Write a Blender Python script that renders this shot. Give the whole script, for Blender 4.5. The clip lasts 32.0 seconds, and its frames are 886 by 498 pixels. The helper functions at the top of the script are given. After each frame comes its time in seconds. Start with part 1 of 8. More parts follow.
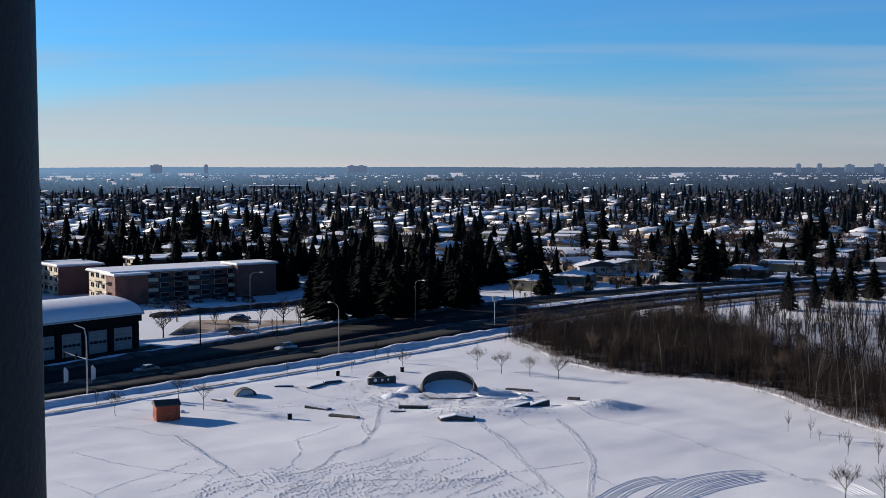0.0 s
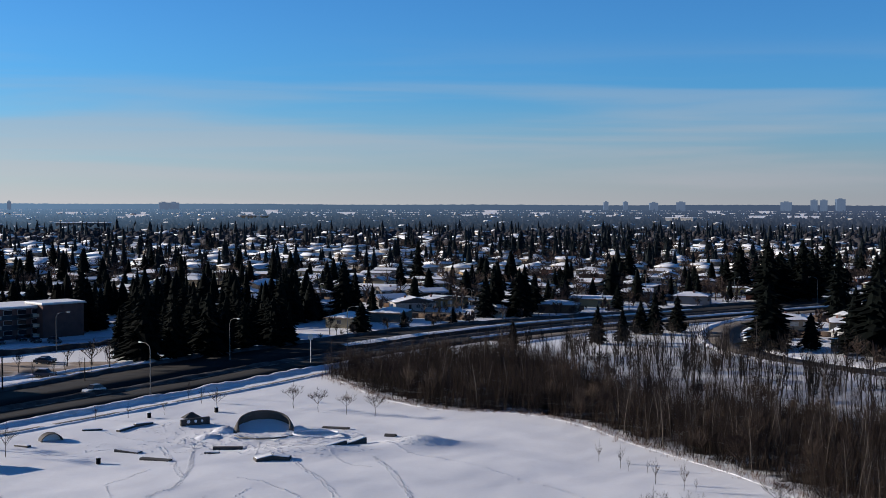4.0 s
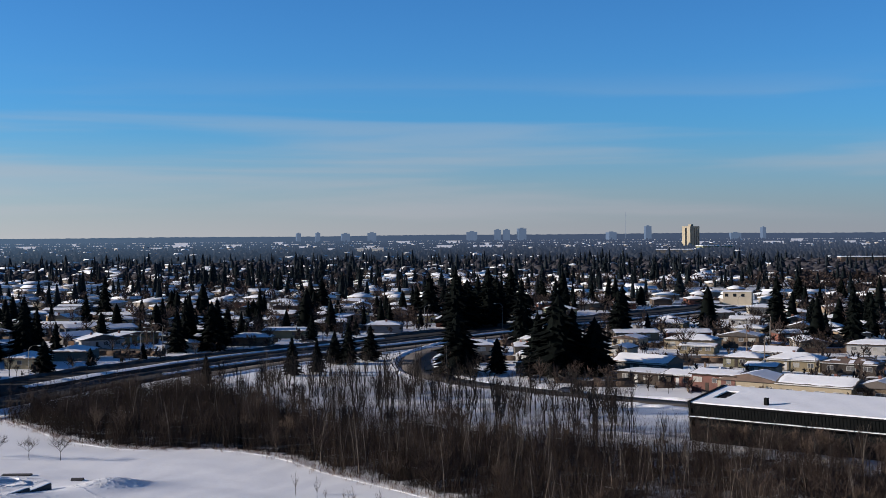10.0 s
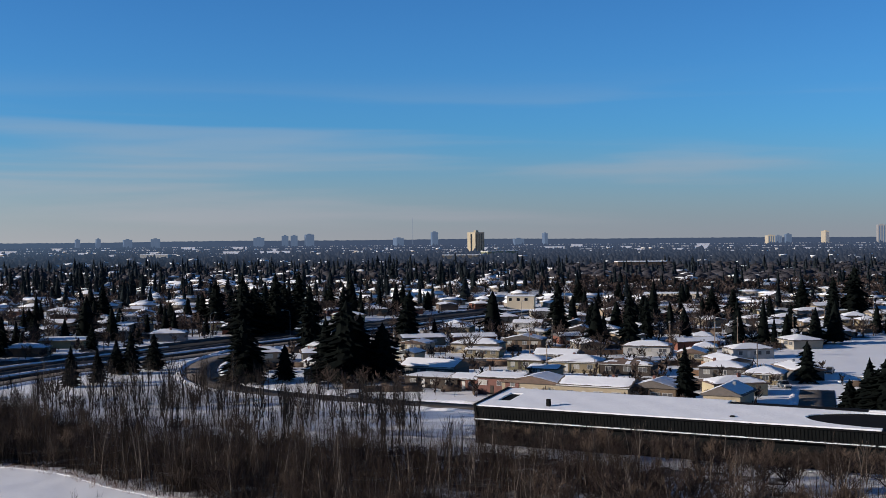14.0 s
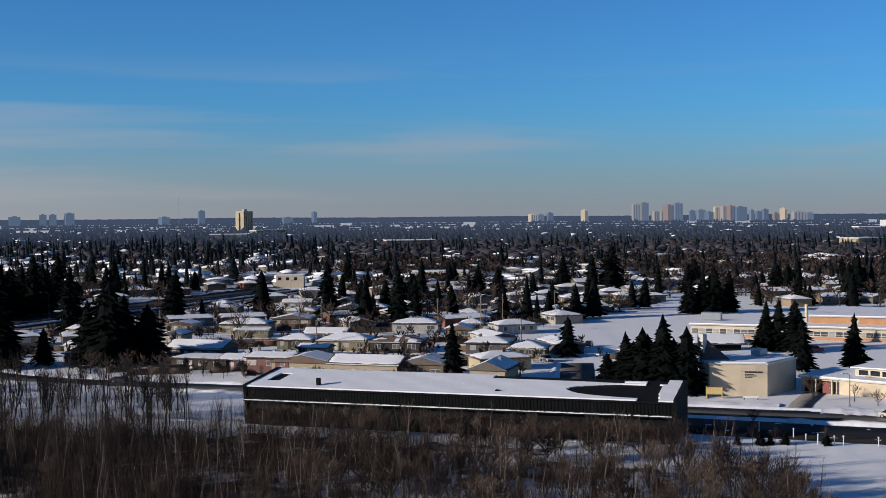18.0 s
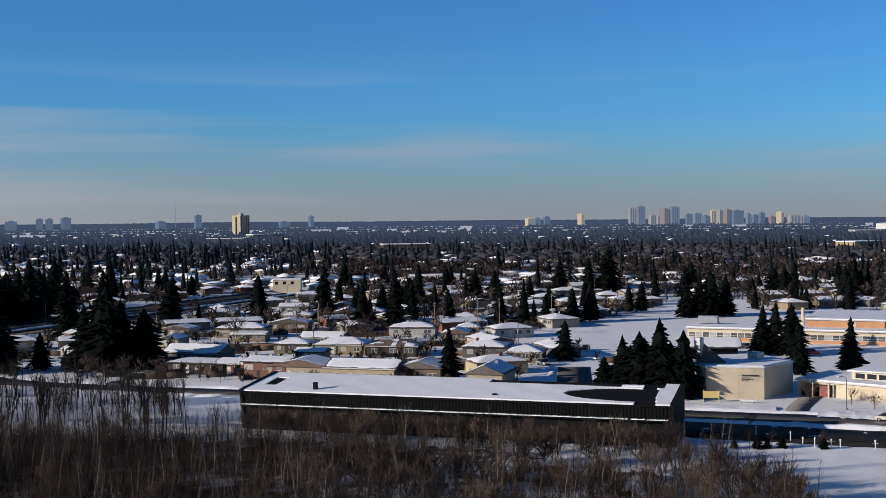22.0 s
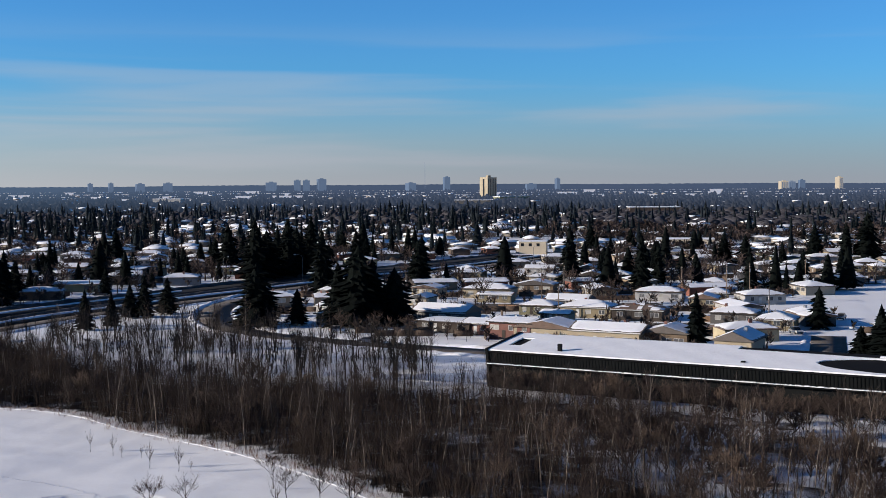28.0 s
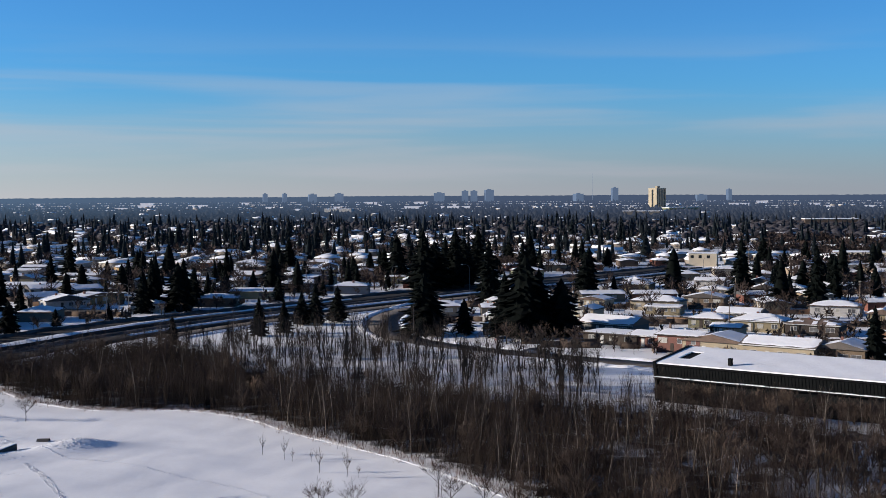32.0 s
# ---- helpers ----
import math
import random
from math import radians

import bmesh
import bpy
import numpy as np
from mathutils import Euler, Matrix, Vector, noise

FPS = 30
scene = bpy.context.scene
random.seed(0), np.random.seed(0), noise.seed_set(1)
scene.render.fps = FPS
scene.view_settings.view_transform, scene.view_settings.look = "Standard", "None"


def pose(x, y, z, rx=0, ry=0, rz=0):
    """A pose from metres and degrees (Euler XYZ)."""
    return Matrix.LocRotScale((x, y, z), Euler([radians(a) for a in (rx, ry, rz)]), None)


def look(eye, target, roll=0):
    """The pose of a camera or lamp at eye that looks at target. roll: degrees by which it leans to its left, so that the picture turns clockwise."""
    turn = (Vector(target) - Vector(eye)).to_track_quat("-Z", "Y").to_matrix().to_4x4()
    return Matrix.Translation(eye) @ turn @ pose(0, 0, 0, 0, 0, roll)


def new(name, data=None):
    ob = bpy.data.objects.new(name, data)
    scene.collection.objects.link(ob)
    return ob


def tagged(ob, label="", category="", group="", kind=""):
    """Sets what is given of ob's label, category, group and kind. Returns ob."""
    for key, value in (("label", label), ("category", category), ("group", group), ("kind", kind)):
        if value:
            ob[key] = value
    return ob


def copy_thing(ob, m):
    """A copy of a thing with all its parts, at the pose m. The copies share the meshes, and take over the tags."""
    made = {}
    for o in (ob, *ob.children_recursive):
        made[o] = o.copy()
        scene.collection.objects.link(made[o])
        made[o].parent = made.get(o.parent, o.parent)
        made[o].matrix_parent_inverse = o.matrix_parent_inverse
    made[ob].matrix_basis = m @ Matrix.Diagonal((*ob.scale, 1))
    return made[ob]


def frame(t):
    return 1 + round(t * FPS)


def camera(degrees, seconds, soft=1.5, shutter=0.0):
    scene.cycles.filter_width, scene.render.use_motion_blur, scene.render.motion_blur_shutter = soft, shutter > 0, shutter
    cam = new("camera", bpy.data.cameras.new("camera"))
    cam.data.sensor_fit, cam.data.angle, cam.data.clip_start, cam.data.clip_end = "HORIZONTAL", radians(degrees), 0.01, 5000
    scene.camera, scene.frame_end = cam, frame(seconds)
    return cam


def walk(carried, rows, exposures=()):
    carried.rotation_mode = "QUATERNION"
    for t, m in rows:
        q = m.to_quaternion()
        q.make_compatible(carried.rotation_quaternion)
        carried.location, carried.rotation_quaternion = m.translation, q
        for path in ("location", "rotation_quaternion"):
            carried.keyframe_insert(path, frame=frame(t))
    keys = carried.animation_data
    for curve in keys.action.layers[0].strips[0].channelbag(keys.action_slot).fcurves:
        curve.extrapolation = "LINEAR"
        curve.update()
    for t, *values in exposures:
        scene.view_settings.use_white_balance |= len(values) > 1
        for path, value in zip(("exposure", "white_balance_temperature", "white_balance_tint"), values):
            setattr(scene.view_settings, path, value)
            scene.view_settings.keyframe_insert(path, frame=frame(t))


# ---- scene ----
# ---- camera ----
cam = camera(39.11, 32.0, soft=0.85)
EYE = 38.0
ROWS = [
    (0.0, 0.000, -3.944, 0.045),
    (0.5, -0.944, -3.227, 0.009),
    (1.0, -1.941, -2.586, 0.113),
    (1.5, -3.250, -1.960, 0.050),
    (2.0, -4.479, -1.781, 0.039),
    (2.5, -5.682, -2.108, 0.113),
    (3.0, -6.596, -2.231, 0.203),
    (3.5, -7.476, -2.177, 0.038),
    (5.5, -11.390, -2.589, -0.679),
    (6.0, -12.273, -2.520, -0.887),
    (6.5, -13.346, -2.495, -0.506),
    (7.0, -14.549, -2.616, -0.120),
    (7.5, -15.897, -2.529, -0.095),
    (8.0, -17.449, -2.364, -0.256),
    (8.5, -18.730, -1.835, -0.024),
    (9.0, -19.990, -1.408, 0.185),
    (9.5, -21.271, -1.054, 0.285),
    (10.0, -22.496, -0.826, 0.429),
    (10.5, -23.643, -0.643, 0.450),
    (11.0, -24.743, -0.480, 0.401),
    (11.5, -25.931, -0.328, 0.402),
    (12.0, -27.139, -0.239, 0.398),
    (12.5, -28.330, -0.252, 0.442),
    (13.0, -29.554, -0.494, 0.485),
    (13.5, -30.847, -0.595, 0.455),
    (14.0, -32.218, -0.625, 0.451),
    (14.5, -33.641, -0.709, 0.375),
    (15.0, -34.998, -0.784, 0.375),
    (15.5, -36.439, -0.839, 0.363),
    (17.5, -41.548, -0.944, 0.451),
    (18.0, -42.782, -1.677, 0.457),
    (18.5, -43.900, -1.993, 0.533),
    (19.0, -44.894, -2.084, 0.529),
    (19.5, -45.274, -2.080, 0.552),
    (20.0, -45.183, -1.929, 0.567),
    (20.5, -45.106, -1.851, 0.640),
    (21.0, -44.369, -1.678, 0.623),
    (21.5, -43.741, -1.584, 0.566),
    (22.0, -42.932, -1.497, 0.532),
    (22.5, -42.027, -1.404, 0.512),
    (23.0, -41.038, -1.366, 0.387),
    (23.5, -39.554, -1.359, 0.500),
    (24.0, -38.680, -1.574, 0.377),
    (24.5, -37.770, -1.967, 0.243),
    (25.0, -36.999, -2.402, 0.415),
    (25.5, -36.237, -2.657, 0.310),
    (27.5, -32.556, -3.068, 0.319),
    (28.0, -31.656, -3.146, 0.309),
    (28.5, -30.819, -3.214, 0.370),
    (29.0, -29.998, -3.196, 0.134),
    (29.5, -29.026, -2.935, 0.238),
    (30.0, -28.067, -2.742, 0.208),
    (30.5, -27.123, -2.678, 0.088),
    (31.0, -26.145, -2.592, 0.257),
    (31.5, -25.058, -2.587, 0.168),
    (32.0, -23.991, -2.622, 0.248),
]
# the eye drifts a centimetre to its left in the first half second
walk(cam, [(t, pose(-0.011 * min(t / 0.75, 1.0), 0, EYE, 90 + pitch, roll, yaw)) for t, yaw, pitch, roll in ROWS],
     exposures=[(0.0, 0.6), (3.0, 0.52), (8.0, 0.43), (11.0, 0.53), (12.5, 0.5), (14.5, 0.36), (19.0, 0.30), (25.0, 0.42), (27.0, 0.52), (28.0, 0.62), (32.0, 0.62)])

# ---- world, sun ----
SUN_EL = radians(15.0)
SUN_AZ = radians(156.0)          # direction towards the sun, counted from +x towards +y
sun_dir = Vector((math.cos(SUN_AZ) * math.cos(SUN_EL), math.sin(SUN_AZ) * math.cos(SUN_EL), math.sin(SUN_EL)))
world = bpy.data.worlds.new("sky")
scene.world = world
world.use_nodes = True


def sky_nodes():
    nt = world.node_tree
    nt.nodes.clear()
    out = nt.nodes.new("ShaderNodeOutputWorld")
    bg = nt.nodes.new("ShaderNodeBackground")
    bg.inputs["Strength"].default_value = 0.078
    sky = nt.nodes.new("ShaderNodeTexSky")
    sky.sky_type = "NISHITA"
    sky.sun_disc = False
    sky.sun_elevation = SUN_EL
    sky.sun_rotation = math.pi / 2 - SUN_AZ
    sky.altitude = 600
    sky.air_density, sky.dust_density, sky.ozone_density = 1.0, 0.6, 3.5
    co = nt.nodes.new("ShaderNodeTexCoord")
    sep = nt.nodes.new("ShaderNodeSeparateXYZ")
    nt.links.new(co.outputs["Generated"], sep.inputs[0])
    # long thin veils of cirrus, stretched along the horizon
    mp = nt.nodes.new("ShaderNodeMapping")
    mp.inputs["Scale"].default_value = (1.5, 1.5, 24.0)
    mp.inputs["Rotation"].default_value = (0.02, -0.05, 0.0)
    nt.links.new(co.outputs["Generated"], mp.inputs["Vector"])
    nz = nt.nodes.new("ShaderNodeTexNoise")
    nz.inputs["Scale"].default_value = 1.35
    nz.inputs["Detail"].default_value = 6.0
    nz.inputs["Roughness"].default_value = 0.46
    nz.inputs["Distortion"].default_value = 0.35
    nt.links.new(mp.outputs[0], nz.inputs["Vector"])
    ramp = nt.nodes.new("ShaderNodeMapRange")
    ramp.interpolation_type = "SMOOTHSTEP"
    ramp.inputs["From Min"].default_value = 0.43
    ramp.inputs["From Max"].default_value = 0.62
    ramp.inputs["To Max"].default_value = 0.55
    nt.links.new(nz.outputs["Fac"], ramp.inputs["Value"])
    low = nt.nodes.new("ShaderNodeMapRange")
    low.interpolation_type = "SMOOTHSTEP"
    low.inputs["From Min"].default_value = 0.135
    low.inputs["From Max"].default_value = 0.05
    nt.links.new(sep.outputs["Z"], low.inputs["Value"])
    veil = nt.nodes.new("ShaderNodeMath")
    veil.operation = "MULTIPLY"
    nt.links.new(ramp.outputs[0], veil.inputs[0])
    nt.links.new(low.outputs[0], veil.inputs[1])
    tint = nt.nodes.new("ShaderNodeMix")
    tint.data_type, tint.blend_type = "RGBA", "MULTIPLY"
    tint.inputs["Factor"].default_value = 1.0
    # the clear winter sky deepens smoothly towards the zenith
    deep = nt.nodes.new("ShaderNodeValToRGB")
    deep.color_ramp.interpolation = "EASE"
    deep.color_ramp.elements[0].position, deep.color_ramp.elements[0].color = 0.06, (0.37, 0.86, 1.36, 1)
    deep.color_ramp.elements[1].position, deep.color_ramp.elements[1].color = 0.75, (0.17, 0.35, 0.57, 1)
    nt.links.new(sep.outputs["Z"], deep.inputs[0])
    nt.links.new(deep.outputs[0], tint.inputs["B"])
    nt.links.new(sky.outputs[0], tint.inputs["A"])
    cloud = nt.nodes.new("ShaderNodeMix")
    cloud.data_type = "RGBA"
    cloud.inputs["B"].default_value = (3.4, 4.05, 4.8, 1)
    nt.links.new(veil.outputs[0], cloud.inputs["Factor"])
    nt.links.new(tint.outputs["Result"], cloud.inputs["A"])
    # winter haze low over the city
    hz = nt.nodes.new("ShaderNodeMapRange")
    hz.interpolation_type = "SMOOTHSTEP"
    hz.inputs["From Min"].default_value = 0.09
    hz.inputs["From Max"].default_value = -0.03
    hz.inputs["To Max"].default_value = 0.9
    nt.links.new(sep.outputs["Z"], hz.inputs["Value"])
    haze = nt.nodes.new("ShaderNodeMix")
    haze.data_type = "RGBA"
    toward = nt.nodes.new("ShaderNodeVectorMath")
    toward.operation = "DOT_PRODUCT"
    toward.inputs[1].default_value = (math.cos(SUN_AZ), math.sin(SUN_AZ), 0.0)
    nt.links.new(co.outputs["Generated"], toward.inputs[0])
    side = nt.nodes.new("ShaderNodeMapRange")
    side.interpolation_type = "SMOOTHSTEP"
    side.inputs["From Min"].default_value = -0.45
    side.inputs["From Max"].default_value = 0.8
    nt.links.new(toward.outputs["Value"], side.inputs["Value"])
    glow = nt.nodes.new("ShaderNodeMix")
    glow.data_type = "RGBA"
    glow.inputs["A"].default_value = (3.0, 2.9, 3.3, 1)
    glow.inputs["B"].default_value = (5.8, 5.5, 5.6, 1)
    nt.links.new(side.outputs[0], glow.inputs["Factor"])
    nt.links.new(glow.outputs["Result"], haze.inputs["B"])
    nt.links.new(hz.outputs[0], haze.inputs["Factor"])
    nt.links.new(cloud.outputs["Result"], haze.inputs["A"])
    nt.links.new(haze.outputs["Result"], bg.inputs["Color"])
    nt.links.new(bg.outputs[0], out.inputs[0])


sky_nodes()
sun = new("sun", bpy.data.lights.new("sun", "SUN"))
sun.data.energy, sun.data.angle, sun.data.color = 4.7, radians(0.55), (1.0, 0.89, 0.78)
sun.matrix_world = look(sun_dir * 100, (0, 0, 0))


# ---- materials ----
def material(name, colour, rough=0.7, metal=0.0, var=0.15, scale=1.0, fine=12.0, bump=0.0, bump_scale=30.0, spec=0.5, palette=None, second=None, patch=0.5):
    """Principled surface: two scales of value noise, optional stains towards a second colour, optional palette by object."""
    m = bpy.data.materials.new(name)
    m.use_nodes = True
    nt = m.node_tree
    b = nt.nodes["Principled BSDF"]
    b.inputs["Roughness"].default_value = rough
    b.inputs["Metallic"].default_value = metal
    b.inputs["Specular IOR Level"].default_value = spec
    co = nt.nodes.new("ShaderNodeTexCoord")
    geo = nt.nodes.new("ShaderNodeNewGeometry")
    where = geo.outputs["Position"]
    if palette:
        info = nt.nodes.new("ShaderNodeObjectInfo")
        ramp = nt.nodes.new("ShaderNodeValToRGB")
        ramp.color_ramp.interpolation = "CONSTANT"
        el = ramp.color_ramp.elements
        while len(el) < len(palette):
            el.new(0.5)
        for i, c in enumerate(palette):
            el[i].position = i / len(palette)
            el[i].color = (*c, 1)
        nt.links.new(info.outputs["Random"], ramp.inputs[0])
        base = ramp.outputs[0]
    else:
        rgb = nt.nodes.new("ShaderNodeRGB")
        rgb.outputs[0].default_value = (*colour, 1)
        base = rgb.outputs[0]
    if second:
        n0 = nt.nodes.new("ShaderNodeTexNoise")
        n0.inputs["Scale"].default_value = scale * 0.6
        n0.inputs["Detail"].default_value = 5
        nt.links.new(where, n0.inputs["Vector"])
        r0 = nt.nodes.new("ShaderNodeMapRange")
        r0.interpolation_type = "SMOOTHSTEP"
        r0.inputs["From Min"].default_value = patch - 0.1
        r0.inputs["From Max"].default_value = patch + 0.14
        nt.links.new(n0.outputs["Fac"], r0.inputs["Value"])
        mx = nt.nodes.new("ShaderNodeMix")
        mx.data_type = "RGBA"
        mx.inputs["B"].default_value = (*second, 1)
        nt.links.new(r0.outputs[0], mx.inputs["Factor"])
        nt.links.new(base, mx.inputs["A"])
        base = mx.outputs["Result"]
    value = None
    for s, a in ((scale, var), (fine, var * 0.6)):
        nz = nt.nodes.new("ShaderNodeTexNoise")
        nz.inputs["Scale"].default_value = s
        nz.inputs["Detail"].default_value = 4
        nt.links.new(where, nz.inputs["Vector"])
        mr = nt.nodes.new("ShaderNodeMapRange")
        mr.inputs["From Min"].default_value, mr.inputs["From Max"].default_value = 0.25, 0.75
        mr.inputs["To Min"].default_value, mr.inputs["To Max"].default_value = 1 - a, 1 + a
        nt.links.new(nz.outputs["Fac"], mr.inputs["Value"])
        if value is None:
            value = mr.outputs[0]
        else:
            mu = nt.nodes.new("ShaderNodeMath")
            mu.operation = "MULTIPLY"
            nt.links.new(value, mu.inputs[0])
            nt.links.new(mr.outputs[0], mu.inputs[1])
            value = mu.outputs[0]
    sc = nt.nodes.new("ShaderNodeVectorMath")
    sc.operation = "SCALE"
    nt.links.new(base, sc.inputs[0])
    nt.links.new(value, sc.inputs["Scale"])
    nt.links.new(sc.outputs[0], b.inputs["Base Color"])
    if bump:
        nb = nt.nodes.new("ShaderNodeTexNoise")
        nb.inputs["Scale"].default_value = bump_scale
        nb.inputs["Detail"].default_value = 5
        nt.links.new(where, nb.inputs["Vector"])
        bp = nt.nodes.new("ShaderNodeBump")
        bp.inputs["Strength"].default_value = 1.0
        bp.inputs["Distance"].default_value = bump
        nt.links.new(nb.outputs["Fac"], bp.inputs["Height"])
        nt.links.new(bp.outputs[0], b.inputs["Normal"])
    return m


SNOW = material("snow", (0.77, 0.775, 0.79), 0.65, var=0.03, scale=0.06, fine=1.5, bump=0.05, bump_scale=0.45, spec=0.3)
SNOW_BANK = material("snow_bank", (0.74, 0.75, 0.79), 0.7, var=0.10, scale=0.5, fine=5.0, bump=0.12, bump_scale=2.2, spec=0.25, second=(0.5, 0.48, 0.46), patch=0.62)
SNOW_DIRTY = material("snow_dirty", (0.075, 0.072, 0.072), 0.85, var=0.3, scale=0.5, fine=5.0, bump=0.12, bump_scale=2.2, spec=0.2, second=(0.035, 0.032, 0.03), patch=0.48)
ROOF_SNOW = material("roof_snow", (0.75, 0.76, 0.79), 0.65, var=0.04, scale=0.3, fine=2.0, bump=0.05, bump_scale=1.6, spec=0.3)
ASPHALT = material("asphalt", (0.0145, 0.014, 0.0145), 0.9, spec=0.15, var=0.25, scale=0.15, fine=3.0, bump=0.01, bump_scale=8, second=(0.021, 0.020, 0.019), patch=0.62)
STREET = material("street", (0.075, 0.066, 0.06), 0.9, spec=0.2, var=0.25, scale=0.2, fine=2.0, bump=0.02, bump_scale=4, second=(0.36, 0.34, 0.34), patch=0.68)
GRAVEL = material("gravel", (0.15, 0.115, 0.09), 0.9, var=0.3, scale=0.2, fine=3.0, bump=0.03, bump_scale=5, second=(0.6, 0.59, 0.6), patch=0.60)
SKATE = material("skate_concrete", (0.055, 0.050, 0.047), 0.85, var=0.25, scale=0.6, fine=5.0, bump=0.01, bump_scale=10, second=(0.045, 0.042, 0.04), patch=0.52)
SKATE_PALE = material("bowl_concrete", (0.075, 0.066, 0.058), 0.85, var=0.25, scale=0.6, fine=5.0, bump=0.01, bump_scale=10, second=(0.06, 0.055, 0.05), patch=0.55)
CONCRETE = material("concrete", (0.19, 0.18, 0.165), 0.85, var=0.18, scale=0.8, fine=6.0, bump=0.01, bump_scale=10, second=(0.12, 0.115, 0.11), patch=0.52)
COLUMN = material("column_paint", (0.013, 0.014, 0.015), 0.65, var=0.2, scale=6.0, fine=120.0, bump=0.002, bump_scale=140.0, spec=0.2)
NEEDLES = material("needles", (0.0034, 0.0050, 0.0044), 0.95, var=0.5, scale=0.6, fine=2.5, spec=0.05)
# Mid and far needles are lightened and blued: distance haze put into the colour.
NEEDLES_MID_HAZE = material("needles_mid_haze", (0.010, 0.014, 0.016), 0.95, var=0.45, scale=0.3, fine=1.5, spec=0.05)
NEEDLES_FAR_HAZE = material("needles_far_haze", (0.014, 0.019, 0.023), 0.9, var=0.4, scale=0.05, fine=0.4, spec=0.15)
BARK = material("bark", (0.020, 0.016, 0.014), 0.9, var=0.35, scale=1.0, fine=8.0, bump=0.02, bump_scale=12, spec=0.2)
TWIGS = material("twigs", (0.040, 0.028, 0.023), 0.9, var=0.35, scale=0.15, fine=1.5, spec=0.2)
TWIGS_PALE = material("twigs_pale", (0.075, 0.057, 0.046), 0.9, var=0.3, scale=0.2, fine=2.0, spec=0.2)
BIRCH = material("pale_bark", (0.17, 0.145, 0.12), 0.85, var=0.35, scale=1.4, fine=6.0, spec=0.2, second=(0.09, 0.08, 0.07), patch=0.6)
BRUSH = material("brush", (0.032, 0.023, 0.018), 0.95, var=0.55, scale=0.10, fine=1.2, spec=0.15)
DRY_GRASS = material("dry_grass", (0.17, 0.105, 0.075), 0.95, var=0.3, scale=0.3, fine=2.0, spec=0.1)
HEDGE = material("dark_twigs", (0.050, 0.040, 0.036), 0.95, var=0.4, scale=0.05, fine=0.5, spec=0.1)
WOOD_CROWN = material("crown_twigs", (0.080, 0.058, 0.045), 0.9, var=0.35, scale=0.12, fine=1.0, spec=0.15)
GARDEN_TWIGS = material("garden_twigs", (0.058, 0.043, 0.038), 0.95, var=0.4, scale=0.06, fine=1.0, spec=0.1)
# Cooler than the near twigs, with distance haze mixed into the colour.
FAR_TWIGS_HAZE = material("far_twigs_haze", (0.044, 0.042, 0.048), 0.95, var=0.45, scale=0.02, fine=0.5, spec=0.15)
SIDING = material("siding", (0.5, 0.5, 0.5), 0.8, var=0.12, scale=0.5, fine=4.0, spec=0.2, palette=[
    (0.28, 0.25, 0.20), (0.27, 0.22, 0.14), (0.18, 0.15, 0.11), (0.34, 0.33, 0.31), (0.11, 0.105, 0.09), (0.16, 0.165, 0.11),
    (0.09, 0.065, 0.05), (0.22, 0.17, 0.12), (0.34, 0.29, 0.19), (0.13, 0.14, 0.155), (0.15, 0.06, 0.042), (0.10, 0.095, 0.09)])
SIDING_CREAM = material("siding_cream", (0.30, 0.25, 0.175), 0.8, var=0.12, scale=0.5, fine=4.0, spec=0.2)
SIDING_TAN = material("siding_tan", (0.20, 0.165, 0.105), 0.8, var=0.12, scale=0.5, fine=4.0, spec=0.2)
SIDING_OCHRE = material("siding_ochre", (0.27, 0.175, 0.08), 0.8, var=0.14, scale=0.5, fine=4.0, spec=0.2)
SIDING_YELLOW = material("siding_yellow", (0.42, 0.35, 0.17), 0.8, var=0.10, scale=0.5, fine=4.0, spec=0.2)
SIDING_OLIVE = material("siding_olive", (0.13, 0.12, 0.075), 0.8, var=0.14, scale=0.5, fine=4.0, spec=0.2)
SIDING_UMBER = material("siding_umber", (0.045, 0.036, 0.030), 0.8, var=0.2, scale=0.5, fine=4.0, spec=0.2)
SIDING_BROWN = material("siding_brown", (0.13, 0.095, 0.065), 0.8, var=0.16, scale=0.5, fine=4.0, spec=0.2)
SIDING_GREY = material("siding_grey", (0.085, 0.080, 0.078), 0.8, var=0.14, scale=0.5, fine=4.0, spec=0.2)
SIDING_WHITE = material("siding_white", (0.34, 0.33, 0.32), 0.8, var=0.08, scale=0.5, fine=4.0, spec=0.2)
SIDING_FAR = material("siding_far", (0.23, 0.20, 0.165), 0.85, var=0.5, scale=0.05, fine=0.3)
SHINGLE = material("shingle", (0.07, 0.062, 0.058), 0.9, var=0.2, scale=0.6, fine=6.0, palette=[(0.07, 0.06, 0.055), (0.10, 0.085, 0.075), (0.05, 0.05, 0.052), (0.12, 0.08, 0.06)])
TRIM = material("trim", (0.45, 0.44, 0.42), 0.6, var=0.08, scale=1.0, fine=6.0)
WOOD = material("fence_wood", (0.20, 0.115, 0.065), 0.85, var=0.3, scale=0.7, fine=5.0)
WOOD_DARK = material("weathered_fence", (0.085, 0.062, 0.048), 0.9, var=0.4, scale=0.08, fine=3.0, spec=0.15)
POLE_WOOD = material("pole_wood", (0.16, 0.12, 0.09), 0.9, var=0.25, scale=0.7, fine=6.0)
BRICK = material("brick", (0.13, 0.055, 0.042), 0.85, var=0.2, scale=0.6, fine=7.0, bump=0.01, bump_scale=14, second=(0.085, 0.04, 0.034), patch=0.58)
TOWER_BRICK = material("tower_brick", (0.12, 0.075, 0.055), 0.85, var=0.2, scale=0.6, fine=7.0)
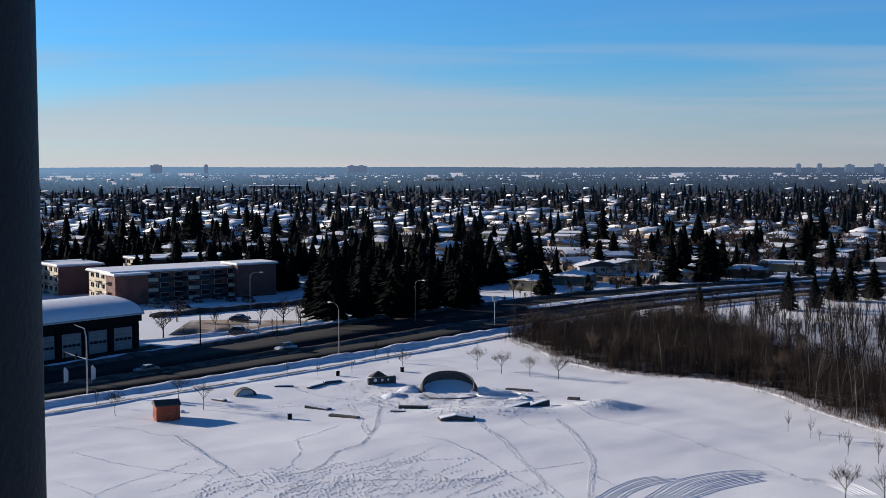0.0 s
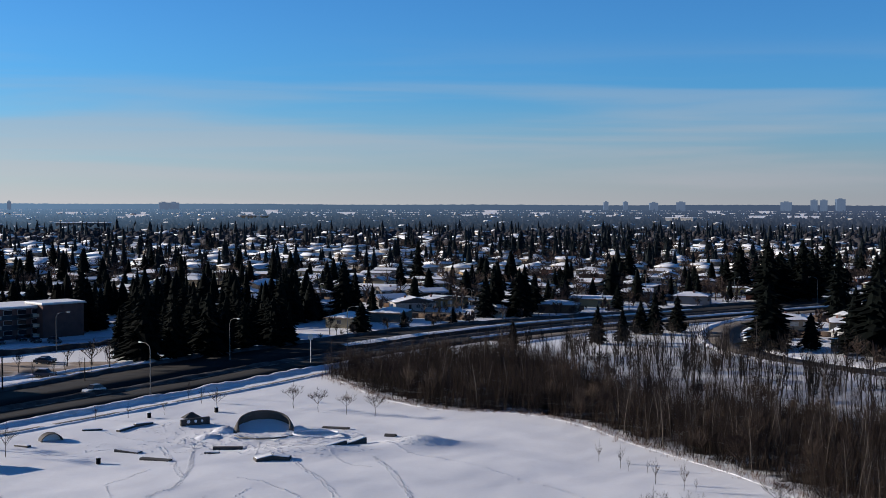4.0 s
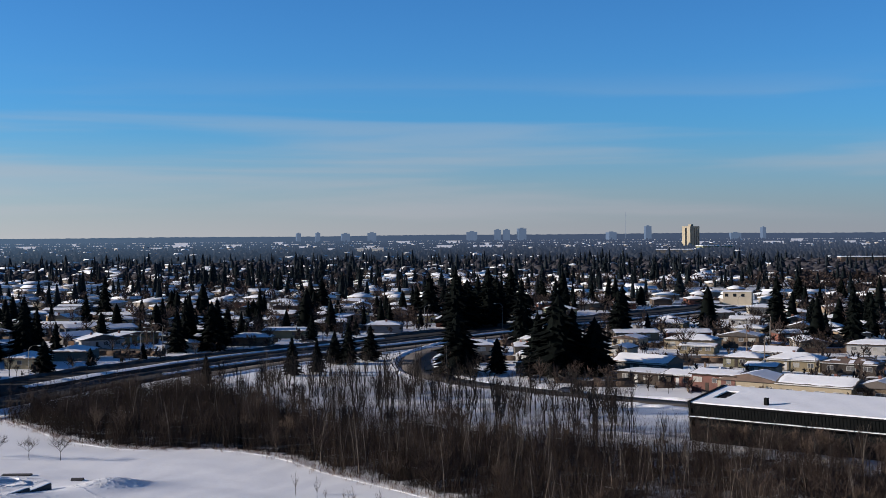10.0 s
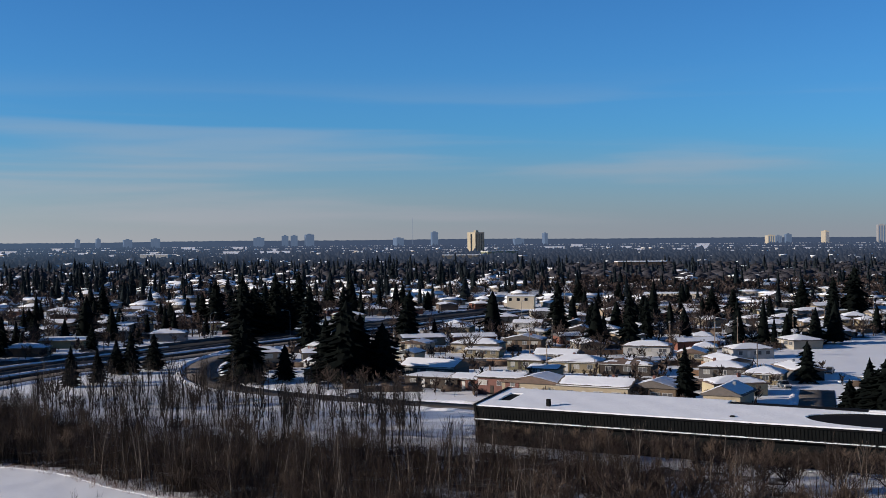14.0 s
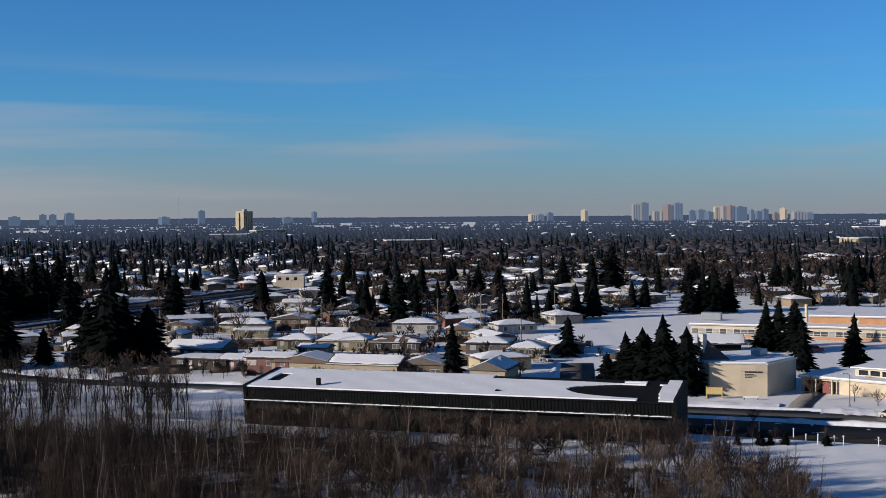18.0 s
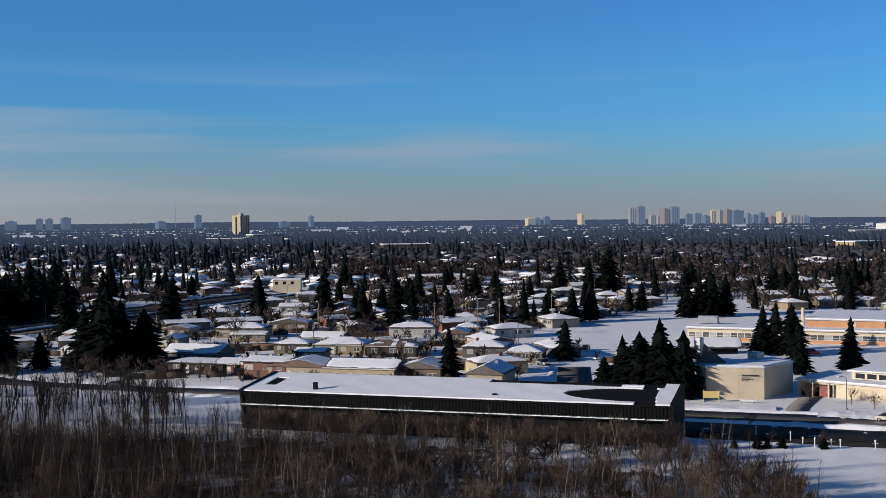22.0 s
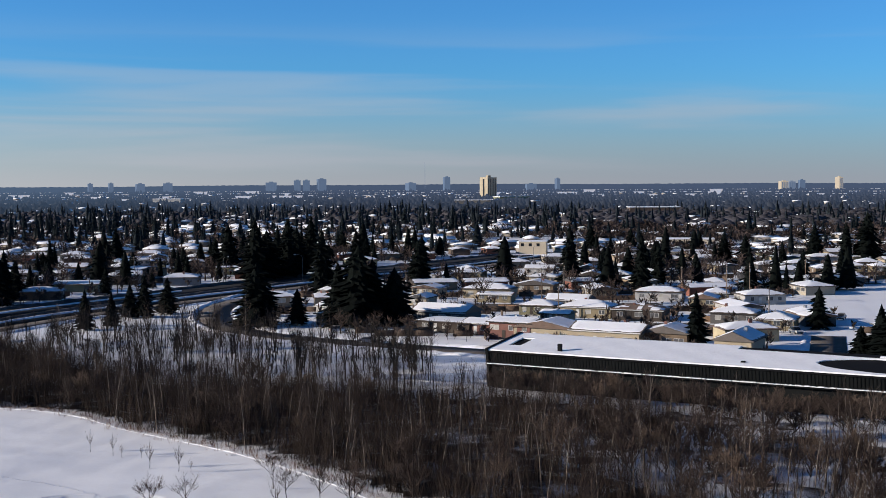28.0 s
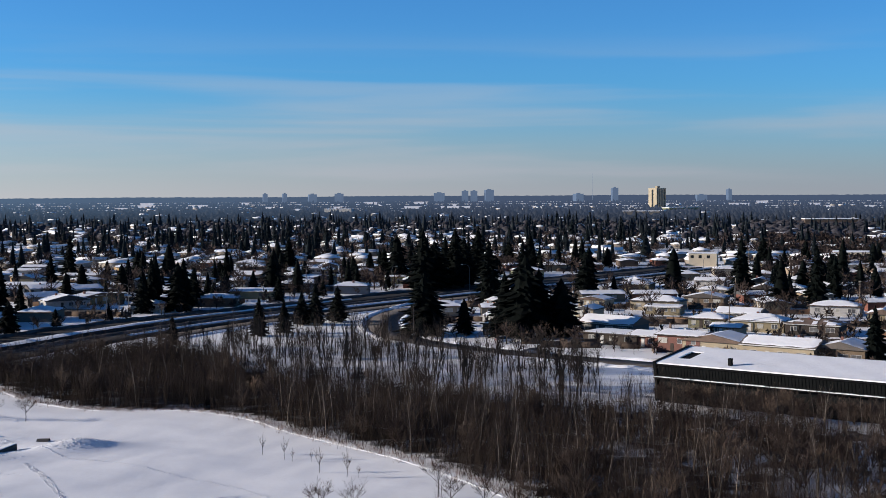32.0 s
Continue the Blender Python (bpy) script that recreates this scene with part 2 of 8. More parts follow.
PALE_WALL = material("pale_wall", (0.50, 0.42, 0.305), 0.85, var=0.08, scale=0.3, fine=4.0, bump=0.01, bump_scale=9, second=(0.37, 0.32, 0.25), patch=0.62)
ORANGE_BRICK = material("orange_brick", (0.42, 0.22, 0.11), 0.85, var=0.12, scale=0.4, fine=5.0)
TAN = material("tan_panel", (0.50, 0.37, 0.18), 0.7, var=0.10, scale=0.6, fine=5.0)
DARK_METAL = material("dark_metal", (0.0045, 0.0055, 0.006), 0.8, spec=0.12, var=0.25, scale=0.3, fine=3.0)
DARK_ROOF = material("dark_roofing", (0.0055, 0.0055, 0.0065), 0.9, spec=0.1, var=0.2, scale=0.5, fine=3.0)
GREY_METAL = material("grey_metal", (0.32, 0.33, 0.34), 0.45, metal=0.6, var=0.1, scale=1.0, fine=6.0)
LAMP_POLE = material("lamp_pole", (0.13, 0.13, 0.13), 0.55, metal=0.3, var=0.12, scale=1.0, fine=6.0)
WHITE_METAL = material("white_metal", (0.56, 0.56, 0.54), 0.5, var=0.05, scale=1.0, fine=6.0)
SPANDREL = material("spandrel", (0.022, 0.025, 0.032), 0.7, var=0.15, scale=0.5, fine=4.0)
SHED_RED = material("shed_red", (0.30, 0.062, 0.022), 0.8, var=0.15, scale=1.0, fine=9.0)
GLASS = material("window_glass", (0.012, 0.014, 0.018), 0.12, var=0.1, scale=0.5, fine=2.0, spec=0.3)
CURTAIN = material("window_blind", (0.30, 0.30, 0.30), 0.5, var=0.2, scale=0.7, fine=3.0, palette=[(0.04, 0.045, 0.05), (0.30, 0.29, 0.26), (0.05, 0.05, 0.055), (0.10, 0.10, 0.10)])
DOOR_GREY = material("door_grey", (0.16, 0.165, 0.17), 0.6, var=0.08, scale=0.8, fine=5.0)
RUBBER = material("rubber", (0.012, 0.012, 0.012), 0.9, var=0.1)
PAINT = material("car_paint", (0.3, 0.3, 0.3), 0.3, var=0.04, palette=[(0.03, 0.03, 0.035), (0.45, 0.43, 0.40), (0.12, 0.12, 0.13), (0.55, 0.55, 0.56), (0.02, 0.03, 0.06), (0.20, 0.19, 0.18)])
# Dark red paint, with the dimness of the porch put into the colour.
DOOR_RED = material("door_red", (0.15, 0.016, 0.016), 0.5, var=0.08)
RED_PAINT = material("red_paint", (0.38, 0.02, 0.02), 0.35, var=0.05)
SIGN_YELLOW = material("sign_yellow", (0.52, 0.39, 0.15), 0.6, var=0.06)
BLUE_PLASTIC = material("blue_plastic", (0.02, 0.33, 0.48), 0.5, var=0.06)
LETTER = material("lettering", (0.03, 0.03, 0.03), 0.6, var=0.05)
LAMP_LENS = material("lamp_lens", (0.5, 0.5, 0.48), 0.3, var=0.03)


def haze_glow_backdrop(name, far):
    """Wooded distance with winter haze painted as emission: bluer and paler the farther off, and brighter towards the
    sun's side.
    """
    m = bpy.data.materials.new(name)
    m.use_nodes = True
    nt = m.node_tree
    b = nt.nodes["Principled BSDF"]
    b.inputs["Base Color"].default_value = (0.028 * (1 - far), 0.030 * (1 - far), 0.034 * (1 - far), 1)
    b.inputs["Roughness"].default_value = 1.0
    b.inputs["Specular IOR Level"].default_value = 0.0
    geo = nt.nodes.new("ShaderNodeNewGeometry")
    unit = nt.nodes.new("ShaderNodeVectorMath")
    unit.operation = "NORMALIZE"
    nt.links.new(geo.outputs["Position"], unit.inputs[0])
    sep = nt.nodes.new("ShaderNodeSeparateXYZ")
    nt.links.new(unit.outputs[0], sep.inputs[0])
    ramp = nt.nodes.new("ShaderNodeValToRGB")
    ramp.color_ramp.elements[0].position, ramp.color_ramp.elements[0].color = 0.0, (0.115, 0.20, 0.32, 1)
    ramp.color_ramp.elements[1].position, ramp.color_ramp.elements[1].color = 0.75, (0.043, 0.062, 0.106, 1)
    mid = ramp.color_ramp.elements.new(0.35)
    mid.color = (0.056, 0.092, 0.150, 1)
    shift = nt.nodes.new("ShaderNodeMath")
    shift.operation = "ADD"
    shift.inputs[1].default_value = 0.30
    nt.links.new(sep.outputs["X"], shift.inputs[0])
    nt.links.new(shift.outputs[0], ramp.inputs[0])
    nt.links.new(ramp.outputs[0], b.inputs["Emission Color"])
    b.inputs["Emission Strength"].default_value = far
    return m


FAR_RIM_GLOW = haze_glow_backdrop("far_rim", 0.95)


def haze_glow_material(name, colour):
    """Towers so far off that they stand as pale shapes in winter haze, painted as a glow of their own."""
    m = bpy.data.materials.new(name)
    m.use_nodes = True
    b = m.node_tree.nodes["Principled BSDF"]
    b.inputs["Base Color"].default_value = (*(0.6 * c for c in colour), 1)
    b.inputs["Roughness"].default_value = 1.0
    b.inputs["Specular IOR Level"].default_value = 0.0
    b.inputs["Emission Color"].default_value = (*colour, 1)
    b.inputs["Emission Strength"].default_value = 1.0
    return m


# Each skyline colour also glows, so the haze is part of the material.
CITY_WALL = haze_glow_material("city_wall", (0.085, 0.108, 0.150))
CITY_PALE = haze_glow_material("city_pale", (0.150, 0.145, 0.150))
CITY_CREAM = haze_glow_material("city_cream", (0.24, 0.205, 0.16))
CITY_WARM = haze_glow_material("city_warm", (0.118, 0.100, 0.104))
CITY_BAND = haze_glow_material("city_band", (0.060, 0.085, 0.130))
LITTER = material("leaf_litter", (0.026, 0.019, 0.015), 0.95, var=0.35, scale=0.3, fine=2.5, bump=0.05, bump_scale=3, spec=0.1, second=(0.70, 0.70, 0.72), patch=0.53)


# ---- mesh helpers ----
class MB:
    """Collects corners and faces of one mesh."""

    def __init__(self):
        self.v, self.f = [], []

    def add(self, verts, faces):
        o = len(self.v)
        self.v.extend(verts)
        self.f.extend([tuple(i + o for i in f) for f in faces])
        return self

    def box(self, x0, y0, z0, x1, y1, z1):
        return self.add([(x0, y0, z0), (x1, y0, z0), (x1, y1, z0), (x0, y1, z0), (x0, y0, z1), (x1, y0, z1), (x1, y1, z1), (x0, y1, z1)],
                        [(0, 3, 2, 1), (4, 5, 6, 7), (0, 1, 5, 4), (1, 2, 6, 5), (2, 3, 7, 6), (3, 0, 4, 7)])

    def bevelled(self, x0, y0, z0, x1, y1, z1, e=0.03):
        """A box whose upright edges and top are chamfered."""
        ring = [(x0 + e, y0), (x1 - e, y0), (x1, y0 + e), (x1, y1 - e), (x1 - e, y1), (x0 + e, y1), (x0, y1 - e), (x0, y0 + e)]
        cx, cy = (x0 + x1) / 2, (y0 + y1) / 2
        top = [(x + (e if x < cx else -e) * 0.7, y + (e if y < cy else -e) * 0.7, z1) for x, y in ring]
        v = [(x, y, z0) for x, y in ring] + [(x, y, z1 - e) for x, y in ring] + top
        f = [tuple(range(7, -1, -1)), tuple(range(16, 24))]
        for k in (0, 8):
            f += [(k + i, k + (i + 1) % 8, k + 8 + (i + 1) % 8, k + 8 + i) for i in range(8)]
        return self.add(v, f)

    def prism(self, poly, z0, z1):
        """An upright prism over a plan given counter-clockwise."""
        n = len(poly)
        v = [(x, y, z0) for x, y in poly] + [(x, y, z1) for x, y in poly]
        return self.add(v, [tuple(range(n - 1, -1, -1)), tuple(range(n, 2 * n))] + [(i, (i + 1) % n, n + (i + 1) % n, n + i) for i in range(n)])

    def tube(self, pts, radii, sides=5, cap=True):
        """A round bar along points."""
        rings = []
        n = len(pts)
        for i, p in enumerate(pts):
            p = Vector(p)
            d = Vector(pts[min(i + 1, n - 1)]) - Vector(pts[max(i - 1, 0)])
            d = d.normalized() if d.length > 1e-9 else Vector((0, 0, 1))
            a = d.cross(Vector((0.31, 0.95, 0.05))).normalized()
            b = d.cross(a)
            rings.append([tuple(p + (a * math.cos(2 * math.pi * k / sides) + b * math.sin(2 * math.pi * k / sides)) * radii[i]) for k in range(sides)])
        v = [q for r in rings for q in r]
        f = [(i * sides + k, i * sides + (k + 1) % sides, (i + 1) * sides + (k + 1) % sides, (i + 1) * sides + k) for i in range(n - 1) for k in range(sides)]
        if cap:
            f += [tuple(range(sides - 1, -1, -1)), tuple((n - 1) * sides + k for k in range(sides))]
        return self.add(v, f)

    def extrude_x(self, prof, x0, x1):
        """A profile in (y, z), counter-clockwise seen from +x, swept along x."""
        n = len(prof)
        v = [(x0, y, z) for y, z in prof] + [(x1, y, z) for y, z in prof]
        return self.add(v, [tuple(range(n - 1, -1, -1)), tuple(range(n, 2 * n))] + [(i, (i + 1) % n, n + (i + 1) % n, n + i) for i in range(n)])

    def mesh(self, name, mat, smooth=False):
        me = bpy.data.meshes.new(name)
        me.from_pydata(self.v, [], self.f)
        me.materials.append(mat)
        if smooth:
            me.polygons.foreach_set("use_smooth", [True] * len(me.polygons))
        me.update()
        return me


def big_mesh(name, verts, faces, mat, smooth=False):
    """A mesh from arrays: verts (n, 3), faces (m, 3) or (m, 4)."""
    me = bpy.data.meshes.new(name)
    verts, faces = np.asarray(verts, dtype=np.float32), np.asarray(faces, dtype=np.int32)
    k = faces.shape[1]
    me.vertices.add(len(verts))
    me.vertices.foreach_set("co", verts.ravel())
    me.loops.add(faces.size)
    me.loops.foreach_set("vertex_index", faces.ravel())
    me.polygons.add(len(faces))
    me.polygons.foreach_set("loop_start", np.arange(0, faces.size, k, dtype=np.int32))
    if smooth:
        me.polygons.foreach_set("use_smooth", np.ones(len(faces), dtype=bool))
    me.materials.append(mat)
    me.update(calc_edges=True)
    me.validate()
    return me


def part(name, mb, mat, parent=None, label="", smooth=False):
    ob = new(name, mb.mesh(name, mat, smooth) if isinstance(mb, MB) else mb)
    ob.parent = parent
    if label:
        ob["label"] = label
    return ob


def thing(name, m, label, category, group="", kind=""):
    ob = new(name)
    ob.matrix_basis = m
    return tagged(ob, label, category, group, kind)


def place(x, y, turn=0.0, s=1.0, sz=None, z=0.0):
    return Matrix.LocRotScale((x, y, z), Euler((0, 0, radians(turn))), (s, s, s if sz is None else sz))


def tris_of(mb):
    """Corner and triangle arrays of a collected mesh."""
    f = []
    for q in mb.f:
        for i in range(1, len(q) - 1):
            f.append((q[0], q[i], q[i + 1]))
    return np.array(mb.v, dtype=np.float32), np.array(f, dtype=np.int32)


def scatter(name, kinds, spots, mat, label, category):
    """One joined object of kind stuff: copies of small meshes; spots are rows of (kind, x, y, z, turn, s, sz)."""
    vs, fs, o = [], [], 0
    for k, x, y, z, turn, s, sz in spots:
        v, f = kinds[int(k)]
        c, n = math.cos(turn) * s, math.sin(turn) * s
        w = np.empty_like(v)
        w[:, 0] = v[:, 0] * c - v[:, 1] * n + x
        w[:, 1] = v[:, 0] * n + v[:, 1] * c + y
        w[:, 2] = v[:, 2] * sz + z
        vs.append(w)
        fs.append(f + o)
        o += len(v)
    ob = new(name, big_mesh(name, np.concatenate(vs), np.concatenate(fs), mat))
    return tagged(ob, label, category, kind="stuff")


# ---- the lie of the land ----
rng = np.random.default_rng(7)


def bump_at(x, y, cx, cy, rx, ry, h):
    d = ((x - cx) / rx) ** 2 + ((y - cy) / ry) ** 2
    return h * np.exp(-d * 1.6)


def land(x, y):
    """Height of the snow: a flat plain with soft swells in the park."""
    x, y = np.asarray(x, dtype=float), np.asarray(y, dtype=float)
    z = 0.20 * np.sin(x * 0.075 + 1.3) * np.sin(y * 0.083) + 0.12 * np.sin(x * 0.13 + y * 0.19 + 0.7) + 0.04 * np.sin(x * 0.31 + y * 0.23)
    z = z * np.clip((186 + (x + 62) * 1.053 - y) / 10, 0, 1) * np.clip((84 - x) / 12, 0, 1) * np.clip((300 - np.hypot(x, y)) / 20, 0, 1)
    z = z + bump_at(x, y, 25, 190.5, 7.5, 4.2, 1.4) + bump_at(x, y, 2, 204, 13, 9, 0.75) + bump_at(x, y, -14, 212, 9, 5, 0.5)
    z = z + bump_at(x, y, 30, 172, 20, 9, 0.5) + bump_at(x, y, -10, 168, 24, 9, 0.35)
    z = z + bump_at(x, y, 7, 187.5, 14, 4.6, 1.0) + 0.05 * np.sin(x * 0.55 + 1.1 * np.sin(y * 0.4)) * np.sin(y * 0.6 + 0.8 * np.sin(x * 0.3)) * np.clip((260 - np.hypot(x, y)) / 20, 0, 1)
    near = np.exp(-(((x - 1) / 17) ** 2 + ((y - 199) / 11) ** 2) ** 2)
    z = z + near * (0.13 * np.sin(x * 1.6 + 1.3 * np.sin(y * 0.9)) * np.sin(y * 1.5 + 0.9 * np.sin(x * 1.1)) + 0.07 * np.sin(x * 2.6 + y * 1.9))
    z = z - bump_at(x, y, 9.0, 200.5, 3.2, 2.4, 0.7) - bump_at(x, y, 0.5, 199.5, 4.5, 2.6, 0.45)
    return z


def ground_sheet():
    fine = np.radians(np.arange(-78.0, 26.01, 0.26))
    coarse = np.radians(np.arange(30.0, 282.0, 6.0))
    ang = np.concatenate([fine, coarse])
    r = np.concatenate([[0.005, 25, 50, 75, 95], np.arange(105, 262, 0.95), np.geomspace(265, 4950, 40)])
    a, q = np.meshgrid(ang, r)
    x, y = -q * np.sin(a), q * np.cos(a)
    z = land(x, y)
    n, m = len(r), len(ang)
    v = np.stack([x.ravel(), y.ravel(), z.ravel()], 1)
    i, j = np.meshgrid(np.arange(n - 1), np.arange(m), indexing="ij")
    j2 = (j + 1) % m
    f = np.stack([i * m + j, (i + 1) * m + j, (i + 1) * m + j2, i * m + j2], -1).reshape(-1, 4)
    return tagged(new("ground", big_mesh("ground", v, f, SNOW, True)), "snow-covered flat ground with soft drifts", "ground", kind="structure")


ground = ground_sheet()


def smooth_line(pts, step=2.0):
    """Catmull-Rom through points, sampled about every step metres."""
    p = [np.array(q, dtype=float) for q in pts]
    p = [2 * p[0] - p[1]] + p + [2 * p[-1] - p[-2]]
    out = []
    for k in range(1, len(p) - 2):
        n = max(2, int(np.linalg.norm(p[k + 1] - p[k]) / step))
        for t in np.arange(n) / n:
            a, b, c, d = p[k - 1], p[k], p[k + 1], p[k + 2]
            out.append(0.5 * (2 * b + (c - a) * t + (2 * a - 5 * b + 4 * c - d) * t * t + (3 * b - a - 3 * c + d) * t ** 3))
    out.append(p[-2])
    return np.array(out)


def offset(line, d):
    """A line d metres to the right of another."""
    t = np.gradient(line, axis=0)
    t /= np.linalg.norm(t, axis=1)[:, None]
    return line + np.stack([t[:, 1], -t[:, 0]], 1) * (d if np.ndim(d) == 0 else np.asarray(d)[:, None])


def ribbon(name, left, right, z, mat, label, category, thick=0.12):
    """A slab between two lines, with side faces down to the ground."""
    n = len(left)
    v = np.concatenate([np.c_[left, np.full(n, z)], np.c_[right, np.full(n, z)], np.c_[left, np.full(n, z - thick)], np.c_[right, np.full(n, z - thick)]])
    i = np.arange(n - 1)
    f = np.concatenate([np.stack([i, n + i, n + i + 1, i + 1], 1), np.stack([2 * n + i, i, i + 1, 2 * n + i + 1], 1), np.stack([n + i, 3 * n + i, 3 * n + i + 1, n + i + 1], 1)])
    return tagged(new(name, big_mesh(name, v, f, mat)), label, category, kind="structure")


def windrow(name, line, w, h, mat, label, seed=0, z=0.0, rough=1.0):
    """A ploughed ridge of snow along a line, lumpy along its length."""
    g = np.random.default_rng(seed)
    n = len(line)
    hs = h * (1.0 - 0.45 * rough + 0.9 * rough * np.convolve(g.random(n + 4), np.ones(5) / 5, "valid"))
    ws = w * (1.0 - 0.3 * rough + 0.6 * rough * g.random(n))
    rows = []
    for a, q in ((-1.0, 0.0), (-0.55, 0.6), (-0.1, 1.0), (0.4, 0.75), (1.0, 0.0)):
        o = offset(line, a * ws / 2)
        lift = land(o[:, 0], o[:, 1]) if rough < 1.0 else 0.0
        rows.append(np.c_[o, lift + z - 0.06 + q * hs * (1.0 + 0.4 * rough * (g.random(n) - 0.5))])
    v = np.concatenate(rows)
    f = []
    for r in range(4):
        i = np.arange(n - 1)
        f.append(np.stack([r * n + i, (r + 1) * n + i, (r + 1) * n + i + 1, r * n + i + 1], 1))
    return tagged(new(name, big_mesh(name, v, np.concatenate(f), mat, True)), label, "snow bank", kind="structure")


# ---- roads ----
# the far kerb of the avenue, from the garage round to the suburb
avenue = smooth_line([(-135, 150), (-95, 196), (-57, 238), (-36, 262), (-23, 277), (-7, 297), (17, 321), (48, 351), (87, 380), (144, 412), (189, 436), (260, 470), (360, 520)])
along = np.linspace(0, 1, len(avenue))
KERB = np.interp(avenue[:, 0], [-135, -60, -25, 20, 45, 83, 127, 200], [-2, -4, -9, -11, -11, -7, -5, -5])
ribbon("road_1", offset(avenue, KERB), offset(avenue, 10.2), 0.05, ASPHALT, "dark bare asphalt carriageway of the avenue", "road")
ribbon("road_2", offset(avenue, 13.6), offset(avenue, 24.2), 0.05, ASPHALT, "dark bare asphalt carriageway of the avenue", "road")
ribbon("median_kerb", offset(avenue, 10.3), offset(avenue, 13.5), 0.14, CONCRETE, "raised concrete median between the carriageways", "median", 0.2)
windrow("median_snow", offset(avenue, 11.9), 3.4, 0.6, SNOW_DIRTY, "dirty ploughed snow ridge along the median", 3, 0.14)
windrow("snow_bank_1", offset(avenue, KERB - 1.2), 3.0, 0.8, SNOW_DIRTY, "grey ploughed snow bank along the road", 4)
windrow("snow_bank_2", offset(avenue, KERB - 3.6), 2.6, 0.6, SNOW_BANK, "ploughed snow bank beside the avenue", 5)
near_part, far_part, split_part = avenue[avenue[:, 0] < 26], avenue[avenue[:, 0] > 46], avenue[(avenue[:, 0] > 20) & (avenue[:, 0] < 150)]
windrow("snow_bank_3", offset(near_part, 25.6), 3.0, 0.8, SNOW_BANK, "ploughed snow bank along the park side", 6)
cut = avenue[along < 0.52]
ribbon("pavement_1", offset(cut, 30.4), offset(cut, 31.6), 0.035, CONCRETE, "narrow cleared path along the park", "path", 0.08)
windrow("snow_bank_4", offset(cut, 32.6), 1.6, 0.35, SNOW_BANK, "low snow ridge along the park path", 8)
windrow("traffic_island_1", offset(split_part, np.interp(split_part[:, 0], [20, 60, 150], [0.5, -0.5, -1.0])), np.interp(split_part[:, 0], [20, 32, 50, 90, 150], [3.0, 6.5, 4.5, 1.6, 1.0]), 0.4, SNOW, "white snow on the island between the roads", 14, 0.08, rough=0.5)
windrow("traffic_island_2", offset(far_part, 17.3), 1.7, 0.5, SNOW, "narrow white snow ridge between two lanes", 15, 0.05, rough=0.5)
ribbon("road_3", offset(far_part, 24.4), offset(far_part, 33.0), 0.045, STREET, "sanded brown service road", "road")
windrow("snow_bank_5", offset(far_part, 34.4), 1.8, 0.4, SNOW_BANK, "snow ridge beside the service road", 9)

street = smooth_line([(176, 398), (155, 375), (140, 356), (129, 333), (122, 306), (124, 282), (133, 261), (143, 243), (155, 222), (171, 190), (185, 160), (197, 137), (211, 112), (228, 82), (248, 44)])
ribbon("road_4", offset(street, -4.6), offset(street, 4.6), 0.05, STREET, "sanded grey-brown residential street", "road")
windrow("snow_bank_6", offset(street[street[:, 1] > 150], 6.0), 2.6, 0.6, SNOW_BANK, "ploughed snow bank along the street", 10)
windrow("snow_bank_7", offset(street, -6.0), 2.6, 0.6, SNOW_BANK, "ploughed snow bank along the street", 11)
side = smooth_line([(189, 163), (203, 177), (220, 192), (236, 206)])
ribbon("road_5", offset(side, -4.0), offset(side, 4.0), 0.055, STREET, "sanded residential side street", "road")
windrow("snow_bank_8", offset(side, -5.3), 2.0, 0.35, SNOW_BANK, "ploughed snow bank along the side street", 12)
# Dark asphalt lot, made wider to stand in for the hall's shadow on snow.
lot = smooth_line([(174, 142), (181, 128), (191.5, 107), (201, 88), (216, 58)])
ribbon("parking_lot_1", offset(lot, -9.5), offset(lot, 7.0), 0.045, ASPHALT, "dark parking lot, widened to stand in for shade", "parking lot")
windrow("snow_bank_9", offset(lot[lot[:, 1] < 118], -10.2), 2.4, 0.8, SNOW_BANK, "snow bank between parking lot and street", 13)
windrow("snow_bank_10", smooth_line([(202, 149), (206, 141), (211, 132.5)], 0.8), 6.5, 0.5, SNOW_BANK, "rough shovelled snow in the church yard", 31)
windrow("snow_bank_11", smooth_line([(211, 123.5), (217, 112), (226, 97), (238, 76)], 0.8), 7.0, 0.6, SNOW_BANK, "rough shovelled snow before the church hall", 32)
windrow("snow_bank_12", smooth_line([(215, 124), (221, 113), (229, 99)], 0.8), 5.0, 0.5, SNOW_BANK, "lumpy snow heap before the church hall", 33)
walkway = smooth_line([(207.5, 126.5), (218, 131.5), (231.5, 136.8)])
ribbon("path_2", offset(walkway, -2.2), offset(walkway, 2.2), 0.05, CONCRETE, "cleared brown walkway to the church door", "path")
windrow("snow_bank_13", smooth_line([(-72, 306), (-58.7, 316.7), (-48, 326), (-38, 337)]), 2.6, 1.1, SNOW_DIRTY, "dark ploughed bank beside the parking lot", 34)
windrow("snow_bank_14", smooth_line([(-66, 262), (-52, 273), (-36, 289), (-22, 303)]), 2.2, 0.6, SNOW_BANK, "snow bank between gravel yard and road", 35)
trail = smooth_line([(118, 206), (127, 193), (137, 178), (151, 150), (161, 122), (168, 112)])
ribbon("path_1", offset(trail, -1.6), offset(trail, 1.6), 0.03, SNOW_BANK, "trodden snowy path behind the hall", "path")
# yards beside the apartment blocks
yard = smooth_line([(-88, 318), (-66, 331), (-44, 336), (-32, 345)])
ribbon("parking_lot_2", offset(yard, -13.0), offset(yard, 3.0), 0.04, SNOW_BANK, "snow-packed parking lot of the apartments", "parking lot")
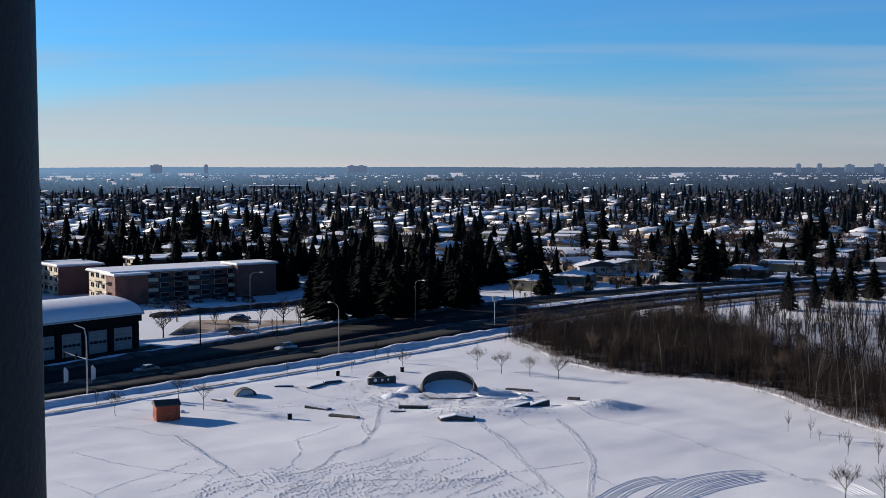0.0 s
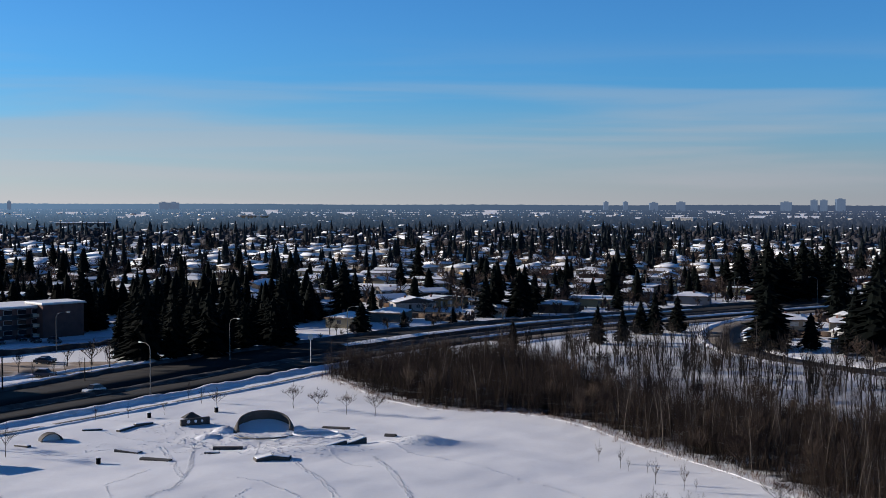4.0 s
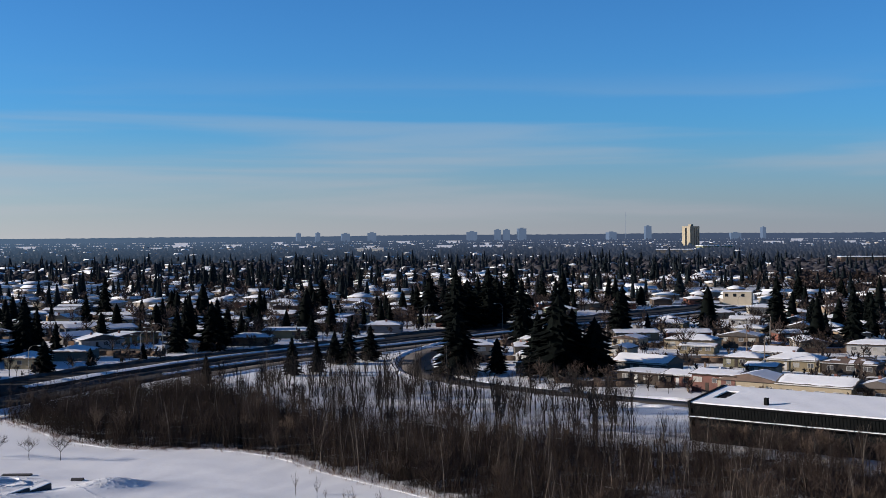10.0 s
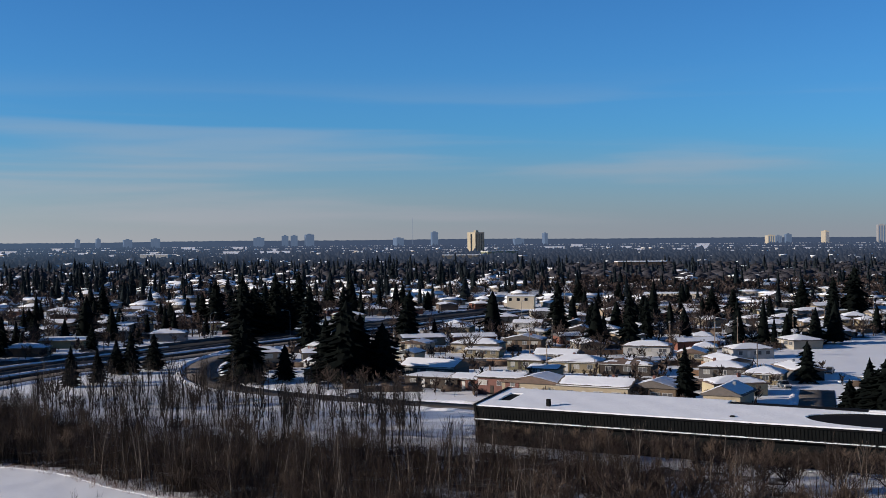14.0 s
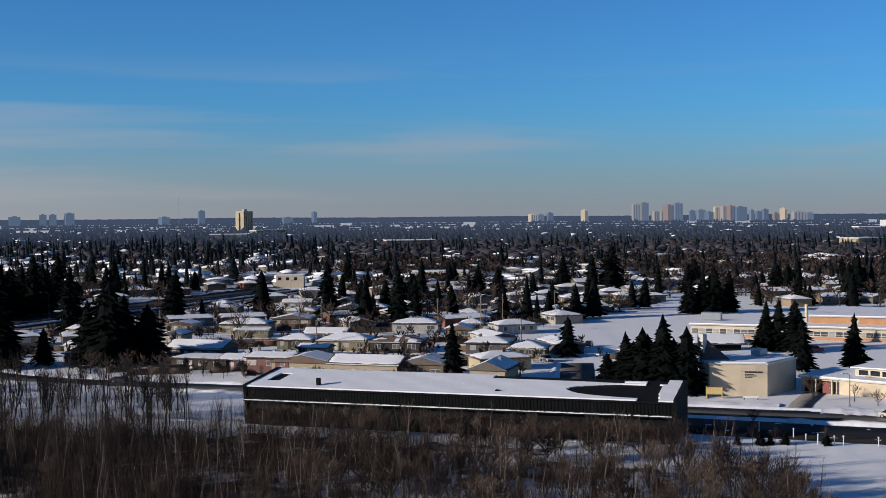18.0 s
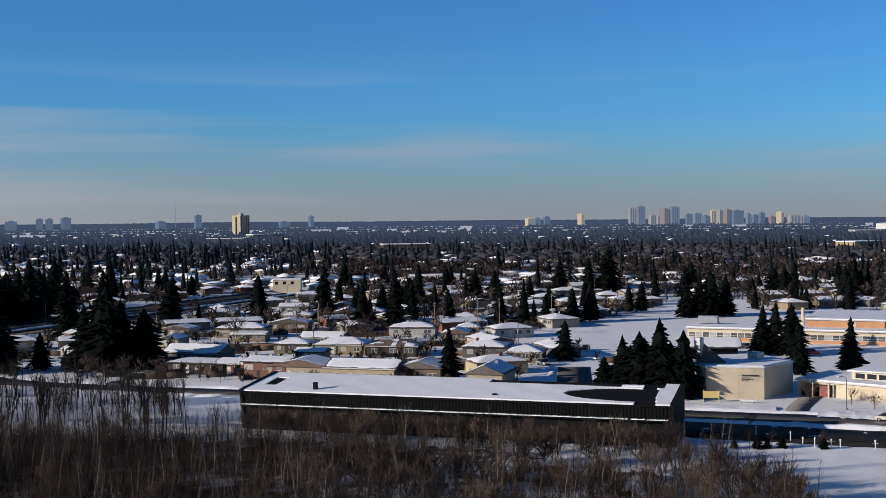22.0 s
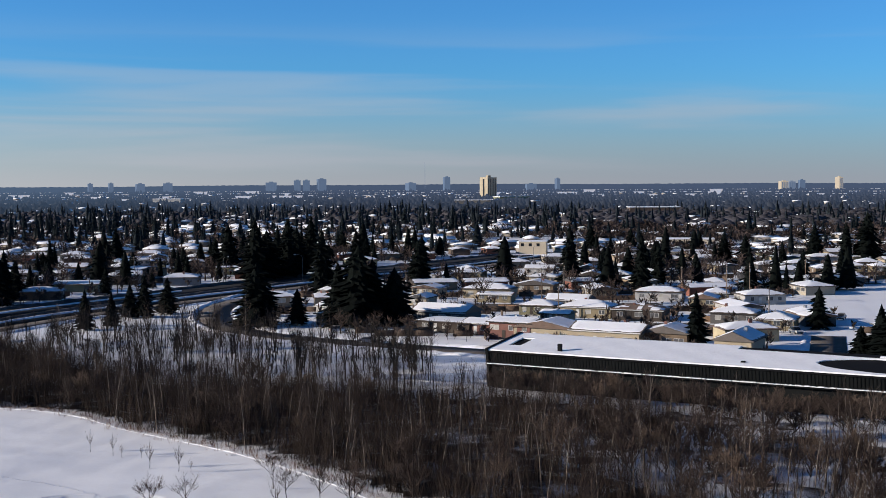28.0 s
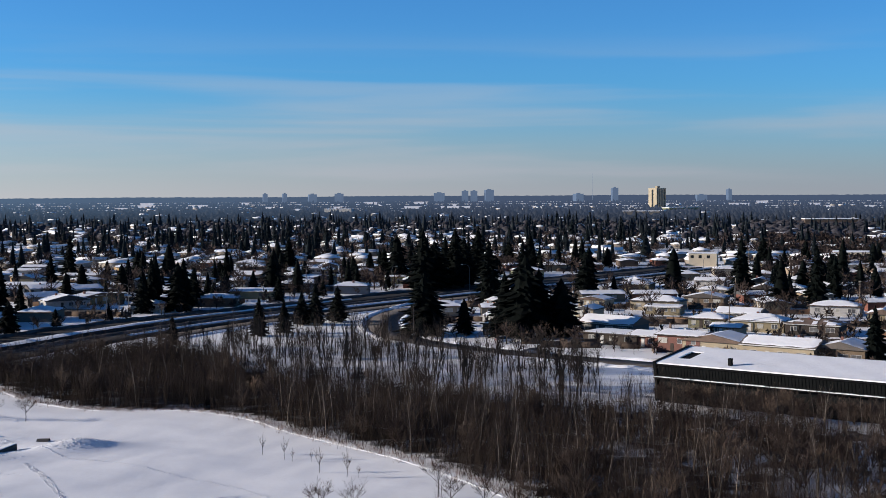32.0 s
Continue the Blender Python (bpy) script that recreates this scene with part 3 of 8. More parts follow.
plot = smooth_line([(-61, 288), (-48, 288), (-34.5, 286)])
ribbon("gravel_yard", offset(plot, -13.0 + 0.5 * np.sin(np.arange(len(plot)))), offset(plot, 14.0 + 0.5 * np.sin(np.arange(len(plot)) * 1.7)), 0.045, GRAVEL, "brown gravel yard with patches of snow", "yard")
apron = smooth_line([(-100, 205), (-78, 229), (-56, 255)])
ribbon("garage_apron", offset(apron, -7.0), offset(apron, 7.5), 0.048, ASPHALT, "dark asphalt apron before the garage", "yard")


def tree_belt(r, low, high, far, seed):
    """A receding belt of woods round the plain: a ridge whose top is a row of pointed and rounded tree crowns."""
    g = random.Random(seed)
    v, f = [], []
    a, a1 = -30.0, 76.0
    while a < a1:
        w = g.uniform(5.0, 11.0)
        da = math.degrees(w / r)
        h = low + (high - low) * g.random() ** 1.6
        gapped = noise.noise(Vector((a * 0.9, seed * 3.7, 0))) < -0.3
        if not gapped:
            crown = [(0.0, 0.0), (0.22, 0.62), (0.5, 1.0), (0.78, 0.62), (1.0, 0.0)] if g.random() < 0.45 else [(0.0, 0.0), (0.12, 0.5), (0.45, 0.72), (0.85, 0.55), (1.0, 0.0)]
            o = len(v)
            for q, z in crown:
                b = radians(a + da * 1.35 * q)
                v.append((math.sin(b) * r, math.cos(b) * r, -1.0 + (h + 1.0) * z))
            b = radians(a + da * 0.65)
            v.append((math.sin(b) * (r + 5), math.cos(b) * (r + 5), -1.0))
            v.append((math.sin(b) * (r - 4), math.cos(b) * (r - 4), -1.0))
            f += [(o, o + 1, o + 6), (o + 1, o + 2, o + 6), (o + 2, o + 3, o + 6), (o + 3, o + 4, o + 6), (o + 1, o, o + 5), (o + 2, o + 1, o + 5), (o + 3, o + 2, o + 5), (o + 4, o + 3, o + 5)]
        a += da * g.uniform(0.55, 1.0)
    return tagged(new("backdrop", big_mesh("backdrop", v, f, haze_glow_backdrop("haze_glow_woods", far))), "belt of far woods glowing with painted haze", "woods", kind="stuff")


def far_rim():
    """Low wooded rise that closes the plain."""
    a = np.radians(np.arange(-100, 60.1, 0.1))
    x, y = np.sin(-a) * 4900, np.cos(a) * 4900
    top = 21.0 + 1.0 * np.sin(a * 9.0) + 1.0 * np.sin(a * 31.0 + 1.0) + rng.random(len(a)) * 1.8
    n = len(a)
    v = np.concatenate([np.c_[x, y, np.full(n, -5.0)], np.c_[x, y, top], np.c_[x * 1.012, y * 1.012, top - 6]])
    i = np.arange(n - 1)
    f = np.concatenate([np.stack([i, i + 1, n + i + 1, n + i], 1), np.stack([n + i, n + i + 1, 2 * n + i + 1, 2 * n + i], 1)])
    return tagged(new("backdrop", big_mesh("backdrop", v, f, FAR_RIM_GLOW)), "wooded rim of the plain glowing with painted haze", "horizon", kind="structure")


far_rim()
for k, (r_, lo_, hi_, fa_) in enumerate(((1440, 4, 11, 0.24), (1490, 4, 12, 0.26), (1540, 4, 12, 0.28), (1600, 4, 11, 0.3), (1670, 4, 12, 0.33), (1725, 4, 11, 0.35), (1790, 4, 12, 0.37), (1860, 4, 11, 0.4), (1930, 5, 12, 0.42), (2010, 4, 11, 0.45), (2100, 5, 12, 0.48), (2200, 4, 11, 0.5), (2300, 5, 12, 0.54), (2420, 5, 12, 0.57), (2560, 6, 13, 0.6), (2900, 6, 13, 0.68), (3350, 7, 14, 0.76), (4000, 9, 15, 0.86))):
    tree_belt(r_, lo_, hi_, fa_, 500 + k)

# ---- trees ----


def spruce_mesh(seed, boughs=230, h=14.0, spread=3.0, fans=6, gap=0.0, core=8, blunt=0.0):
    """Crown of a spruce: drooping boughs all round a dark inner cone, thickest low down, ragged at the rim."""
    g = random.Random(seed)
    taper = g.uniform(0.72, 1.0) - blunt
    ph, lobe = g.uniform(0, 6.28), g.uniform(0.10, 0.22)
    mb = MB()
    for k in range(boughs):
        u = (k + g.random()) / boughs
        f = 0.45 * u + 0.55 * (1 - math.sqrt(1 - u))
        z = h * (0.06 + 0.92 * f) + g.uniform(-0.35, 0.35)
        if g.random() < gap:
            continue
        a = k * 2.39996 + g.uniform(-0.5, 0.5)
        r = spread * (1 - f) ** taper * min(1.0, 0.72 + 2.2 * f) * (1 + lobe * math.sin(3 * a + ph + 6 * f)) + 0.10
        rr = r * (0.45 + 0.72 * g.random() ** 1.2)
        droop = rr * (0.16 + 0.26 * g.random())
        ca, sa = math.cos(a), math.sin(a)
        w = rr * (0.12 + 0.12 * g.random()) + 0.05
        rise = 0.08 * rr + h * 0.03
        mid = 0.58
        lx, ly = ca * rr * mid - sa * w, sa * rr * mid + ca * w
        rx, ry = ca * rr * mid + sa * w, sa * rr * mid - ca * w
        zm = z - droop * 0.35
        v = [(0.0, 0.0, z + rise), (lx, ly, zm - 0.15), (ca * rr, sa * rr, z - droop), (rx, ry, zm - 0.15), (ca * rr * 0.5, sa * rr * 0.5, zm + 0.2), (ca * rr * 0.62, sa * rr * 0.62, zm - 0.35 * w - 0.4)]
        mb.add(v, [(0, 1, 4), (1, 2, 4), (2, 3, 4), (3, 0, 4), (0, 5, 1), (1, 5, 2)][:fans])
    rings = [0.05, 0.16, 0.4, 0.65, 0.85] if core > 5 else [0.04, 0.3]
    mb.tube([(0, 0, h * q) for q in rings] + [(0.02, 0, h * 1.01)], [spread * (0.5 if core > 5 else 0.42) * (1 - q) ** taper * min(1.0, 0.72 + 2.2 * q) for q in rings] + [0.015], core, False)
    return mb


def trunk_mesh(h, r):
    return MB().tube([(0, 0, -0.3), (0.02, 0.01, h * 0.5), (0, 0, h)], [r, r * 0.6, 0.03], 6)


def bare_mesh(seed, h=7.0, spread=0.5, depth=4, trunk=0.25, kids=3, lean=0.0, thick=0.09, sides=3, twig=0.012):
    """Leafless crown: limbs forking into ever thinner twigs. Returns trunk and crown."""
    g = random.Random(seed)
    wood, crown = MB(), MB()

    def limb(p, d, length, r, level):
        q = p + d * length * 0.5 + Vector((g.uniform(-1, 1), g.uniform(-1, 1), g.uniform(-0.3, 0.6))) * length * 0.06
        e = p + d * length
        rr = max(r * 0.62, twig)
        if level < 2:
            (wood if level == 0 else crown).tube([tuple(p), tuple(q), tuple(e)], [r, (r + rr) / 2, rr], 5 if level == 0 else 4, False)
        elif level < depth:
            crown.tube([tuple(p), tuple(e)], [r, rr], sides, False)
        else:
            w = d.cross(Vector((0.3, 0.9, 0.1))).normalized() * twig * 1.3
            crown.add([tuple(p - w), tuple(p + w), tuple(e)], [(0, 1, 2)])
        if level >= depth:
            return
        n = kids + (1 if g.random() < 0.45 else 0)
        for i in range(n):
            a = 2 * math.pi * (i + g.random() * 0.7) / n + level
            t = g.uniform(0.35, 1.0) if level else g.uniform(0.55, 1.0)
            s = p + (e - p) * t
            side = Vector((math.cos(a), math.sin(a), 0))
            nd = (d * (1.0 - spread * 0.4) + side * spread * g.uniform(0.7, 1.2) + Vector((0, 0, 0.35))).normalized()
            limb(s, nd, length * g.uniform(0.52, 0.78), rr * 0.8, level + 1)
        limb(e, (d + Vector((g.uniform(-0.2, 0.2), g.uniform(-0.2, 0.2), 0.2))).normalized(), length * g.uniform(0.6, 0.8), rr, level + 1)

    limb(Vector((0, 0, -0.15)), Vector((lean, 0, 1)).normalized(), h * trunk, thick, 0)
    top = max(v[2] for v in crown.v)
    k = h / top
    for mb in (wood, crown):
        mb.v = [(x * k, y * k, z * k) for x, y, z in mb.v]
    return wood, crown


def pole_tree_mesh(seed, h=10.0, n=26, reach=1.3, r=0.07):
    """A thin poplar of the wood: one straight stem with short rising twigs high up."""
    g = random.Random(seed)
    stem, twigs = MB(), MB()
    bx, by = g.uniform(-1.2, 1.2), g.uniform(-1.2, 1.2)
    stem.tube([(0, 0, -0.2), (bx * 0.4, by * 0.3, h * 0.5), (bx, by, h)], [r, r * 0.7, 0.012], 4, False)
    for i in range(n):
        f = 0.28 + 0.7 * (i + g.random()) / n
        a = g.uniform(0, 6.28)
        l = reach * (1.15 - f) * g.uniform(0.7, 1.7) + 0.25
        p = Vector((bx * f, by * f, h * f))
        up = g.uniform(0.7, 1.5)
        e = p + Vector((math.cos(a), math.sin(a), up)) * l
        w = Vector((-math.sin(a), math.cos(a), 0)) * 0.028
        k = Vector((math.cos(a), math.sin(a), -0.4)) * 0.026
        twigs.add([tuple(p - w), tuple(p + w), tuple(p + k), tuple(e)], [(0, 1, 3), (1, 2, 3), (2, 0, 3)])
        for _ in range(3):
            b = a + g.uniform(-1.2, 1.2)
            t = g.uniform(0.3, 0.9)
            s = p + (e - p) * t
            q = s + Vector((math.cos(b), math.sin(b), g.uniform(0.5, 1.6))) * l * g.uniform(0.4, 0.7)
            w2 = Vector((-math.sin(b), math.cos(b), 0)) * 0.017
            twigs.add([tuple(s - w2), tuple(s + w2), tuple(q)], [(0, 1, 2)])
    return stem, twigs


SPRUCE_LABELS = ["tall dark green spruce standing in snow", "slender dark spruce with drooping boughs", "broad dark spruce with boughs to the ground", "dark spruce with an uneven ragged crown"]
spruces = []
for k, (nb, sp, gp_) in enumerate(((270, 4.2, 0.05), (250, 3.2, 0.06), (300, 5.0, 0.04), (240, 4.2, 0.16))):
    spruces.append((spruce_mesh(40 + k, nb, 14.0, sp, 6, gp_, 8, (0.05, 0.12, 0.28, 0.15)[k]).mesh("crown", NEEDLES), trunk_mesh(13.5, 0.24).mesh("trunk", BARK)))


def spruce(x, y, h, kind=0, wide=1.0):
    t = thing("spruce_tree", Matrix.LocRotScale((x, y, float(land(x, y))), Euler((0, 0, rng.random() * 6.28)), (wide * 1.15 * h / 14.0, wide * 1.15 * h / 14.0, h / 14.0)), SPRUCE_LABELS[kind], "tree", "spruces among the houses")
    part("crown", spruces[kind][0], None, t)
    part("trunk", spruces[kind][1], None, t)
    return t


bares, bare_crowns = [], []
for k, (sp, dp, kd, tr) in enumerate(((0.55, 4, 3, 0.25), (0.75, 4, 3, 0.2), (0.45, 4, 3, 0.3))):
    w_, c_ = bare_mesh(60 + k, 7.0, sp, dp, tr, kd)
    bare_crowns.append(c_)
    bares.append((w_.mesh("trunk", BARK), c_.mesh("crown", TWIGS)))


w_, c_ = bare_mesh(66, 7.0, 0.95, 4, 0.24, 3, thick=0.055, twig=0.009)
bares.append((w_.mesh("trunk", BARK), c_.mesh("crown", TWIGS)))
w_, c_ = bare_mesh(67, 7.0, 0.5, 3, 0.24, 3, thick=0.05, twig=0.010)
bares.append((w_.mesh("trunk", BARK), c_.mesh("crown", TWIGS)))


def bare_tree(x, y, h, kind=0, wide=1.0, label="leafless tree with a round crown of fine twigs"):
    s = h / 7.0
    t = thing("bare_tree", Matrix.LocRotScale((x, y, float(land(x, y))), Euler((0, 0, rng.random() * 6.28)), (s * wide, s * wide, s)), label, "tree", "leafless trees")
    part("trunk", bares[kind][0], None, t)
    part("crown", bares[kind][1], None, t)
    return t


def inside(poly, x, y):
    r = False
    n = len(poly)
    for i in range(n):
        (x0, y0), (x1, y1) = poly[i], poly[(i + 1) % n]
        if (y0 > y) != (y1 > y) and x < (x1 - x0) * (y - y0) / (y1 - y0) + x0:
            r = not r
    return r


# ---- the wood beside the park ----
WOOD_EDGE = [(14, 272), (21, 249), (25, 238), (34, 224), (47, 217), (55, 204), (59, 190), (64, 176), (69, 156), (72, 140), (72, 128), (80, 104), (104, 70), (134, 76), (144, 88), (152, 98), (160, 110),
             (153, 119), (140, 146), (127, 169), (119, 188), (124, 204), (134, 222), (129, 242), (119, 262), (114, 290), (96, 306), (62, 300), (36, 292)]


def beyond_thicket(x, y):
    """The street side of the wood, where thin tall trees stand apart in open snow."""
    return y > np.interp(x, [18, 56, 63, 69, 76, 89, 97, 112, 125], [310, 310, 285, 242, 225, 214, 199, 185, 173]) + 3 * math.sin(x * 0.21) + 2 * math.sin(x * 0.53 + 1)


def wood_density(x, y):
    """A dense thicket towards the park, scattered trees towards the street, small clearings to the right."""
    n = noise.noise(Vector((x / 11, y / 11, 2.2))) + 0.5 * noise.noise(Vector((x / 4.5, y / 4.5, 7.0)))
    if beyond_thicket(x, y):
        return 0.10 * min(1.6, max(0.1, 1.0 + 1.6 * n))
    d = 0.62 if x + 0.55 * y > 198 and y < 190 else 1.0
    return d * (min(1.0, max(0.2, 0.75 + 1.3 * n)) if y < 165 and x > 84 else min(1.0, max(0.6, 0.95 + 0.6 * n)))


def open_wood(x, y):
    """The airy end of the wood, where snow lies between scattered trees."""
    return x > 98 and y < 140 + 6 * math.sin(x * 0.3)


def wood():
    kinds = [pole_tree_mesh(100 + k, 10.0, 24, 1.25 + 0.2 * (k % 3)) if k < 4 else pole_tree_mesh(100 + k, 10.0, 17, 2.0 + 0.25 * (k - 4), 0.10) for k in range(8)]
    meshes = [(a.mesh("stem", BIRCH if k % 4 == 0 else BARK), b.mesh("twig_crown", TWIGS_PALE if k % 4 == 0 else TWIGS)) for k, (a, b) in enumerate(kinds)]
    xs, ys = [p[0] for p in WOOD_EDGE], [p[1] for p in WOOD_EDGE]
    g = random.Random(5)
    joined, single = [], 0
    tries = 0
    while tries < 8800:
        tries += 1
        x, y = g.uniform(min(xs), max(xs)), g.uniform(min(ys), max(ys))
        if not inside(WOOD_EDGE, x, y) or g.random() > wood_density(x, y):
            continue
        if open_wood(x, y) and g.random() < 0.5:
            continue
        h = g.uniform(5.0, 8.5)
        if beyond_thicket(x, y):
            h = g.uniform(7.0, 11.5)
        elif g.random() < 0.45:
            continue
        k = g.randrange(8)
        if y < 215 and single < 250 and g.random() < 0.16:
            single += 1
            m = Matrix.LocRotScale((x, y, float(land(x, y))), Euler((0, 0, g.uniform(0, 6.28))), (h / 10, h / 10, h / 10))
            t = thing("wood_tree", m, "thin leafless pale-barked tree of the wood" if k % 4 == 0 else "thin leafless poplar of the wood", "tree", "trees of the wood")
            part("stem", meshes[k][0], None, t)
            part("twig_crown", meshes[k][1], None, t)
        else:
            joined.append((k, x, y, float(land(x, y)), g.uniform(0, 6.28), h / 10, h / 10))
    tall = []
    for k in range(4):
        w_, c_ = bare_mesh(170 + k, 10.0, 0.34 + 0.05 * k, 3, 0.34, 3, lean=0.06 * (k - 1.5), thick=0.12, twig=0.016)
        tall.append((w_.mesh("trunk", BARK), c_.mesh("crown", BARK)))
    count = 0
    while count < 170:
        x, y = g.uniform(44, 136), g.uniform(175, 300)
        if inside(WOOD_EDGE, x, y) and beyond_thicket(x, y) and noise.noise(Vector((x / 9, y / 9, 5.0))) > -0.15:
            count += 1
            q = g.randrange(4)
            h = g.uniform(6.5, 11.0)
            t = thing("thin_tree", Matrix.LocRotScale((x, y, 0.0), Euler((0, 0, g.uniform(0, 6.28))), (h / 10, h / 10, h / 10)), "thin dark leafless tree standing in open snow", "tree", "trees before the street")
            part("trunk", tall[q][0], None, t)
            part("crown", tall[q][1], None, t)
    stems = [tris_of(a) for a, b in kinds]
    twigs = [tris_of(b) for a, b in kinds]
    crowns = []
    for _ in range(640):
        x, y = g.uniform(min(xs), max(xs)), g.uniform(min(ys), max(ys))
        if inside(WOOD_EDGE, x, y) and g.random() < wood_density(x, y):
            h = g.uniform(4.0, 7.5)
            crowns.append((g.randrange(3), x, y, float(land(x, y)), g.uniform(0, 6.28), h / 7 * g.uniform(1.0, 1.5), h / 7))
    for _ in range(170):
        x, y = g.uniform(98, 160), g.uniform(70, 145)
        if inside(WOOD_EDGE, x, y) and open_wood(x, y):
            h = g.uniform(5.0, 8.0)
            crowns.append((g.randrange(3), x, y, 0.0, g.uniform(0, 6.28), h / 7 * g.uniform(0.9, 1.4), h / 7))
    for _ in range(110):
        # scrub between the path and the hall
        f = g.random()
        x, y = 122 + 38 * f + g.uniform(-1.5, 2.0), 186 - 67 * f + g.uniform(-1.5, 1.5)
        h = g.uniform(3.0, 6.0)
        crowns.append((g.randrange(3), x, y, 0.0, g.uniform(0, 6.28), h / 7 * 1.2, h / 7))
    scatter("wood_crowns", [tris_of(c) for c in bare_crowns], [q for i, q in enumerate(crowns) if i % 5 < 2], WOOD_CROWN, "pale brown tangled crowns of leafless scrub trees", "trees")
    scatter("dark_wood_crowns", [tris_of(c) for c in bare_crowns], [q for i, q in enumerate(crowns) if i % 5 > 1], TWIGS, "dark brown tangled crowns of leafless trees", "trees")
    for _ in range(900):
        x, y = g.uniform(58, 160), g.uniform(72, 205)
        if inside(WOOD_EDGE, x, y) and not beyond_thicket(x, y) and g.random() < 0.42:
            h = g.uniform(5.5, 9.0)
            joined.append((4, x, y, float(land(x, y)), g.uniform(0, 6.28), h / 10, h / 10))
    pale = [q for q in joined if q[0] == 4]
    dark = [q for q in joined if q[0] != 4]
    scatter("wood_stems", stems, dark, BARK, "thin grey-brown stems of the leafless wood", "trees")
    scatter("wood_twigs", twigs, dark, TWIGS, "brown leafless twigs of the wood", "trees")
    scatter("pale_wood_stems", stems, pale, BIRCH, "thin pale stems of aspens in the wood", "trees")
    scatter("pale_wood_twigs", twigs, pale, TWIGS_PALE, "pale leafless twigs of aspens in the wood", "trees")


def brush_mesh(seed, n=22, h=2.2, r=0.9):
    g = random.Random(seed)
    mb = MB()
    for _ in range(n):
        a, d = g.uniform(0, 6.28), r * math.sqrt(g.random())
        x, y = math.cos(a) * d, math.sin(a) * d
        l = h * g.uniform(0.5, 1.1)
        tx, ty = x + g.uniform(-0.32, 0.32) * h, y + g.uniform(-0.32, 0.32) * h
        w = 0.009 + 0.004 * h
        b = g.uniform(0, 3.14)
        wx, wy = w * math.cos(b), w * math.sin(b)
        mb.add([(x - wx, y - wy, -0.1), (x + wx, y + wy, -0.1), (tx, ty, l)], [(0, 1, 2)])
        for f in (0.35, 0.6):
            fx, fy = x + (tx - x) * f, y + (ty - y) * f
            mb.add([(fx - wx * 0.6, fy - wy * 0.6, l * f), (fx + wx * 0.6, fy + wy * 0.6, l * f), (fx + g.uniform(-0.3, 0.3) * h, fy + g.uniform(-0.3, 0.3) * h, l * (f + g.uniform(0.12, 0.42)))], [(0, 1, 2)])
    return mb


def undergrowth():
    """Tall dense brush that fills the thicket, and a fringe of dry grass along the field."""
    kinds = [tris_of(brush_mesh(200 + k, 20, 3.6, 1.3)) for k in range(6)]
    xs, ys = [p[0] for p in WOOD_EDGE], [p[1] for p in WOOD_EDGE]
    g = random.Random(6)
    spots = []
    for _ in range(17000):
        x, y = g.uniform(min(xs), max(xs)), g.uniform(min(ys), max(ys))
        if inside(WOOD_EDGE, x, y) and not (open_wood(x, y) and g.random() < 0.8) and g.random() < (wood_density(x, y) ** 1.3 if not beyond_thicket(x, y) else 0.9 * wood_density(x, y)):
            s = g.uniform(0.7, 1.5)
            spots.append((g.randrange(6), x, y, float(land(x, y)), g.uniform(0, 6.28), s, s * g.uniform(0.8, 1.35)))
    scatter("undergrowth", kinds, spots, BRUSH, "dense brown leafless brush under the wood", "shrubs")
    rim = smooth_line(WOOD_EDGE[:12], 0.5)
    tufts = [tris_of(brush_mesh(230 + k, 9, 0.7, 0.45)) for k in range(4)]
    rows = []
    for x, y in rim:
        for _ in range(3):
            d = abs(g.gauss(0, 1.5))
            rows.append((g.randrange(4), x - d * 0.8, y - d * 0.5, float(land(x, y)), g.uniform(0, 6.28), g.uniform(0.7, 1.4), g.uniform(0.5, 1.3)))
    scatter("dry_grass", tufts, rows, DRY_GRASS, "reddish dry grass along the edge of the wood", "grass")


def wood_floor():
    """Dark leaf litter with patches of snow under the trees."""
    xs, ys = [p[0] for p in WOOD_EDGE], [p[1] for p in WOOD_EDGE]
    st = 2.0
    ids, v, f = {}, [], []

    def corner(i, j):
        if (i, j) not in ids:
            ids[i, j] = len(v)
            x, y = min(xs) + i * st, min(ys) + j * st
            x, y = x + 0.8 * math.sin(y * 1.7), y + 0.8 * math.sin(x * 1.3)
            v.append((x, y, float(land(x, y)) + 0.05))
        return ids[i, j]
    for i in range(int((max(xs) - min(xs)) / st)):
        for j in range(int((max(ys) - min(ys)) / st)):
            if not (open_wood(min(xs) + i * st, min(ys) + j * st) and noise.noise(Vector((i * 0.23, j * 0.23, 1.7))) > -0.25) and not beyond_thicket(min(xs) + i * st, min(ys) + j * st) and inside(WOOD_EDGE, min(xs) + (i + 0.5) * st - 2.5, min(ys) + (j + 0.5) * st) and inside(WOOD_EDGE, min(xs) + (i + 0.5) * st, min(ys) + (j + 0.5) * st):
                f.append((corner(i, j), corner(i + 1, j), corner(i + 1, j + 1), corner(i, j + 1)))
    tagged(new("wood_floor", big_mesh("wood_floor", v, f, LITTER, True)), "dark leaf litter with patchy snow under the wood", "ground", kind="structure")


wood_floor()
wood()
undergrowth()

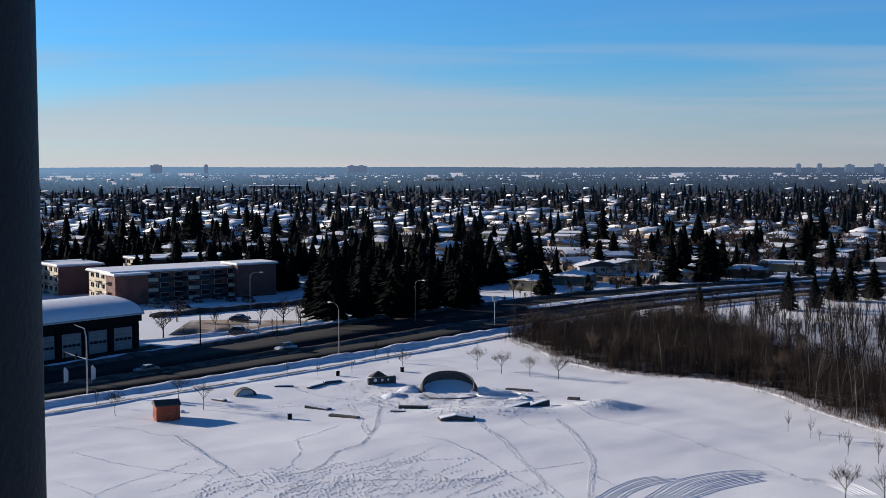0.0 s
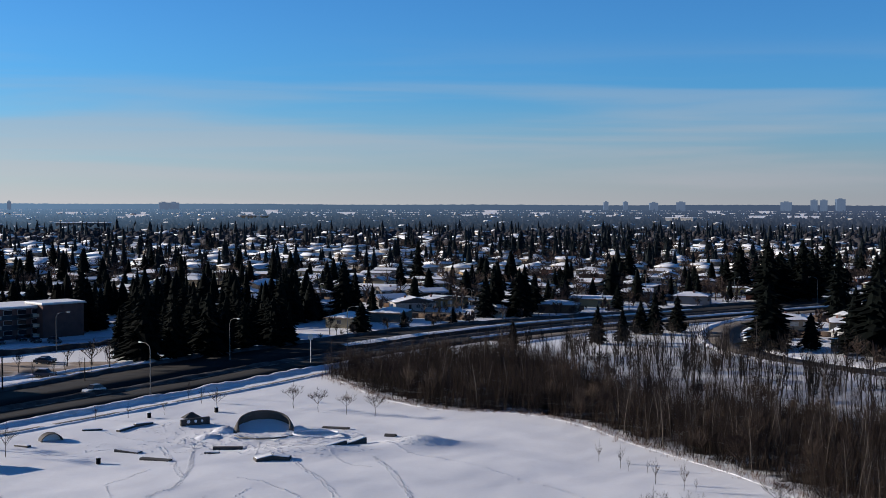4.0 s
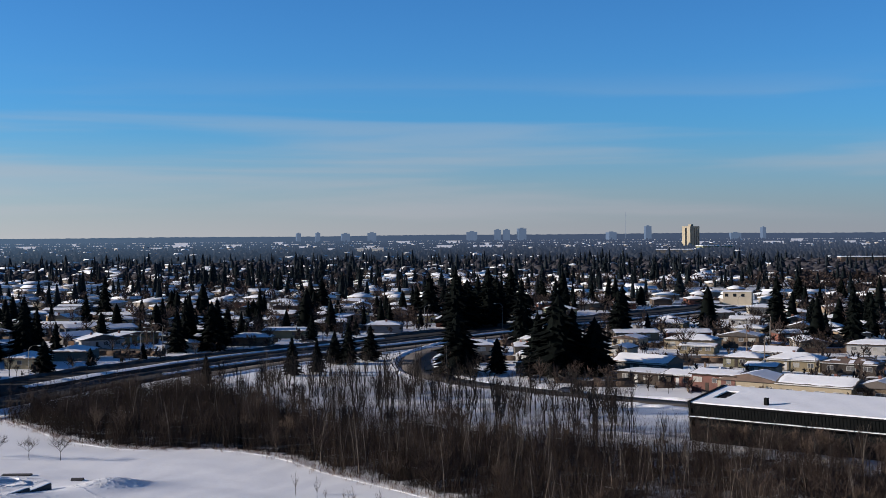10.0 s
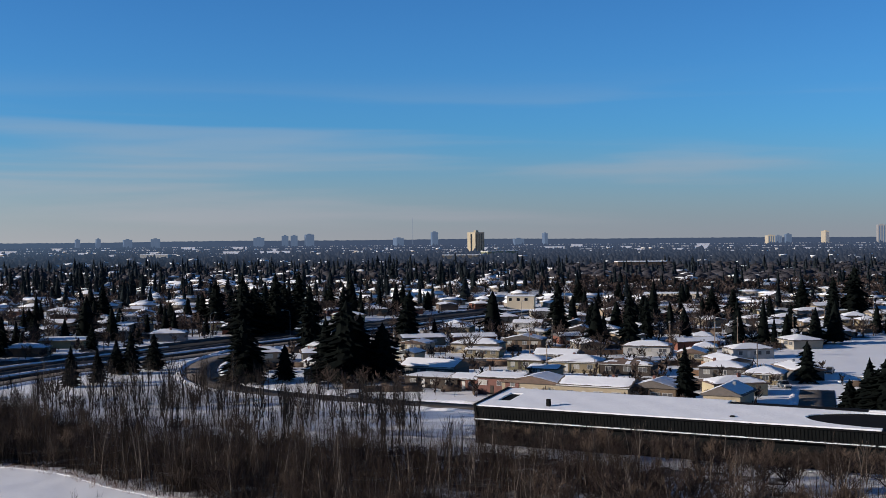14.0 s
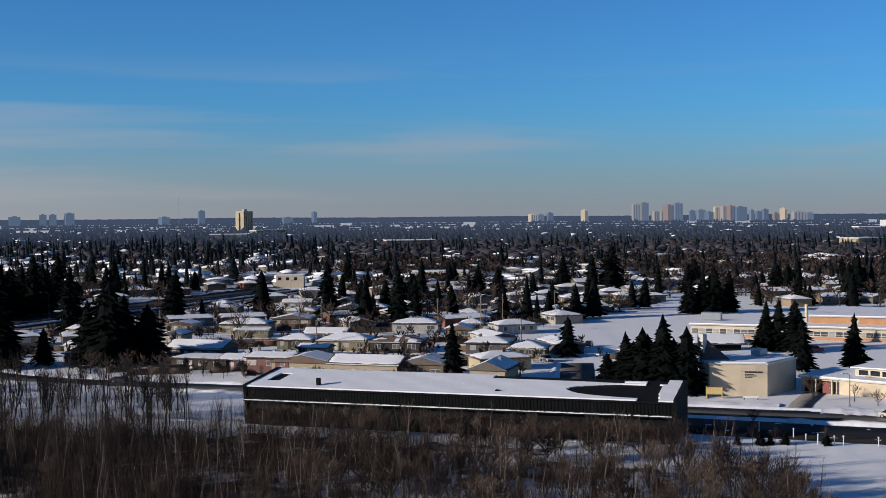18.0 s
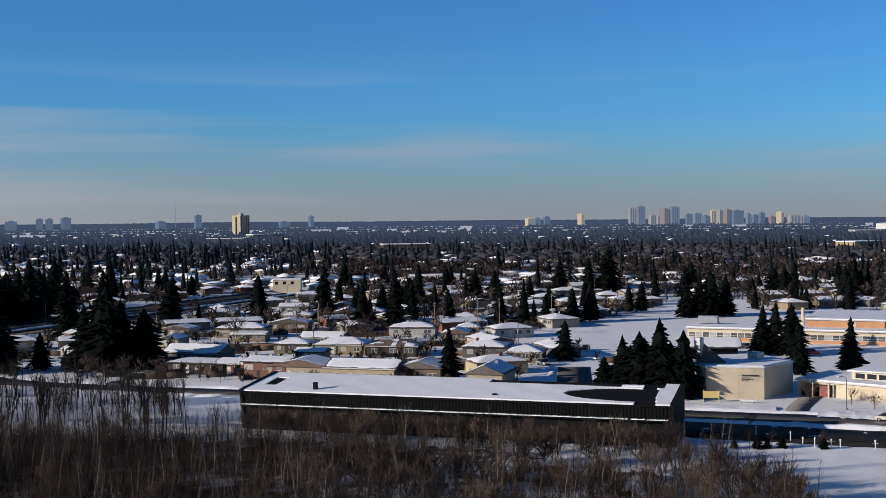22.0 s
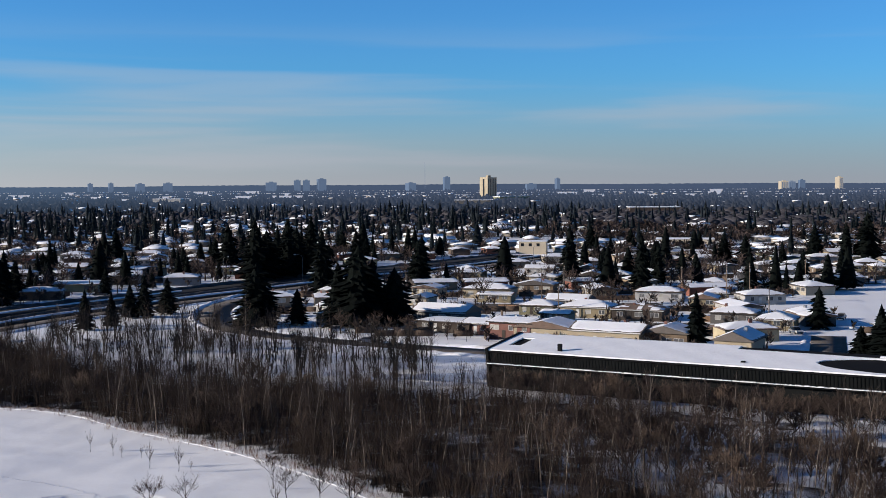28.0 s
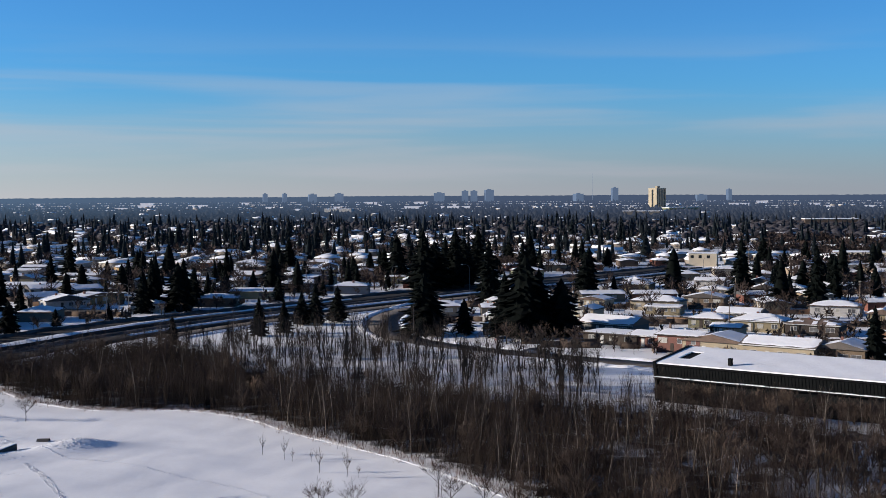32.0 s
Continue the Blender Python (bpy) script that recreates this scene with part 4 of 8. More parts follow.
# ---- houses ----


def window_part(parent, x, y, z, w, h, nx, ny, sub=True):
    """A framed window on a wall facing (nx, ny)."""
    turn = math.atan2(nx, -ny)
    m = Matrix.LocRotScale((x, y, z), Euler((0, 0, turn)), None)
    t = 0.06
    fr = MB()
    fr.box(-w / 2 - t, -0.07, -t, w / 2 + t, 0.02, 0).box(-w / 2 - t, -0.07, h, w / 2 + t, 0.02, h + t)
    fr.box(-w / 2 - t, -0.07, 0, -w / 2, 0.02, h).box(w / 2, -0.07, 0, w / 2 + t, 0.02, h)
    if w > 1.3:
        fr.box(-0.04, -0.06, 0, 0.04, 0.02, h)
    win = part("window", fr, TRIM, parent)
    win.matrix_basis = m
    part("pane", MB().box(-w / 2, -0.03, 0, w / 2, 0.015, h), CURTAIN, win)
    return win


def roof_shape(w, d, z, rise, over, hip, lift=0.0, inset=0.0):
    """Top corners of a hip or gable roof as a closed shell with thickness."""
    a, b = w / 2 + over - inset, d / 2 + over - inset
    r = max(a - b, 0.2) if hip else a
    th = 0.16
    z += lift
    up = [(-a, -b, z), (a, -b, z), (a, b, z), (-a, b, z), (-r, 0, z + rise), (r, 0, z + rise)]
    dn = [(x, y, q - th) for x, y, q in up[:4]]
    faces = [(0, 1, 5, 4), (2, 3, 4, 5), (1, 2, 5), (3, 0, 4), (6, 7, 1, 0), (7, 8, 2, 1), (8, 9, 3, 2), (9, 6, 0, 3), (9, 8, 7, 6)]
    return MB().add(up + dn, faces)


def snow_shape(w, d, z, rise, over, hip, seed):
    """Rounded quilt of snow on a roof, thick at the middle and ragged at the eaves."""
    g = random.Random(seed)
    a, b = w / 2 + over - 0.08, d / 2 + over - 0.08
    r = max(a - b, 0.2) if hip else a
    mb = MB()
    nx, ny = 12, 6
    grid = []
    for j in range(-ny, ny + 1):
        for i in range(nx + 1):
            x, y = -a + 2 * a * i / nx, b * j / ny
            zy = rise * (1 - abs(y) / b)
            zx = rise * (a - abs(x)) / max(a - r, 1e-3) if hip else 1e9
            edge = min((a - abs(x)) / 0.12, (b - abs(y)) / 0.12, 1.0)
            out = g.uniform(0.94, 1.0)
            grid.append((x * out if abs(x) > a * 0.98 else x, y * out if abs(y) > b * 0.98 else y, z + min(zy, zx) + 0.025 + (0.09 + 0.035 * g.random()) * max(edge, 0.0)))
    mb.v = grid
    for j in range(2 * ny):
        for i in range(nx):
            k = j * (nx + 1) + i
            mb.f.append((k, k + 1, k + nx + 2, k + nx + 1))
    return mb


def house_parts(t, w, d, h, rise, hip, seed, fine=True):
    """A bungalow about its own centre, front towards -y."""
    g = random.Random(seed)
    walls = MB().box(-w / 2, -d / 2, -0.3, w / 2, d / 2, h)
    if not hip:
        for s in (-1, 1):
            x = s * (w / 2 - 0.02)
            walls.add([(x, -d / 2, h), (x, d / 2, h), (x, 0, h + rise * 0.93), (x - s * 0.2, -d / 2, h), (x - s * 0.2, d / 2, h), (x - s * 0.2, 0, h + rise * 0.93)],
                      [(0, 1, 2), (5, 4, 3), (0, 2, 5, 3), (1, 4, 5, 2)])
    part("wall", walls, SIDING, t)
    part("roof", roof_shape(w, d, h + 0.1, rise, 0.65, hip), SHINGLE, t)
    part("roof_snow", snow_shape(w, d, h + 0.1, rise, 0.65, hip, seed), ROOF_SNOW, t, "thick white snow on the roof")
    cx, cy = g.uniform(-w * 0.25, w * 0.25), g.uniform(-0.2, 0.2) * d
    part("chimney", MB().bevelled(cx - 0.4, cy - 0.35, h + 0.2, cx + 0.4, cy + 0.35, h + rise + 0.8, 0.05), BRICK if g.random() < 0.5 else GREY_METAL, t)
    if fine:
        for x in (-w * 0.32, w * 0.08, w * 0.36):
            window_part(t, x + g.uniform(-0.3, 0.3), -d / 2, 1.25, g.choice((1.2, 1.7, 2.3)), 1.15, 0, -1)
        window_part(t, -w / 2, g.uniform(-0.2, 0.2) * d, 1.3, 1.3, 1.05, -1, 0)
        dx = -w * 0.12
        dr = part("door", MB().bevelled(dx - 0.48, -d / 2 - 0.06, 0.35, dx + 0.48, -d / 2 + 0.02, 2.35, 0.03), TRIM, t)
        part("handle", MB().box(dx + 0.33, -d / 2 - 0.11, 1.3, dx + 0.38, -d / 2 - 0.05, 1.42), GREY_METAL, dr)
        part("step", MB().bevelled(dx - 0.9, -d / 2 - 1.3, -0.2, dx + 0.9, -d / 2 - 0.05, 0.33, 0.04), CONCRETE, t)
    else:
        for x in (-w * 0.3, w * 0.25):
            part("window", MB().box(x - 0.8, -d / 2 - 0.04, 1.2, x + 0.8, -d / 2 + 0.01, 2.3), CURTAIN, t)


HOUSE_KINDS = [(14.0, 8.5, 2.75, 1.25, True), (13.0, 8.8, 2.9, 1.35, True), (15.0, 8.0, 2.7, 1.0, False), (11.5, 8.5, 2.9, 1.5, False), (12.5, 10.5, 2.8, 1.4, True), (14.5, 9.0, 2.7, 0.8, False), (9.0, 7.0, 2.5, 1.1, False), (12.0, 8.5, 4.6, 1.3, True)]
HOUSE_LABELS = ["long low bungalow with a snowy hip roof", "bungalow under a hip roof thick with snow", "ranch bungalow with a low snowy gable roof", "small gabled house with snow on its roof", "square bungalow with a snow-covered hip roof",
                "wide bungalow with a shallow snowy roof", "detached garage with a snowy gable roof", "split-level house with a snow-covered hip roof"]
house_first = {}


def house(x, y, turn, kind, fine=True, s=1.0):
    m = place(x, y, turn, s)
    key = (kind, fine)
    if key in house_first:
        return copy_thing(house_first[key], m)
    t = thing("house" if kind != 6 else "garage", m, HOUSE_LABELS[kind], "house" if kind != 6 else "garage", "houses of the suburb")
    house_parts(t, *HOUSE_KINDS[kind], 300 + kind, fine)
    house_first[key] = t
    return t


taken = []          # discs (x, y, r) that are built over


def put_house(x, y, turn, kind, fine=True):
    taken.append((x, y, 10.5 if kind != 6 else 7.0))
    return house(x, y, turn, kind, fine)


COLOURS = {"cream": (SIDING_CREAM, "cream"), "tan": (SIDING_TAN, "tan"), "ochre": (SIDING_OCHRE, "ochre"), "yellow": (SIDING_YELLOW, "pale yellow"), "olive": (SIDING_OLIVE, "olive-green"), "umber": (SIDING_UMBER, "dark brown"),
           "brown": (SIDING_BROWN, "brown"), "grey": (SIDING_GREY, "dark grey"), "white": (SIDING_WHITE, "off-white"), "brick": (BRICK, "red brick")}
ROOFS = {"hip": "low hip roof", "gable": "low gable roof", "front": "gable roof facing the street", "flat": "nearly flat roof"}


def bungalow(turn, x, y, w, d, h, rise, roof, colour):
    """One house of its own about its centre, front towards -y: walls, roof, snow, fascia, windows, door and chimney."""
    g = random.Random(int(x * 7 + y * 13))
    taken.append((x, y, max(w, d) * 0.62 + 1.5))
    mat, word = COLOURS[colour]
    t = thing("house", place(x, y, turn), "%s bungalow with snow on its %s" % (word, ROOFS[roof]), "house", "houses of the suburb")
    over = 0.6
    walls = MB().box(-w / 2, -d / 2, -0.3, w / 2, d / 2, h)
    if roof == "gable":
        for q in (-1, 1):
            e = q * (w / 2 - 0.02)
            walls.add([(e, -d / 2, h), (e, d / 2, h), (e, 0, h + rise * 0.93), (e - q * 0.2, -d / 2, h), (e - q * 0.2, d / 2, h), (e - q * 0.2, 0, h + rise * 0.93)], [(0, 1, 2), (5, 4, 3), (0, 2, 5, 3), (1, 4, 5, 2)])
    if roof == "front":
        for q in (-1, 1):
            e = q * (d / 2 - 0.02)
            walls.add([(-w / 2, e, h), (w / 2, e, h), (0, e, h + rise * 0.93), (-w / 2, e - q * 0.2, h), (w / 2, e - q * 0.2, h), (0, e - q * 0.2, h + rise * 0.93)], [(0, 1, 2), (5, 4, 3), (0, 2, 5, 3), (1, 4, 5, 2)])
    part("wall", walls, mat, t)
    z = h + 0.1
    if roof == "flat":
        shell = MB().bevelled(-w / 2 - over, -d / 2 - over, z - 0.12, w / 2 + over, d / 2 + over, z + 0.08, 0.03)
        snow = snow_shape(w, d, z + 0.08, 0.12, over - 0.15, False, int(x))
    elif roof == "front":
        shell, snow = roof_shape(d, w, z, rise, over, False), snow_shape(d, w, z, rise, over, False, int(x))
        for mb in (shell, snow):
            mb.v = [(-b, a, c) for a, b, c in mb.v]
    else:
        shell, snow = roof_shape(w, d, z, rise, over, roof == "hip"), snow_shape(w, d, z, rise, over, roof == "hip", int(x))
    part("roof", shell, SHINGLE, t)
    if colour == "umber" and roof == "hip":
        snow.f = [q for q in snow.f if noise.noise(Vector(snow.v[q[0]]) * 0.45) > 0.12]
    part("roof_snow", snow, ROOF_SNOW, t, "thin uneven snow on the roof")
    trim = TRIM if g.random() < 0.6 else SIDING_UMBER
    for q in (-1, 1):
        if roof == "front":
            e = q * (w / 2 + over)
            part("fascia", MB().box(e - 0.02, -d / 2 - over, z - 0.2, e + 0.02, d / 2 + over, z + 0.0), trim, t)
        else:
            e = q * (d / 2 + over)
            part("fascia", MB().box(-w / 2 - over, e - 0.02, z - 0.2, w / 2 + over, e + 0.02, z + 0.0), trim, t)
    if rise > 0.6:
        cx, cy = g.uniform(-w * 0.25, w * 0.25), g.uniform(-0.1, 0.25) * d
        part("chimney", MB().bevelled(cx - 0.35, cy - 0.3, h + 0.2, cx + 0.35, cy + 0.3, h + rise + g.uniform(0.3, 0.8), 0.05), BRICK if g.random() < 0.5 else GREY_METAL, t)
    sill = 1.15 if h < 3.6 else 2.4
    spots = [-0.34, 0.06, 0.34] if w > 9 else [-0.25, 0.27]
    for q in spots:
        window_part(t, q * w + g.uniform(-0.3, 0.3), -d / 2, sill, g.choice((1.1, 1.5, 2.2)), 1.1, 0, -1)
    window_part(t, -w / 2, g.uniform(-0.2, 0.2) * d, sill, 1.3, 1.0, -1, 0)
    dx = -w * 0.14
    dr = part("door", MB().bevelled(dx - 0.46, -d / 2 - 0.06, 0.3, dx + 0.46, -d / 2 + 0.02, 2.3, 0.03), TRIM if g.random() < 0.6 else SIDING_UMBER, t)
    part("handle", MB().box(dx + 0.32, -d / 2 - 0.11, 1.25, dx + 0.37, -d / 2 - 0.05, 1.37), GREY_METAL, dr)
    part("step", MB().bevelled(dx - 0.9, -d / 2 - 1.2, -0.2, dx + 0.9, -d / 2 - 0.05, 0.28, 0.04), CONCRETE, t)
    return t


# rows along the streets, behind the dark hall, beside the snowy field and across the avenue
for row in [(176.5, 237.7, 14.9, 10, 3.4, 1.6, 'front', 'cream'), (183.5, 223.8, 16.6, 9, 3.4, 1.6, 'gable', 'cream'), (192.9, 214.4, 10.8, 9, 3.4, 1.5, 'front', 'brown'),
            (198.2, 197.6, 8.1, 12, 3.2, 1.9, 'front', 'cream')]:
    bungalow(-60, *row)
for row in [(208.5, 285.6, 10.3, 8, 2.7, 1.3, 'hip', 'olive'), (201.2, 268.0, 7.9, 6, 2.3, 0.8, 'gable', 'cream'), (216.2, 273.2, 14.4, 9, 2.9, 1.6, 'hip', 'tan'),
            (223.3, 259.8, 13.9, 9, 2.9, 1.2, 'hip', 'umber'), (238.2, 239.0, 11.8, 9, 2.9, 1.4, 'hip', 'grey'), (237.8, 224.1, 9.3, 9, 2.6, 1.5, 'hip', 'tan'),
            (225.9, 294.9, 12.7, 8, 2.6, 1.4, 'gable', 'grey'), (212.2, 353.2, 9.3, 8, 2.7, 1.0, 'front', 'cream'), (193.9, 326.7, 5.9, 8, 2.5, 1.0, 'front', 'cream')]:
    bungalow(-55, *row)
for row in [(225.1, 336.2, 16.0, 9, 3.0, 1.5, 'hip', 'cream'), (218.5, 322.8, 10.7, 6, 2.4, 0.6, 'gable', 'tan'), (264.3, 298.2, 14.6, 9, 2.9, 1.3, 'hip', 'white'),
            (261.1, 275.0, 8.1, 9, 2.7, 1.3, 'front', 'tan'), (248.7, 343.0, 13.3, 9, 2.8, 1.4, 'front', 'brown'), (246.3, 399.5, 6.5, 8, 2.7, 1.0, 'hip', 'white'),
            (259.8, 403.8, 13.1, 9, 2.8, 1.0, 'hip', 'tan'), (231.3, 477.5, 9.7, 9, 2.8, 1.3, 'hip', 'tan')]:
    bungalow(-50, *row)
for row in [(296.0, 405.7, 11.4, 9, 2.8, 1.0, 'gable', 'white'), (271.8, 369.9, 10.3, 8, 2.7, 1.0, 'hip', 'cream'), (289.9, 364.0, 10.8, 10, 2.7, 1.7, 'front', 'grey'),
            (299.1, 361.6, 10.3, 9, 2.7, 1.7, 'hip', 'olive'), (309.8, 392.3, 8.9, 8, 2.7, 1.5, 'front', 'cream'), (330.5, 394.7, 7.5, 9, 2.7, 1.5, 'hip', 'tan'),
            (277.3, 286.3, 6.7, 9, 2.7, 1.3, 'hip', 'tan')]:
    bungalow(-45, *row)
for row in [(176.9, 285.5, 16.3, 9, 2.9, 1.8, 'gable', 'grey'), (166.7, 266.2, 15.2, 10, 2.7, 0.35, 'flat', 'umber'), (171.7, 256.8, 11.2, 9, 2.8, 0.8, 'gable', 'brick'),
            (171.9, 244.8, 11.0, 9, 4.2, 0.8, 'gable', 'brick'), (151.4, 293.4, 14.0, 10, 3.0, 0.5, 'flat', 'grey'), (159.0, 316.5, 7.0, 9, 2.8, 1.2, 'gable', 'white'),
            (152.5, 286.2, 6.6, 7, 2.6, 0.4, 'flat', 'white'), (184.8, 363.9, 10.7, 8, 2.6, 0.8, 'gable', 'brick')]:
    bungalow(-62, *row)
for row in [(339.0, 313.2, 11.7, 8, 2.7, 0.8, 'gable', 'tan'), (315.3, 307.6, 11.1, 7, 2.5, 0.5, 'gable', 'white'), (400.7, 367.3, 9.0, 9, 2.7, 1.4, 'hip', 'tan'),
            (347.6, 341.3, 8.6, 9, 2.7, 1.5, 'hip', 'grey')]:
    bungalow(-35, *row)
for row in [(306.0, 317.5, 6.2, 9, 2.7, 1.3, 'hip', 'cream')]:
    bungalow(-40, *row)
for row in [(387.3, 340.8, 8.9, 9, 2.7, 1.5, 'hip', 'brown'), (406.7, 345.7, 11.0, 9, 2.7, 1.6, 'hip', 'tan'), (428.7, 354.2, 9.7, 9, 2.7, 1.6, 'hip', 'brown'),
            (372.1, 319.8, 11.2, 8, 2.7, 1.3, 'hip', 'tan'), (412.3, 334.0, 7.9, 9, 2.7, 1.4, 'hip', 'tan')]:
    bungalow(-32, *row)
for row in [(453.5, 357.5, 15.5, 8, 2.7, 1.2, 'gable', 'cream'), (421.5, 325.1, 8.0, 7, 2.6, 1.0, 'hip', 'tan'), (508.7, 404.9, 12.0, 9, 2.8, 1.2, 'hip', 'tan'),
            (493.0, 376.3, 13.1, 9, 3.4, 1.4, 'gable', 'white')]:
    bungalow(-30, *row)
for row in [(586.7, 386.2, 15.9, 9, 2.8, 1.3, 'hip', 'tan'), (538.7, 343.0, 15.9, 9, 2.8, 1.3, 'hip', 'cream'), (580.2, 342.9, 17.2, 9, 2.8, 1.3, 'hip', 'tan')]:
    bungalow(-25, *row)
for row in [(139.5, 464.1, 9.5, 8, 2.8, 1.2, 'gable', 'ochre'), (148.1, 465.9, 6.5, 8, 2.8, 1.3, 'gable', 'white')]:
    bungalow(-20, *row)
for row in [(158.7, 487.4, 22.0, 8, 2.8, 1.5, 'front', 'cream')]:
    bungalow(35, *row)
for row in [(192.6, 481.0, 9.6, 8, 3.0, 0.4, 'flat', 'yellow'), (114.0, 462.0, 9.2, 9, 2.7, 1.3, 'hip', 'grey'), (183.0, 539.4, 6.0, 8, 2.9, 1.5, 'hip', 'yellow'),
            (179.3, 556.1, 11.3, 9, 2.7, 1.4, 'gable', 'white'), (174.8, 593.4, 8.7, 9, 2.7, 1.3, 'hip', 'brick'), (188.5, 719.9, 6.9, 9, 2.7, 1.5, 'hip', 'tan')]:
    bungalow(-15, *row)
for row in [(52.8, 427.3, 14.5, 8, 2.9, 1.7, 'front', 'white'), (73.8, 525.8, 12.2, 9, 2.7, 1.2, 'hip', 'ochre')]:
    bungalow(10, *row)
for row in [(64.5, 440.7, 21.7, 7, 2.8, 1.1, 'front', 'ochre')]:
    bungalow(38, *row)
for row in [(46.8, 447.0, 11.8, 8, 2.6, 1.5, 'gable', 'grey')]:
    bungalow(20, *row)
for row in [(64.7, 476.2, 13.9, 9, 2.7, 1.4, 'gable', 'umber')]:
    bungalow(15, *row)
for row in [(55.8, 488.0, 18.1, 9, 2.6, 1.3, 'gable', 'grey')]:
    bungalow(8, *row)
for row in [(9.6, 492.6, 9.3, 9, 2.7, 1.4, 'hip', 'brown'), (21.7, 479.2, 12.3, 9, 2.7, 1.5, 'hip', 'umber'), (20.5, 427.4, 10.3, 9, 2.5, 1.2, 'gable', 'grey'),
            (40.7, 490.2, 6.5, 9, 2.7, 1.2, 'hip', 'grey'), (105.9, 607.9, 13.6, 9, 2.7, 1.3, 'hip', 'ochre'), (89.7, 582.1, 8.2, 9, 2.7, 1.3, 'hip', 'cream'),
            (50.9, 559.0, 6.4, 9, 2.7, 1.3, 'hip', 'ochre')]:
    bungalow(5, *row)
for row in [(118.5, 547.1, 6.8, 9, 2.7, 1.3, 'gable', 'tan'), (116.4, 582.2, 14.9, 9, 2.7, 1.3, 'gable', 'cream'), (-39.7, 540.1, 14.0, 12, 2.6, 2.4, 'hip', 'grey'),
            (-30.5, 594.1, 8.3, 9, 2.7, 1.0, 'hip', 'cream')]:
    bungalow(0, *row)

bungalow(-42, 512, 475, 11, 14, 3.6, 2.4, "front", "ochre")

# clear ground: avenue, park meadow, school, church, wood and the blocks of flats
MEADOW = [(252, 262), (284, 272), (330, 285), (400, 306), (458, 340), (468, 310), (440, 285), (360, 245), (300, 228), (268, 225), (258, 240)]
CHURCHYARD = [(190, 40), (186, 172), (240, 178), (262, 160), (262, 40)]
SCHOOL = [(255, 130), (255, 222), (330, 255), (420, 285), (440, 250), (440, 110), (300, 100)]


def near_line(line, x, y, d):
    return bool((np.hypot(line[:, 0] - x, line[:, 1] - y) < d).any())


def free(x, y, r):
    if any((x - a) ** 2 + (y - b) ** 2 < (r + c) ** 2 * 0.8 for a, b, c in taken):
        return False
    return True


def built_up(x, y):
    """Where the suburb's rows may stand."""
    if near_line(offset(avenue, 12), x, y, 31) or near_line(street, x, y, 14) or near_line(side, x, y, 11):
        return False
    if inside(MEADOW, x, y) or inside(SCHOOL, x, y) or inside(WOOD_EDGE, x, y):
        return False
    if x < 22 and y < 452 + 0.1 * x:
        return False
    # this side of the avenue only the streets behind the hall are built up
    i = int(np.argmin(np.hypot(avenue[:, 0] - x, avenue[:, 1] - y)))
    k = min(i + 1, len(avenue) - 1)
    t = avenue[k] - avenue[k - 1]
    right = (x - avenue[i, 0]) * t[1] - (y - avenue[i, 1]) * t[0] > 0
    if right:
        j = int(np.argmin(np.hypot(street[:, 0] - x, street[:, 1] - y)))
        u = street[min(j + 1, len(street) - 1)] - street[max(j - 1, 0)]
        if (x - street[j, 0]) * u[1] - (y - street[j, 1]) * u[0] > 0:
            return False
        if x < 130 or inside(CHURCHYARD, x, y):
            return False
    return True


def suburb_spots():
    """House places in rows: two rows back to back on each block, streets between."""
    g = random.Random(11)
    out = []
    for u0 in range(-3300, 3300, 62):
        for row, face in ((0.0, 180), (31.0, 0)):
            s = -3300.0
            while s < 3300:
                s += g.uniform(16.5, 19.5)
                bend = 18 * math.sin(s * 0.006 + u0 * 0.01)
                v = u0 + row + bend + g.uniform(-1.2, 1.2)
                a = radians(-28)
                x, y = s * math.cos(a) - v * math.sin(a), s * math.sin(a) + v * math.cos(a)
                r = math.hypot(x, y)
                yaw = math.degrees(math.atan2(-x, y))
                if r > 3300 or r < 190 or yaw > 26 or yaw < -72:
                    continue
                out.append((x, y, -28 + face + (90 if g.random() < 0.42 else 0) + g.uniform(-5, 5) + math.degrees(math.atan(0.1 * math.cos(s * 0.006))), r, g.random(), g.randrange(6)))
    return out


def puff_mesh(seed, n=24):
    """Twiggy crown of a leafless tree far off: many narrow blades rising from short limbs."""
    g = random.Random(seed)
    mb = MB()
    mb.tube([(0, 0, -0.2), (0, 0, 4)], [0.16, 0.1], 3, False)
    for _ in range(n):
        a, e, r = g.uniform(0, 6.28), g.uniform(0.1, 1.45), g.uniform(1.8, 3.6)
        s = Vector((g.uniform(-0.6, 0.6), g.uniform(-0.6, 0.6), g.uniform(1.6, 4.4)))
        p = s + Vector((math.cos(a) * math.cos(e), math.sin(a) * math.cos(e), math.sin(e) * 0.95)) * r
        w = Vector((-math.sin(a), math.cos(a), 0.2)) * g.uniform(0.26, 0.5)
        m = s + (p - s) * 0.45
        mb.add([tuple(s), tuple(m - w), tuple(p), tuple(m + w * 0.7)], [(0, 1, 2, 3)])
    return mb


